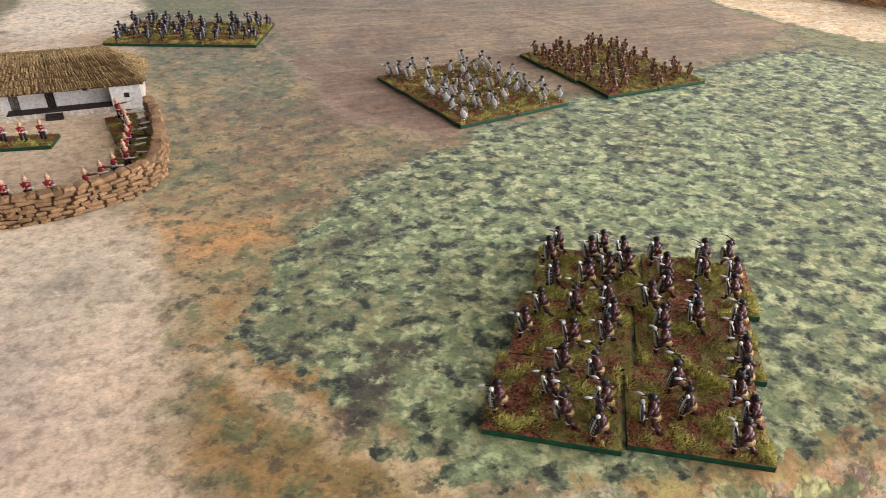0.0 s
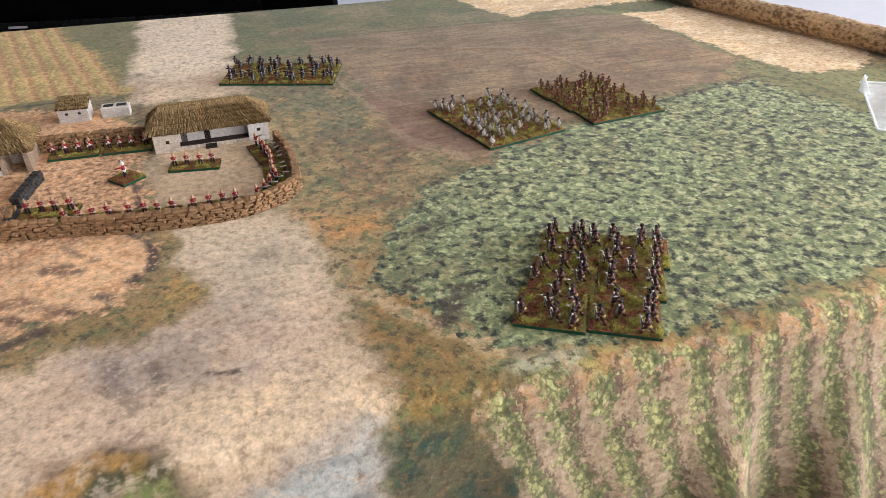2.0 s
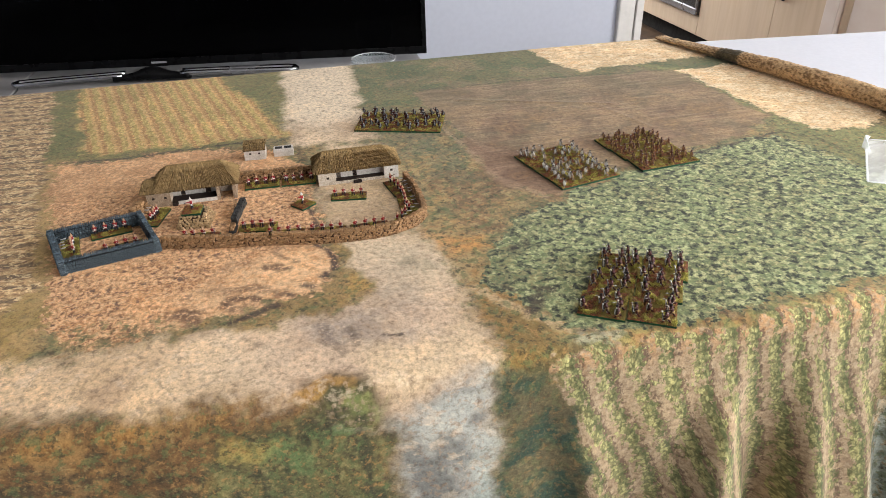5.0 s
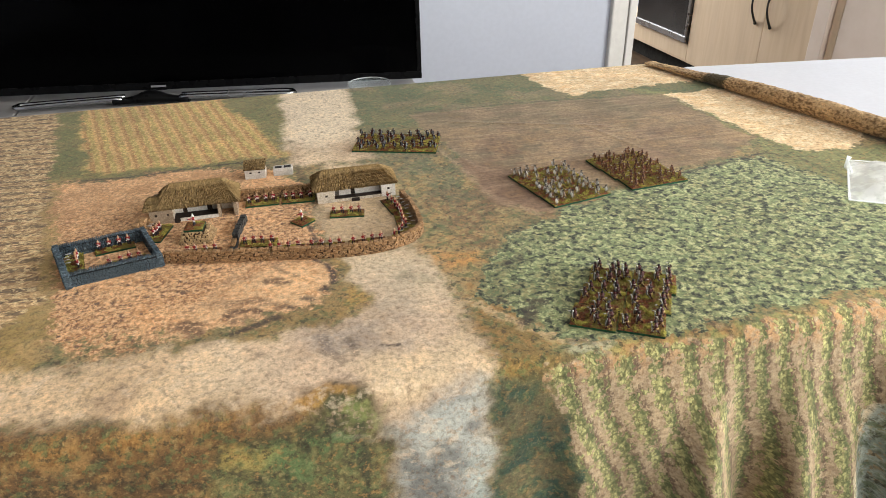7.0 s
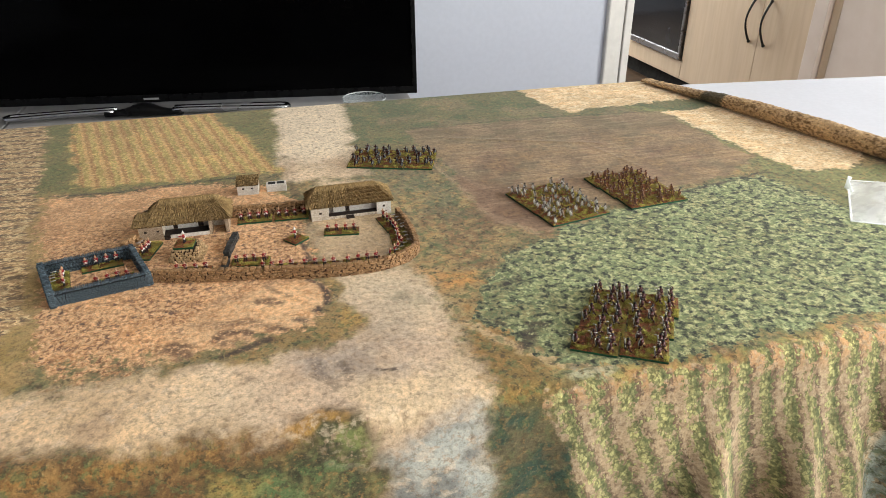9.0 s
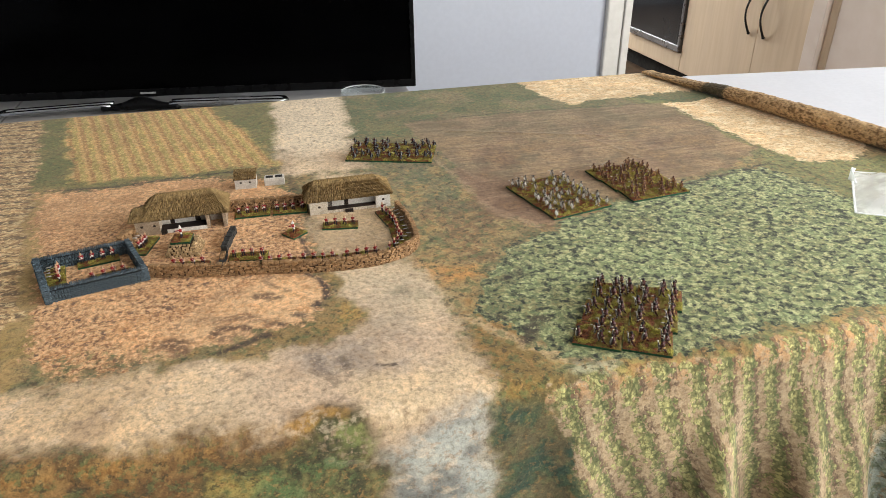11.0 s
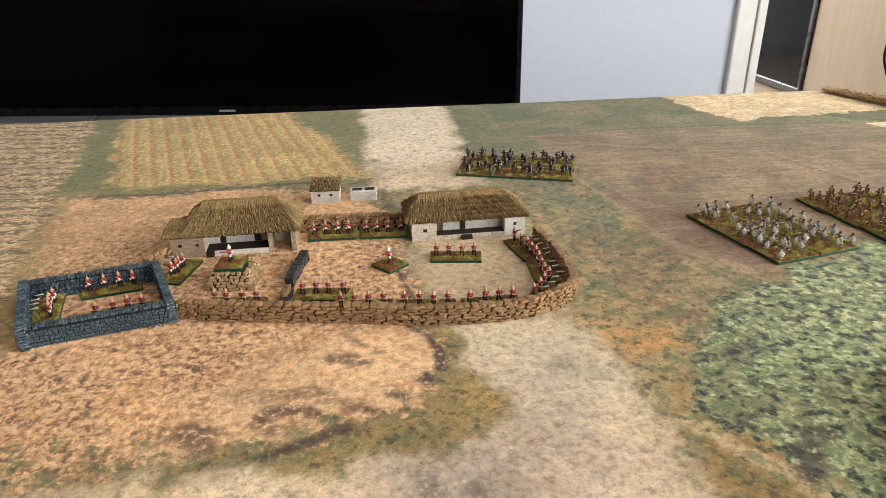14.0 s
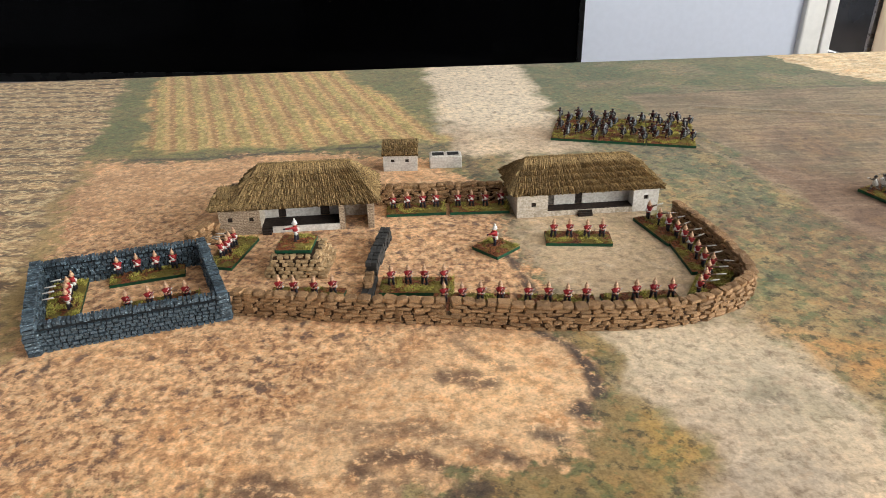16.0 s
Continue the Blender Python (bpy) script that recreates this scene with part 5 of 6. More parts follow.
def hip_roof(parent, x0, x1, y0, y1, ze, rx0, rx1, zr, thick=0.0011):
    """A thatched hip roof over a rectangle, with its ridge from rx0 to rx1."""
    yr = (y0 + y1) / 2
    g = Geo()
    a, b, c, d = (x0, y0, ze), (x1, y0, ze), (x1, y1, ze), (x0, y1, ze)
    e, f = (rx0, yr, zr), (rx1, yr, zr)
    low = [(p[0], p[1], ze - thick) for p in (a, b, c, d)]
    g.add([a, b, c, d, e, f] + low, [(0, 1, 5, 4), (1, 2, 5), (2, 3, 4, 5), (3, 0, 4), (6, 7, 1, 0), (7, 8, 2, 1), (8, 9, 3, 2), (9, 6, 0, 3), (9, 8, 7, 6)])
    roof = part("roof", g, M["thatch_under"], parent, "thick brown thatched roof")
    t = Geo()
    thatch_slope(t, a, b, e, f)
    thatch_slope(t, c, d, f, e)
    thatch_slope(t, b, c, f, f)
    thatch_slope(t, d, a, e, e)
    for k in range(int((rx1 - rx0) / 0.0016)):
        x = rx0 + (k + 0.5) * 0.0016
        t.ball((x, yr, zr), (0.0011, 0.0016, 0.0008 * rnd.uniform(0.6, 1.1)), nu=6, nv=4)
    part("thatch", t, M["thatch"], roof, "rows of cut straw", kind="stuff")


def window_set(parent, x, y, z, w=0.0032):
    g = Geo()
    g.box((x - w / 2, y + 0.0012, z - w / 2), (x + w / 2, y + 0.0015, z + w / 2))
    part("window", g, M["dark_inside"], parent, "small dark square window")


def hospital():
    b = thing("thatched_hospital", pose(-0.059, -0.161, 0, 0, 0, 1.5), "white model hospital with a thatched roof and veranda", "model building", "model farm")
    L, Dp, H = 0.0958, 0.044, 0.0165
    g = Geo()
    wall_x(g, 0, 0.0205, 0, 0.0014, 0, H, [(0.0094, 0.0126, 0.0074, 0.0106)])
    part("front_wall", g, M["plaster"], b)
    g = Geo()
    wall_x(g, 0.0785, L, 0.0, 0.0014, 0, H, [(0.0857, 0.0889, 0.0084, 0.0116)])
    part("front_wall", g, M["whitewash"], b)
    window_set(b, 0.011, 0, 0.009)
    window_set(b, 0.0873, 0, 0.010)
    g = Geo()
    g.box((0, 0.0014, 0), (0.0014, Dp, H))
    part("end_wall", g, M["plaster"], b)
    g = Geo()
    g.box((L - 0.0014, 0.0014, 0), (L, Dp, H))
    part("end_wall", g, M["plaster"], b)
    for x in (0.0191, 0.0785):
        g = Geo()
        g.box((x, 0.0014, 0.0042), (x + 0.0014, 0.0098, H))
        part("veranda_cheek", g, M["whitewash"], b)
    g = Geo()
    wall_x(g, 0.0014, L - 0.0014, 0.0098, 0.0112, 0.0042, H, [(0.022, 0.0272, 0.0042, 0.0148), (0.0415, 0.0465, 0.0042, 0.0148), (0.0625, 0.0655, 0.0118, 0.0142)])
    part("veranda_wall", g, M["whitewash"], b, "smooth whitewashed wall under the veranda")
    g = Geo()
    g.box((0.0014, Dp - 0.0014, 0), (L - 0.0014, Dp, H))
    part("back_wall", g, M["plaster"], b)
    g = Geo()
    for k in range(5):
        g.box((0.022 + k * 0.00104, 0.0104, 0.0042), (0.0229 + k * 0.00104, 0.0111, 0.0148))
    part("door", g, M["plank"], b, "grey plank door")
    g = Geo()
    for k in range(4):
        g.box((0.0415 + k * 0.00125, 0.0105, 0.0042), (0.0426 + k * 0.00125, 0.0111, 0.0148))
    part("door", g, M["dark_inside"], b, "dark brown door")
    g = Geo()
    g.box((0.0625, 0.011, 0.0118), (0.0655, 0.0114, 0.0142))
    part("window", g, M["dark_inside"], b)
    g = Geo()
    g.box((0.0205, 0.0004, 0.0), (0.0785, 0.0098, 0.0036))
    part("veranda_plinth", g, M["plaster"], b)
    g = Geo()
    g.box((0.0205, 0.001, 0.0036), (0.0785, 0.0098, 0.0042))
    part("veranda_floor", g, M["dark_inside"], b, "dark wooden veranda floor")
    for k in range(3):
        g = Geo()
        g.box((0.041, -0.0034 + k * 0.0011, 0.0), (0.0505, -0.0023 + k * 0.0011, 0.0013 + k * 0.0011))
        part("step", g, M["dark_inside"], b)
    hip_roof(b, -0.0032, L + 0.0022, -0.0018, Dp + 0.003, 0.0175, 0.009, L - 0.0155, 0.0345)


def storehouse():
    b = thing("thatched_storehouse", pose(-0.2505, -0.166, 0, 0, 0, 1.0), "brick model storehouse with a stepped thatched roof", "model building", "model farm")
    L, Dp, H = 0.0975, 0.046, 0.0185
    g = Geo()
    wall_x(g, 0, 0.0255, 0, 0.0014, 0, H - 0.001, [(0.0052, 0.0084, 0.0092, 0.0124), (0.0185, 0.0215, 0.0092, 0.0122)])
    part("front_wall", g, M["brick"], b, "worn pale brick wall")
    window_set(b, 0.0068, 0, 0.0108)
    window_set(b, 0.02, 0, 0.0107, 0.003)
    for x in (0, L - 0.0014):
        g = Geo()
        g.box((x, 0.0014, 0), (x + 0.0014, Dp, H - 0.001))
        part("end_wall", g, M["brick"], b)
    g = Geo()
    g.box((0.0241, 0.0014, 0.0036), (0.0255, 0.0178, H - 0.001))
    part("veranda_cheek", g, M["plaster"], b)
    g = Geo()
    wall_x(g, 0.0255, 0.047, 0.0178, 0.0192, 0.0036, H, [(0.0345, 0.0395, 0.0036, 0.016), (0.029, 0.032, 0.0135, 0.016)])
    part("veranda_wall", g, M["whitewash"], b)
    g = Geo()
    wall_x(g, 0.047, 0.0771, 0.0178, 0.0192, 0.0036, H, [(0.054, 0.057, 0.0135, 0.016), (0.062, 0.068, 0.0036, 0.016)])
    part("veranda_wall", g, M["whitewash"], b)
    for a, c in ((0.0345, 0.0395), (0.062, 0.068)):
        g = Geo()
        g.box((a, 0.0184, 0.0036), (c, 0.019, 0.016))
        part("door", g, M["dark_inside"], b, "dark brown door")
    for a in (0.029, 0.054):
        g = Geo()
        g.box((a, 0.0185, 0.0135), (a + 0.003, 0.019, 0.016))
        part("window", g, M["dark_inside"], b)
    g = Geo()
    g.box((0.0755, 0, 0), (0.0785, 0.0014, H))
    g.box((0.0771, 0.0014, 0), (0.0785, 0.03, H))
    part("pier", g, M["brick"], b)
    g = Geo()
    g.box((0.0935, 0, 0), (L, 0.0012, H))
    part("pier", g, M["brick"], b)
    g = Geo()
    g.box((0.0785, 0.022, 0), (L - 0.0014, 0.024, H))
    part("bay_wall", g, M["plaster"], b, "grey plastered wall inside an open bay")
    g = Geo()
    g.box((0.0014, Dp - 0.0014, 0), (L - 0.0014, Dp, H))
    part("back_wall", g, M["brick"], b)
    g = Geo()
    g.box((0.0325, 0.0004, 0.0), (0.0755, 0.0016, 0.0044))
    part("veranda_parapet", g, M["whitewash"], b)
    g = Geo()
    g.box((0.0255, 0.0016, 0.0), (0.0771, 0.0178, 0.0036))
    part("veranda_floor", g, M["dark_inside"], b, "dark veranda floor")
    for k in range(2):
        g = Geo()
        g.box((0.0262, -0.0022 + k * 0.0012, 0.0), (0.0318, -0.001 + k * 0.0012, 0.0016 + k * 0.0014))
        part("step", g, M["dark_inside"], b)
    hip_roof(b, -0.0045, 0.06, -0.0024, Dp - 0.010, 0.019, -0.0015, 0.05, 0.0268)
    hip_roof(b, 0.008, L + 0.003, -0.002, Dp + 0.003, 0.0192, 0.0245, L - 0.013, 0.0395)


def cookhouse():
    b = thing("cookhouse_hut", pose(-0.147, -0.060, 0, 0, 0, -3), "small white model hut with a thatched roof", "model building", "model farm")
    W, Dp = 0.0265, 0.02
    g = Geo()
    wall_x(g, 0, W, 0, 0.0014, 0, 0.0145, [(0.006, 0.0088, 0.0072, 0.0098), (0.0172, 0.02, 0.0072, 0.0098)])
    part("front_wall", g, M["whitewash"], b)
    g = Geo()
    g.box((0, 0.0014, 0), (0.0014, Dp, 0.0145))
    g.box((W - 0.0014, 0.0014, 0), (W, Dp, 0.0145))
    g.box((0.0014, Dp - 0.0014, 0), (W - 0.0014, Dp, 0.018))
    part("rear_walls", g, M["whitewash"], b)
    window_set(b, 0.0074, 0, 0.0085, 0.0028)
    window_set(b, 0.0186, 0, 0.0085, 0.0028)
    g = Geo()
    a, c, d, e = (-0.001, -0.0015, 0.0145), (W + 0.001, -0.0015, 0.0145), (W + 0.001, Dp + 0.001, 0.0198), (-0.001, Dp + 0.001, 0.0198)
    low = [(p[0], p[1], p[2] - 0.0015) for p in (a, c, d, e)]
    g.add([a, c, d, e] + low, [(0, 1, 2, 3), (7, 6, 5, 4), (4, 5, 1, 0), (5, 6, 2, 1), (6, 7, 3, 2), (7, 4, 0, 3)])
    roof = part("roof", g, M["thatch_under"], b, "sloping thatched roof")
    t = Geo()
    thatch_slope(t, a, c, e, d)
    part("thatch", t, M["thatch"], roof, kind="stuff")
    o = thing("bread_oven", pose(-0.1105, -0.0585, 0, 0, 0, -1), "low white model bread oven with two dark openings", "model building", "model farm")
    g = Geo()
    g.bevel_box((0, 0, 0), (0.0255, 0.013, 0.0095), 0.0006)
    part("oven_body", g, M["whitewash"], o)
    for x in (0.0014, 0.0132):
        g = Geo()
        for lo, hi in (((x, 0.0012, 0.0095), (x + 0.0109, 0.0019, 0.0104)), ((x, 0.0111, 0.0095), (x + 0.0109, 0.0118, 0.0104)), ((x, 0.0019, 0.0095), (x + 0.0008, 0.0111, 0.0104)), ((x + 0.0101, 0.0019, 0.0095), (x + 0.0109, 0.0111, 0.0104))):
            g.box(lo, hi)
        rim = part("rim", g, M["whitewash"], o)
        g = Geo()
        g.box((x + 0.0008, 0.0019, 0.0095), (x + 0.0101, 0.0111, 0.0098))
        part("dark_opening", g, M["plinth"], rim, "black opening")


hospital()
storehouse()
cookhouse()

# ---- stone kraal ----
KRAAL_H = 0.0142


def stone_mesh(seed):
    r = random.Random(seed)
    g = Geo()
    vs = [Vector((sx * 0.5 * r.uniform(0.8, 1.0), sy * 0.5, sz * 0.5 * r.uniform(0.8, 1.0))) for sx in (-1, 1) for sy in (-1, 1) for sz in (-1, 1)]
    g.add(vs, [(0, 1, 3, 2), (4, 6, 7, 5), (0, 4, 5, 1), (2, 3, 7, 6), (0, 2, 6, 4), (1, 5, 7, 3)])
    return g


def stone_courses(length, height, seed):
    """Lengths and places of stones in running courses: x, z, width, height."""
    r = random.Random(seed)
    z, out = 0.0, []
    while z < height - 0.0012:
        h = r.uniform(0.0017, 0.0023)
        x = -r.uniform(0, 0.003)
        while x < length:
            w = r.uniform(0.0018, 0.0038)
            lo, hi = max(x, 0), min(x + w, length)
            if hi - lo > 0.0008:
                out.append(((lo + hi) / 2, z + h / 2, hi - lo, h))
            x += w
        z += h
    return out


kraal = thing("stone_kraal", pose(-0.317, -0.288, 0), "square blue-grey dry-stone model enclosure wall", "model wall", "model farm")
stone_kinds = [stone_mesh(k).mesh("stone", [M["kraal"]]) for k in range(5)]


def kraal_wall(a, b, height, thick, single):
    a, b = Vector((*a, 0)), Vector((*b, 0))
    ang, length = math.atan2(b.y - a.y, b.x - a.x), (b - a).length
    frame_m = Matrix.Translation(a) @ Matrix.Rotation(ang, 4, "Z")
    g = Geo()
    g.box((0, 0.0006, 0), (length, thick - 0.0006, height - 0.0006), m=frame_m)
    # near-black core darkens the gaps between the stones
    w = part("wall", g, M["kraal_core"], kraal)
    joined = Geo()
    for side, y in ((0, 0.0003), (1, thick - 0.0003)):
        for x, z, sx, sz in stone_courses(length, height - 0.0012, int(length * 1e5) + side):
            m = frame_m @ pose(x, y + rnd.uniform(-0.0006, 0.0005), z, rnd.uniform(-12, 12), rnd.uniform(-6, 6), rnd.uniform(-9, 9)) @ Matrix.Diagonal((max(sx - 0.00045, 0.0006), 0.0018, sz * 0.84, 1))
            if single and side == 0:
                ob = part("stone", rnd.choice(stone_kinds), None, w)
                ob.matrix_basis = m
            else:
                s = stone_mesh(rnd.randrange(99))
                joined.add([m @ Vector(p) for p in s.v], s.f)
    for xe in (0.0002, length - 0.0002):
        z = 0.0
        while z < height - 0.0012:
            hz = rnd.uniform(0.0017, 0.0023)
            m = frame_m @ pose(xe, thick / 2, z + hz / 2, rnd.uniform(-4, 4), rnd.uniform(-8, 8), rnd.uniform(-6, 6)) @ Matrix.Diagonal((0.0018, thick * 0.96, hz * 0.88, 1))
            s = stone_mesh(rnd.randrange(99))
            joined.add([m @ Vector(p) for p in s.v], s.f)
            z += hz
    x = 0.0
    while x < length - 0.001:
        sx = rnd.uniform(0.0014, 0.0024)
        m = frame_m @ pose(x + sx / 2, thick / 2, height - 0.0003 + rnd.uniform(0, 0.0009), 0, rnd.uniform(-7, 7), rnd.uniform(-5, 5)) @ Matrix.Diagonal((sx * 0.82, thick * 1.02, 0.0024, 1))
        s = stone_mesh(rnd.randrange(99))
        joined.add([m @ Vector(p) for p in s.v], s.f)
        x += sx
    part("stonework", joined, M["kraal"], w, kind="stuff")


KC = [(0.0035, -0.001), (0.0925, 0.0215), (0.0655, 0.0895), (-0.0235, 0.0675)]
kraal_wall((0.0075, 0.0005), KC[1], KRAAL_H, 0.0045, True)
kraal_wall(KC[1], KC[2], KRAAL_H + 0.0004, 0.0048, True)
kraal_wall(KC[2], KC[3], KRAAL_H, 0.0045, False)
kraal_wall(KC[3], (0.0035, -0.003), KRAAL_H + 0.0008, 0.0052, False)

# ---- sandbag breastworks ----
def bag_mesh(seed):
    """A filled bag, flattened and lumpy."""
    r = random.Random(seed)
    g = Geo()
    g.ball((0, 0, 0), (0.52, 0.52, 0.52), 0, 8, 4, power=r.uniform(0.28, 0.45), m=pose(0, 0, 0, 0, 0, r.uniform(-12, 12)))
    g.v = [(x * (1 + r.uniform(-0.08, 0.08)), y * (1 + r.uniform(-0.1, 0.1)), z * (1 + r.uniform(-0.22, 0.22)) - 0.16 * (x * x - 0.1)) for x, y, z in g.v]
    return g.mesh("sandbag", [M["bag"]])


bag_kinds = [bag_mesh(k) for k in range(9)]
rubble_kinds = [bag_mesh(20 + k) for k in range(6)]
for me in rubble_kinds:
    me.materials[0] = M["rubble"]


def put_bag(parent, x, y, z, ang, sx, sy, sz, kinds=None):
    ob = part("sandbag", rnd.choice(kinds or bag_kinds), None, parent)
    ob.matrix_world = parent.matrix_world @ pose(x, y, z, rnd.uniform(-8, 8), rnd.uniform(-9, 9), math.degrees(ang) + rnd.uniform(-9, 9)) @ Matrix.Diagonal((sx, sy, sz, 1))


def breastwork(line, rows, label, step=0.0048, bh=0.0025, deep=0.0062):
    w = thing("sandbag_wall", pose(*line[0], 0), label, "model wall", "model farm")
    o = Vector((*line[0], 0))
    g = Geo()
    pts = [p - o for p, a in curve_points(line, 0.004)]
    up = Vector((0, 0, 1))
    for p, q in zip(pts, pts[1:]):
        d = (q - p).normalized()
        s = Vector((-d.y, d.x, 0)) * deep * 0.32
        e = d * 0.0006
        z = up * ((rows - 1) * bh * 0.78 + bh * 0.4)
        vs = [p - s - e, q - s + e, q + s + e, p + s - e]
        g.add([*vs, *[v + z for v in vs]], [(3, 2, 1, 0), (4, 5, 6, 7), (0, 1, 5, 4), (1, 2, 6, 5), (2, 3, 7, 6), (3, 0, 4, 7)])
    # core coloured dark to deepen the gaps between the bags
    part("earth_core", g, M["bag_core"], w)
    heights = [bh * 0.78] * rows + [bh * 1.0]
    z = 0.0
    dense = curve_points(line, 0.0004)
    for r, hgt in enumerate(heights):
        top = r == len(heights) - 1
        at = -rnd.uniform(0, step * 0.5)
        while at < len(dense) * 0.0004 - step * 0.4:
            ln = step * (rnd.uniform(0.85, 1.5) if top else rnd.uniform(0.8, 1.9))
            p, a = dense[min(max(int((at + ln / 2) / 0.0004), 0), len(dense) - 1)]
            put_bag(w, p.x - o.x + rnd.uniform(-1, 1) * 0.0005, p.y - o.y + rnd.uniform(-1, 1) * 0.0005, z + hgt / 2, a,
                    ln * rnd.uniform(0.94, 1.06), deep * (0.94 if top else 1.06) * rnd.uniform(0.84, 1.1), hgt * rnd.uniform(0.86, 1.16))
            at += ln
        z += hgt
    return w


breastwork([(-0.2225, -0.2615), (-0.17, -0.273), (-0.1165, -0.2815)], 6, "low brown sandbag wall section joining the kraal")
breastwork([(-0.1125, -0.2822), (-0.062, -0.2925), (-0.012, -0.295), (0.018, -0.289), (0.0435, -0.272), (0.0485, -0.245), (0.0465, -0.205), (0.0415, -0.176)], 6, "long brown sandbag wall curving round to the hospital")
breastwork([(-0.1515, -0.1255), (-0.1, -0.127), (-0.0625, -0.1275)], 6, "brown sandbag wall between storehouse and hospital")

redoubt = thing("sandbag_redoubt", pose(-0.1950, -0.2115, 0, 0, 0, -6), "small stepped sandbag redoubt", "model wall", "model farm")
g = Geo()
g.box((-0.0165, -0.0150, 0), (0.0165, 0.0150, 0.0118), taper=0.76)
# same dark core colour, showing between the redoubt's bags
part("earth_core", g, M["bag_core"], redoubt)
for r in range(6):
    hx, hy = 0.0165 - r * 0.0009, 0.0150 - r * 0.0009
    for sx0, sy0, sx1, sy1, a in ((-hx, -hy, hx, -hy, 0), (hx, -hy, hx, hy, math.pi / 2), (hx, hy, -hx, hy, math.pi), (-hx, hy, -hx, -hy, -math.pi / 2)):
        n = max(4, int(math.hypot(sx1 - sx0, sy1 - sy0) / 0.0037))
        for i in range(n):
            t = (i + 0.5 * (r % 2) + 0.25) / n
            put_bag(redoubt, sx0 + (sx1 - sx0) * t + rnd.uniform(-1, 1) * 0.0007, sy0 + (sy1 - sy0) * t + rnd.uniform(-1, 1) * 0.0007, r * 0.0020 + 0.0012, a + rnd.uniform(-0.3, 0.3), rnd.uniform(0.0028, 0.0046), 0.0036, rnd.uniform(0.0017, 0.0024), rubble_kinds)

breastwork([(-0.2635, -0.187), (-0.2575, -0.175), (-0.2535, -0.1685)], 5, "short rough heap of sandbags joining kraal and storehouse", 0.0054, 0.0026, 0.008)

# ---- biscuit-box barricade ----
boxes = thing("crate_barricade", pose(-0.1545, -0.229, 0, 0, 0, 79), "dark grey barricade of stacked model crates", "model wall", "model farm")
crate_g = Geo()
crate_g.bevel_box((-0.5, -0.5, -0.5), (0.5, 0.5, 0.5), 0.07)
crate_me = crate_g.mesh("crate", [M["box"]])
for r in range(3):
    for k in range(11):
        for j in (0, 1):
            ob = part("crate", crate_me, None, boxes)
            ob.matrix_world = boxes.matrix_world @ pose((k + 0.5 + 0.25 * (r % 2)) * 0.0044, (j - 0.5) * 0.0034 + rnd.uniform(-1, 1) * 0.0004, r * 0.0028 + 0.0014, 0, 0, rnd.uniform(-9, 9)) @ Matrix.Diagonal((0.0041 * rnd.uniform(0.75, 1.0), 0.0032 * rnd.uniform(0.8, 1.1), 0.0027 + 0.0008 * (r == 2) * (k % 2), 1))
gap = thing("crate_barricade", pose(-0.1565, -0.259, 0, 0, 0, 84), "short dark crate barricade topped with sandbags", "model wall", "model farm")
for k in range(6):
    for j in (0, 1):
        ob = part("crate", crate_me, None, gap)
        ob.matrix_world = gap.matrix_world @ pose((k + 0.5) * 0.0042, (j - 0.5) * 0.0036, 0.0015, 0, 0, rnd.uniform(-5, 5)) @ Matrix.Diagonal((0.004, 0.0034, 0.003, 1))
for k in range(5):
    put_bag(gap, 0.013 + 0.0024 * k, rnd.uniform(-0.001, 0.001), 0.0044 + 0.0012 * (k % 2), 0.2, 0.0052, 0.005, 0.0032)

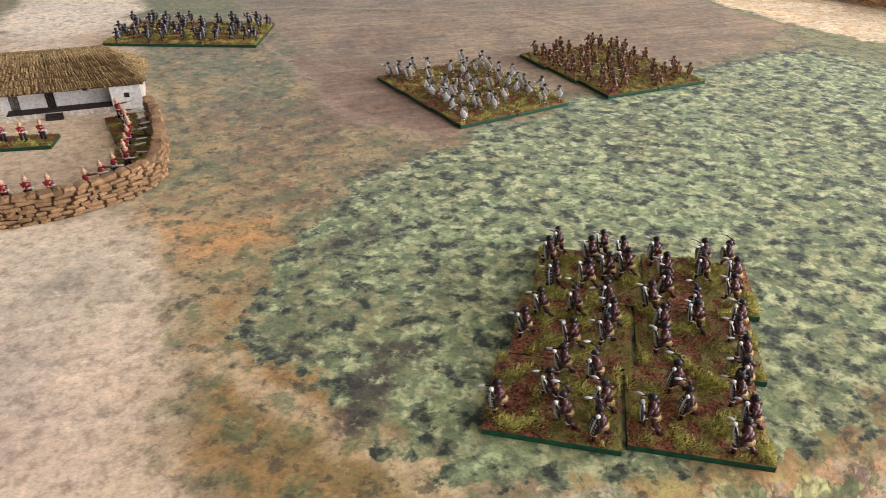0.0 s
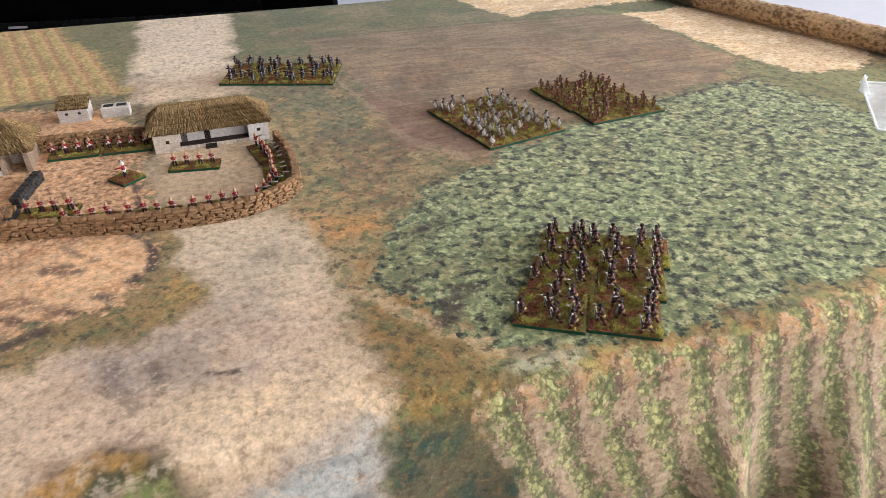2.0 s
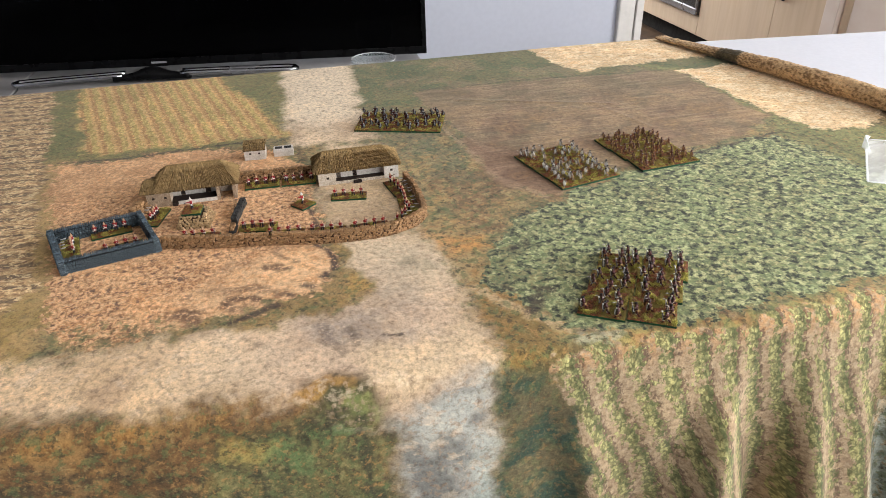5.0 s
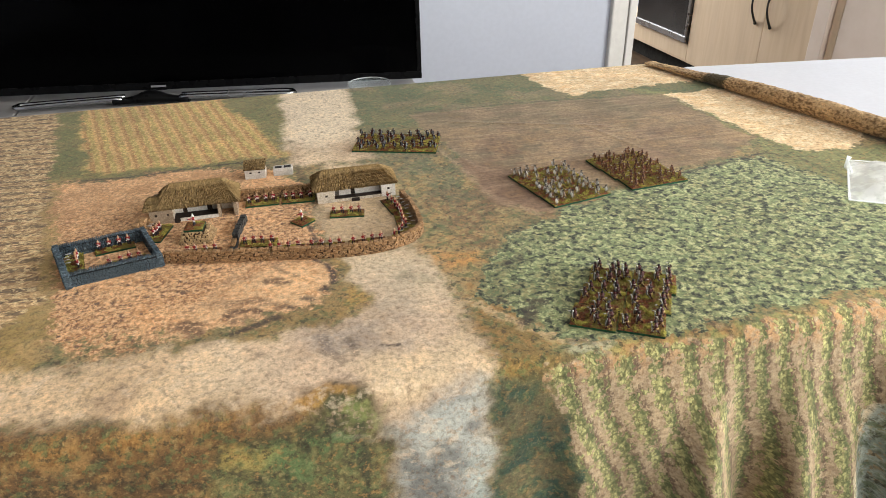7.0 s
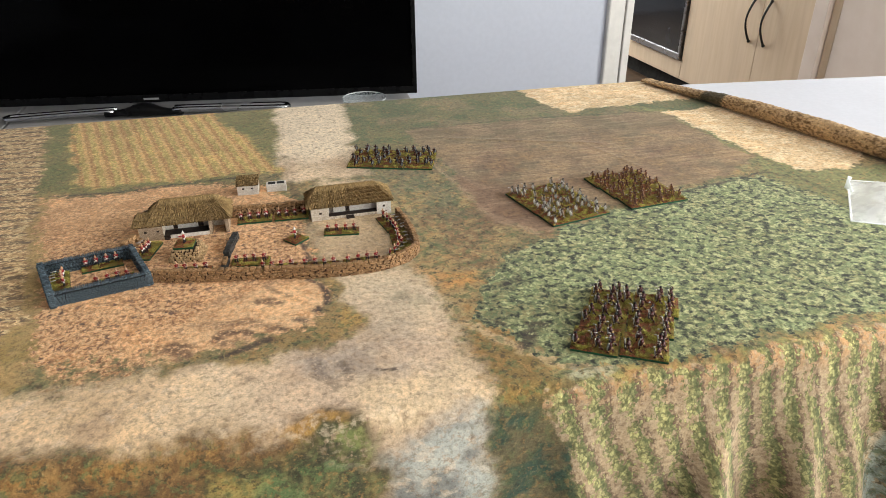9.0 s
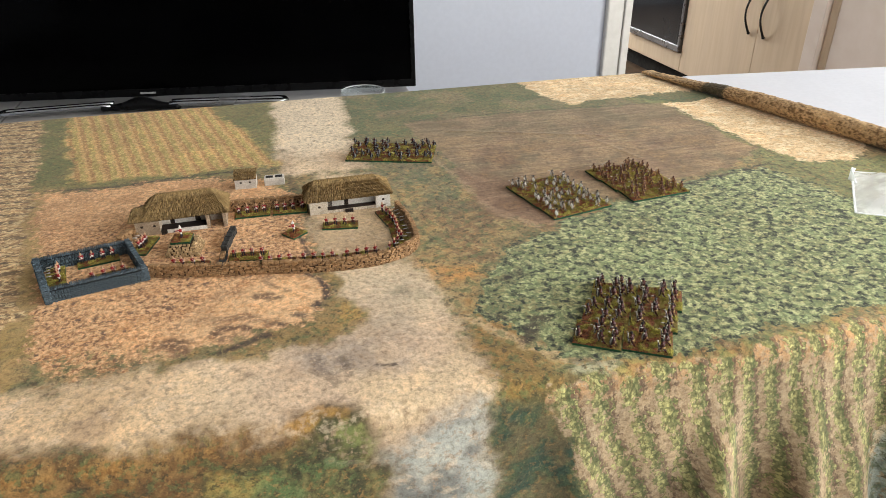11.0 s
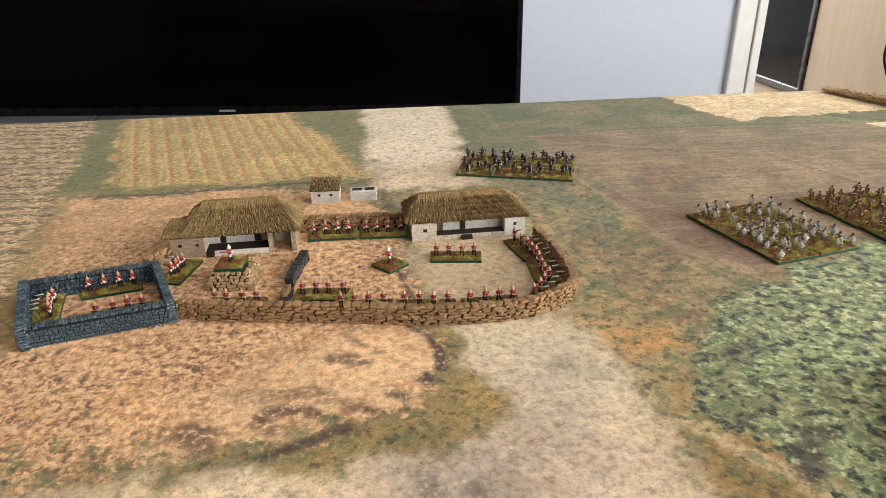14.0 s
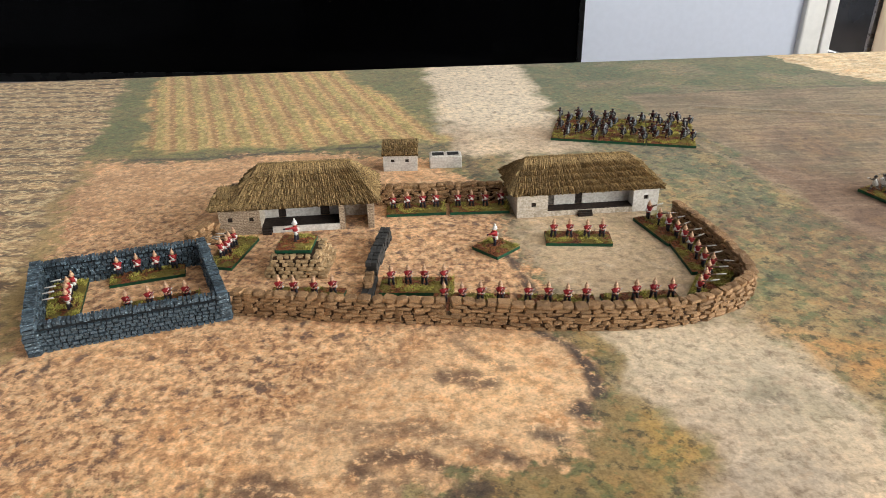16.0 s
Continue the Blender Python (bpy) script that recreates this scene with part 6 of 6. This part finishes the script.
# ---- painted figures on their bases ----
def warrior_mesh(seed, shield, size=1.0):
    """A small cast warrior running with an oval shield and a short spear, facing +x."""
    r = random.Random(seed)
    g = Geo()
    st = r.uniform(0.8, 1.4)
    lead = 1 if seed % 2 else -1
    for sy, sx in ((-1, lead), (1, -lead)):
        knee = (0.0008 + 0.0012 * sx * st, sy * 0.0010, 0.0031 + (0.0004 if sx > 0 else 0))
        foot = (0.0019 * sx * st - (0.0 if sx > 0 else 0.0006), sy * 0.0011, 0.0005 + (0.0 if sx > 0 else 0.0003))
        g.tube((0, sy * 0.0007, 0.0058), knee, 0.00095, 0.0007, 6, 0)
        g.tube(knee, foot, 0.00072, 0.00045, 6, 0)
        g.ball((knee[0], knee[1], knee[2] - 0.0006), (0.00085, 0.00085, 0.0004), 3 if seed % 3 else 1, 6, 4)
        g.ball((foot[0] + 0.0005, foot[1], foot[2] - 0.0001), (0.001, 0.0005, 0.0004), 0, 6, 4)
    # hide kilt with hanging tails
    g.tube((-0.0001, 0, 0.0064), (-0.0002, 0, 0.0051), 0.0012, 0.0015, 8, 1)
    g.ball((-0.0012, 0, 0.0053), (0.0005, 0.0009, 0.0011), 1, 6, 4)
    lean = r.uniform(0.0003, 0.0013)
    g.tube((0, 0, 0.0062), (0.0002 + lean * 0.6, 0, 0.0086), 0.0012, 0.0014, 8, 0)
    g.ball((0.0002 + lean * 0.7, 0, 0.0091), (0.0012, 0.0019, 0.0014), 0, 8, 6)
    g.tube((0.0003 + lean * 0.8, 0, 0.0100), (0.0004 + lean, 0, 0.0110), 0.0006, 0.0006, 6, 0)
    head = 0.0006 + lean
    g.ball((head, 0, 0.0119), (0.0010, 0.00095, 0.0012), 0, 8, 6)
    g.ball((head - 0.0002, 0, 0.0123), (0.0011, 0.00112, 0.0011), 5, 8, 5)
    g.tube((head, 0, 0.01205), (head, 0, 0.01235), 0.00112, 0.00112, 8, 3 if seed % 4 == 1 else 5, caps=False)
    # spear arm, held level or raised
    up = seed % 5 == 2
    elbow = (-0.0004, -0.0031, 0.0098) if up else (-0.0005, -0.0029, 0.0080)
    hand = (0.0008, -0.0029, 0.0122) if up else (0.0018, -0.0027, r.uniform(0.0076, 0.0092))
    shoulder = (0.0002 + lean * 0.7, -0.0018, 0.0096)
    g.tube(shoulder, elbow, 0.0006, 0.0005, 6, 0)
    g.tube(elbow, hand, 0.0005, 0.0004, 6, 0)
    g.ball(hand, (0.0005, 0.0005, 0.0005), 0, 6, 4)
    tilt = r.uniform(-0.0006, 0.0016)
    tip = (hand[0] + 0.0021, hand[1] + 0.0002, hand[2] + tilt)
    g.tube((hand[0] - 0.0014, hand[1], hand[2] - tilt * 0.5), tip, 0.0002, 0.0002, 5, 5)
    g.ball((tip[0] + 0.0007, tip[1], tip[2] + tilt * 0.2), (0.0012, 0.0005, 0.0004), 4, 6, 4)
    # shield arm, shield with its stick and knob
    g.tube((0.0002 + lean * 0.7, 0.0018, 0.0096), (0.0012, 0.0027, 0.0080), 0.0006, 0.0005, 6, 0)
    g.tube((0.0012, 0.0027, 0.0080), (0.0024, 0.0020, 0.0078), 0.0005, 0.0004, 6, 0)
    m = pose(0.0027, 0.0017, 0.0074, r.uniform(-10, 10), r.uniform(-4, 14), r.uniform(0, 40))
    m = m @ Matrix.Scale(size, 4)
    g.ball((0, 0, 0), (0.0004, 0.0021, 0.0037), 2, 12, 6, m=m)
    g.ball((0, 0, 0), (0.0007, 0.0005, 0.0036), 3, 6, 6, m=m)
    for dz in (-0.0017, -0.0006, 0.0006, 0.0017):
        for dy in (-0.0009, 0.0009):
            g.ball((0.00025, dy, dz), (0.0002, 0.0004, 0.00022), 3, 6, 4, m=m)
    g.ball((0, 0, 0.0041), (0.0006, 0.0006, 0.0007), 3, 6, 4, m=m)
    return g.mesh("figure", [P["skin_dark"], P["hide_tan"], P[shield], P["white"], P["brass"], P["hair"]], True)


def pale_warrior(seed, shield):
    me = warrior_mesh(seed, shield, 0.86 if shield in ("grey_shield", "brown_shield") else 1.0)
    me.materials[3] = {"brown_shield": P["hide_tan"], "slate_shield": P["slate_stripe"]}.get(shield, P["white"])
    if shield == "grey_shield":
        me.materials[0] = P["skin_pale"]
    if shield == "brown_shield":
        me.materials[0] = P["skin_red"]
        me.materials[5] = P["skin_red"]
    return me


def soldier_mesh(seed, aim, officer=False):
    """A small cast soldier in a red tunic and sun helmet, facing +x."""
    r = random.Random(seed)
    g = Geo()
    for sy in (-1, 1):
        g.tube((0, sy * 0.0008, 0.0056), (0.0005 * sy, sy * 0.0013, 0.0006), 0.0009, 0.0006, 6, 0)
        g.ball((0.0003 * sy + 0.0005, sy * 0.001, 0.0005), (0.0012, 0.0007, 0.0005), 0, 6, 4)
    g.ball((0, 0, 0.0062), (0.0015, 0.0017, 0.0012), 1, 8, 4)
    g.ball((0.0001, 0, 0.0082), (0.0015, 0.002, 0.0023), 1, 8, 6)
    g.tube((0, 0, 0.0065), (0, 0, 0.007), 0.00168, 0.00165, 8, 2, caps=False)
    g.ball((-0.0014, 0, 0.0078), (0.0006, 0.0009, 0.0009), 2, 6, 4)
    g.tube((0.0013, 0.0012, 0.0098), (0.0014, -0.0011, 0.0068), 0.00013, 0.00013, 5, 2)
    g.tube((-0.0011, 0.0014, 0.0098), (-0.0012, -0.0012, 0.0068), 0.00018, 0.00018, 5, 2)
    g.ball((-0.0003, 0.0019, 0.0058), (0.0009, 0.0006, 0.001), 2, 6, 4)
    g.ball((0.0002, 0, 0.011), (0.0009, 0.0009, 0.0011), 3, 8, 5)
    g.ball((0.0001, 0, 0.0120), (0.0012, 0.00112, 0.0017), 4, 8, 6)
    g.ball((0.0002, 0, 0.0115), (0.0016, 0.00122, 0.00035), 4, 8, 4)
    g.tube((0.0001, 0, 0.0132), (0.0001, 0, 0.0149), 0.0007, 0.00025, 6, 4)
    if officer:
        g.tube((0, 0.0019, 0.0097), (0.0044, 0.003, 0.0098), 0.0007, 0.0005, 6, 1)
        g.ball((0.0049, 0.0031, 0.0098), (0.0007, 0.0005, 0.0005), 0, 6, 4)
        g.tube((0, -0.0019, 0.0096), (0.0012, -0.0024, 0.0072), 0.0007, 0.0005, 6, 1)
    elif aim:
        g.tube((0, 0.0019, 0.0097), (0.0024, 0.0006, 0.0096), 0.0007, 0.0005, 6, 1)
        g.tube((0, -0.0019, 0.0097), (0.0014, -0.0013, 0.0094), 0.0007, 0.0005, 6, 1)
        for grip in ((0.0026, 0.0005, 0.0096), (0.0016, -0.0012, 0.0094)):
            g.ball(grip, (0.0006, 0.0005, 0.0005), 3, 6, 4)
        g.tube((0.0006, -0.0006, 0.0098), (0.0056, 0.0002, 0.0099), 0.0006, 0.0005, 6, 5)
        g.tube((0.0056, 0.0002, 0.0099), (0.0108, 0.0008, 0.0101), 0.0006, 0.0004, 5, 6)
    else:
        g.tube((0, 0.0019, 0.0096), (0.0014, 0.0013, 0.0076), 0.0007, 0.0005, 6, 1)
        g.tube((0, -0.0019, 0.0096), (0.0013, -0.0006, 0.007), 0.0007, 0.0005, 6, 1)
        for grip in ((0.0017, 0.0012, 0.0076), (0.0016, -0.0007, 0.007)):
            g.ball(grip, (0.0006, 0.0006, 0.0005), 3, 6, 4)
        g.tube((0.0014, -0.0014, 0.0055), (0.0016, 0.0016, 0.0088), 0.0004, 0.0003, 6, 5)
        g.tube((0.0016, 0.0016, 0.0088), (0.0017, 0.0028, 0.0104), 0.00024, 0.0002, 5, 6)
    return g.mesh("figure", [P["navy"], P["red"], P["white"], P["flesh"], P["white"] if officer else P["helmet"], P["wood"], P["brass"]], True)


PLATE = 0.0022


def ground_mesh(w, d, seed):
    """The textured top of a base."""
    nx, ny = int(w / 0.0012), int(d / 0.0012)
    g = Geo()
    vs, fs = [], []
    for j in range(ny + 1):
        for i in range(nx + 1):
            x, y = (i / nx - 0.5) * w, (j / ny - 0.5) * d
            rim = min(1.0, min(i, nx - i, j, ny - j) / 2)
            z = PLATE + rim * (0.0006 + 0.0007 * noise.noise(Vector((x * 260, y * 260, seed))) + 0.0004 * noise.noise(Vector((x * 900, y * 900, seed))))
            vs.append((x, y, max(z, PLATE - 0.0002)))
    for j in range(ny):
        for i in range(nx):
            o = j * (nx + 1) + i
            fs.append((o, o + 1, o + nx + 2, o + nx + 1))
    g.add(vs, fs)
    # loose grit
    r = random.Random(seed + 900)
    for k in range(int(w * d / 1e-6 * 0.7)):
        x, y, q = r.uniform(-0.48, 0.48) * w, r.uniform(-0.48, 0.48) * d, r.uniform(0.0002, 0.00042)
        z, a = PLATE + 0.0006 + 0.0007 * noise.noise(Vector((x * 260, y * 260, seed))), r.uniform(0, 6.28)
        g.add([(x + q * math.cos(a + t), y + q * math.sin(a + t), z) for t in (0, 2.1, 4.2)] + [(x, y, z + q * 1.3)], [(0, 1, 3), (1, 2, 3), (2, 0, 3)])
    return g.mesh("flock", [M["flock"]])


def grass_mesh(w, d, seed, cover, mats, tall=1.0):
    """Static grass in clumps: thin blades."""
    r = random.Random(seed)
    g = Geo()
    n = int(w * d / 1e-6 * cover)
    for k in range(n):
        x, y = r.uniform(-0.49, 0.49) * w, r.uniform(-0.49, 0.49) * d
        c = noise.noise(Vector((x * 120, y * 120, seed * 7.7)))
        if c < 0.05 + r.uniform(-0.12, 0.12):
            continue
        a, h = r.uniform(0, 6.28), r.uniform(0.0008, 0.0017) * (0.8 + max(c, 0)) * tall
        lx, ly = math.cos(a) * h * r.uniform(0.7, 1.6), math.sin(a) * h * r.uniform(0.7, 1.6)
        px, py = -math.sin(a) * 0.0001, math.cos(a) * 0.0001
        z = PLATE + 0.0002
        g.add([(x - px, y - py, z), (x + px, y + py, z), (x + lx * 0.5 + px, y + ly * 0.5 + py, z + h * 0.6), (x + lx, y + ly, z + h)], [(0, 1, 2), (0, 2, 3)], 0 if c > 0.16 + r.uniform(-0.1, 0.1) else 1)
    return g.mesh("grass", mats)


def plate_mesh(w, d):
    g = Geo()
    g.bevel_box((-w / 2, -d / 2, 0), (w / 2, d / 2, PLATE), 0.0003)
    return g.mesh("base_plate", [M["base_edge"]])


def figure_base(name, m, plate, ground, grass, figs, label, category, group, tall=0.9):
    """A base with its glued figures: figs are (mesh, x, y, facing degrees, scale)."""
    b = thing(name, m, label, category, group)
    part("base_plate", plate, None, b, "dark green painted edge")
    part("flock", ground, None, b, "brown gritty flock")
    part("grass", grass, None, b, "yellow-green static grass", kind="stuff")
    for me, x, y, a, s in figs:
        f = part("figure", me, None, b)
        f.matrix_world = m @ pose(x, y, PLATE + 0.0002, 0, 0, a) @ Matrix.Diagonal((s * 1.08, s * 1.08, s * tall, 1))
    return b


BW, BD = 0.0402, 0.0352
w_plate = plate_mesh(BW, BD)
w_ground = [ground_mesh(BW, BD, k) for k in range(3)]
w_grass = [grass_mesh(BW, BD, k, 6.5, [M["grass"], M["grass_dark"]], 0.85) for k in range(4)]


def warband(origin, row_deg, cols, rows, facing, shield, label, group, n_fig, seed, lag=0.0, fan=0.0):
    """Bases edge to edge from the front left corner: columns along row_deg, ranks behind."""
    r = random.Random(seed)
    kinds = [pale_warrior(seed * 10 + k, shield) for k in range(7)]
    a = radians(row_deg)
    ex, ey = Vector((math.cos(a), math.sin(a), 0)), Vector((-math.sin(a + fan), math.cos(a + fan), 0))
    for c in range(cols):
        for k in range(rows):
            p = Vector((*origin, 0)) + ex * (c + 0.5) * (BW + 0.0006) + ey * ((k + 0.5) * (BD + 0.0004) + lag * c)
            m = Matrix.Translation(p) @ Matrix.Rotation(a + math.radians(r.uniform(-1, 1)), 4, "Z")
            figs, spots, tries = [], [], 0
            while len(spots) < n_fig and tries < 900:
                tries += 1
                q = (r.uniform(-0.44, 0.44) * BW, r.uniform(-0.42, 0.42) * BD)
                if all(math.hypot(q[0] - o[0], q[1] - o[1]) > 0.0078 - tries * 3e-6 for o in spots):
                    spots.append(q)
            for x, y in spots:
                figs.append((r.choice(kinds), x, y, facing - row_deg + r.uniform(-24, 24), r.uniform(0.95, 1.07)))
            figure_base("warrior_base", m, w_plate, r.choice(w_ground), r.choice(w_grass), figs, label, "miniature base", group, 0.83)


# the nearest warband: two columns of three bases, a finger's gap between them; feet in base widths and depths
LEFT_COLUMN = ((0.1380, -0.4695), (0.1728, -0.4892), -30.0, (
        ((-.40, -.28), (.10, -.32), (.36, -.40), (-.02, -.02), (.40, -.12), (.06, .30), (.32, .26)),
        ((-.40, -.22), (.02, -.32), (.30, -.18), (-.28, .12), (.36, .08), (.02, .22), (.30, .40)),
        ((-.30, -.36), (.02, -.28), (.22, -.08), (-.38, .12), (.40, .02), (.04, .20), (.36, .30), (-.30, .38), (.16, .42))))
RIGHT_COLUMN = ((0.1755, -0.4878), (0.2100, -0.5072), -29.5, (
        ((-.34, -.30), (.30, -.42), (-.06, -.10), (.40, -.14), (-.12, .20), (.34, .14), (.42, .36)),
        ((-.30, -.30), (.36, -.30), (-.28, .02), (.34, -.04), (.02, .14), (.40, .22), (-.36, .36), (.04, .40)),
        ((-.32, -.38), (.30, -.30), (-.30, -.06), (.06, .04), (.36, .02), (-.38, .26), (.10, .34), (.34, .38))))


CD = 0.0350
c_plate = plate_mesh(BW, CD)
c_ground = [ground_mesh(BW, CD, 50 + k) for k in range(3)]
c_grass = [grass_mesh(BW, CD, 60 + k, 9.0, [M["grass"], M["grass_dark"]]) for k in range(6)]


def warband_columns():
    r = random.Random(11)
    kinds = [pale_warrior(10 + k, "black_shield") for k in range(10)]
    for c, (front_left, front_right, deg, bases) in enumerate((LEFT_COLUMN, RIGHT_COLUMN)):
        a = radians(deg)
        back = radians(53.6)
        mid = (Vector((*front_left, 0)) + Vector((*front_right, 0))) / 2
        for k, feet in enumerate(bases):
            p = mid + Vector((math.cos(back), math.sin(back), 0)) * (k + 0.5) * (CD + 0.0006)
            m = Matrix.Translation(p) @ Matrix.Rotation(a + radians(r.uniform(-0.8, 0.8)), 4, "Z")
            figs = [(r.choice(kinds), x * BW * 0.96, y * CD, 152 - deg + r.uniform(-22, 22), r.uniform(1.04, 1.14)) for x, y in feet]
            figure_base("warrior_base", m, c_plate, c_ground[k], c_grass[c * 3 + k], figs, "green-edged base of dark warriors with black white-striped shields", "miniature base", "black shield warband")


warband_columns()
warband((-0.001, 0.0005), -18.5, 3, 2, 250, "slate_shield", "green-edged base of warriors with dark slate shields", "slate shield warband", 7, 2)
warband((0.2135, -0.2465), 12.5, 2, 3, 190, "grey_shield", "green-edged base of warriors with pale grey shields", "grey shield warband", 8, 3, fan=radians(2))
warband((0.324, -0.2255), 6.0, 2, 3, 190, "brown_shield", "green-edged base of warriors with red-brown shields", "brown shield warband", 8, 4, fan=radians(5))

# ---- red-coated defenders ----
SW, SD = 0.0402, 0.0175
s_plate, s_ground = plate_mesh(SW, SD), [ground_mesh(SW, SD, 20 + k) for k in range(2)]
s_grass = [grass_mesh(SW, SD, 30 + k, 8.0, [M["grass"], M["grass_dark"]], 0.7) for k in range(4)]
ready = [soldier_mesh(50 + k, False) for k in range(2)]
aiming = [soldier_mesh(60 + k, True) for k in range(2)]
r6 = random.Random(66)


def section(x, y, deg, facing, kinds, label="green-edged base of four red-coated soldiers", ys=0.0, xs=(-0.0145, -0.005, 0.0047, 0.0143)):
    figs = [(r6.choice(kinds), u + r6.uniform(-1, 1) * 0.0008, ys + r6.uniform(-1, 1) * 0.001, facing - deg + r6.uniform(-16, 16), r6.uniform(0.9, 0.97)) for u in xs]
    figure_base("soldier_base", pose(x, y, 0, 0, 0, deg), s_plate, r6.choice(s_ground), r6.choice(s_grass), figs, label, "miniature base", "red-coated sections")


section(-0.2815, -0.2145, 14, 100, aiming)
section(-0.2640, -0.2515, 14, -80, ready)
section(-0.3165, -0.2405, 104, 190, aiming, "green-edged base of soldiers crowded at the kraal's end wall", -0.0035, (-0.0115, -0.0045, 0.002, 0.0085))
section(-0.1885, -0.2505, -8, -95, ready)
section(-0.1290, -0.2455, -7, -85, ready)
section(-0.1015, -0.2665, -6, -90, ready)
section(-0.0580, -0.2725, -6, -90, ready)
section(-0.0135, -0.2745, 0, -90, ready)
over_wall = "green-edged base of soldiers levelling rifles over the sandbags"
section(0.0280, -0.1910, 102, 8, aiming, over_wall, 0.0004)
section(0.0332, -0.2285, 88, 4, aiming, over_wall, 0.001)
section(0.0275, -0.2635, 56, -12, aiming, over_wall, 0.003)
section(-0.0275, -0.1975, -8, -90, ready)
section(-0.1250, -0.1405, -1, 90, ready)
section(-0.0820, -0.1425, -3, 90, ready)
section(-0.2385, -0.1925, 76, 160, aiming, "green-edged base of soldiers crowded beside the kraal", 0.001, (-0.009, -0.0035, 0.002, 0.0075))

o_plate, o_ground = plate_mesh(0.0205, 0.0205), ground_mesh(0.0205, 0.0205, 41)
o_grass = grass_mesh(0.0205, 0.0205, 42, 8.0, [M["grass"], M["grass_dark"]], 0.7)
chief = soldier_mesh(70, False, True)
for x, y, z, deg, face in ((-0.0795, -0.204, 0, 40, 190), (-0.1965, -0.2105, 0.0126, -6, 180)):
    figure_base("officer_base", pose(x, y, z, 0, 0, deg), o_plate, o_ground, o_grass, [(chief, 0, 0.001, face - deg, 1.08)],
                "small base with one white-helmeted officer" + (" on the redoubt" if z else ""), "miniature base", "officers")
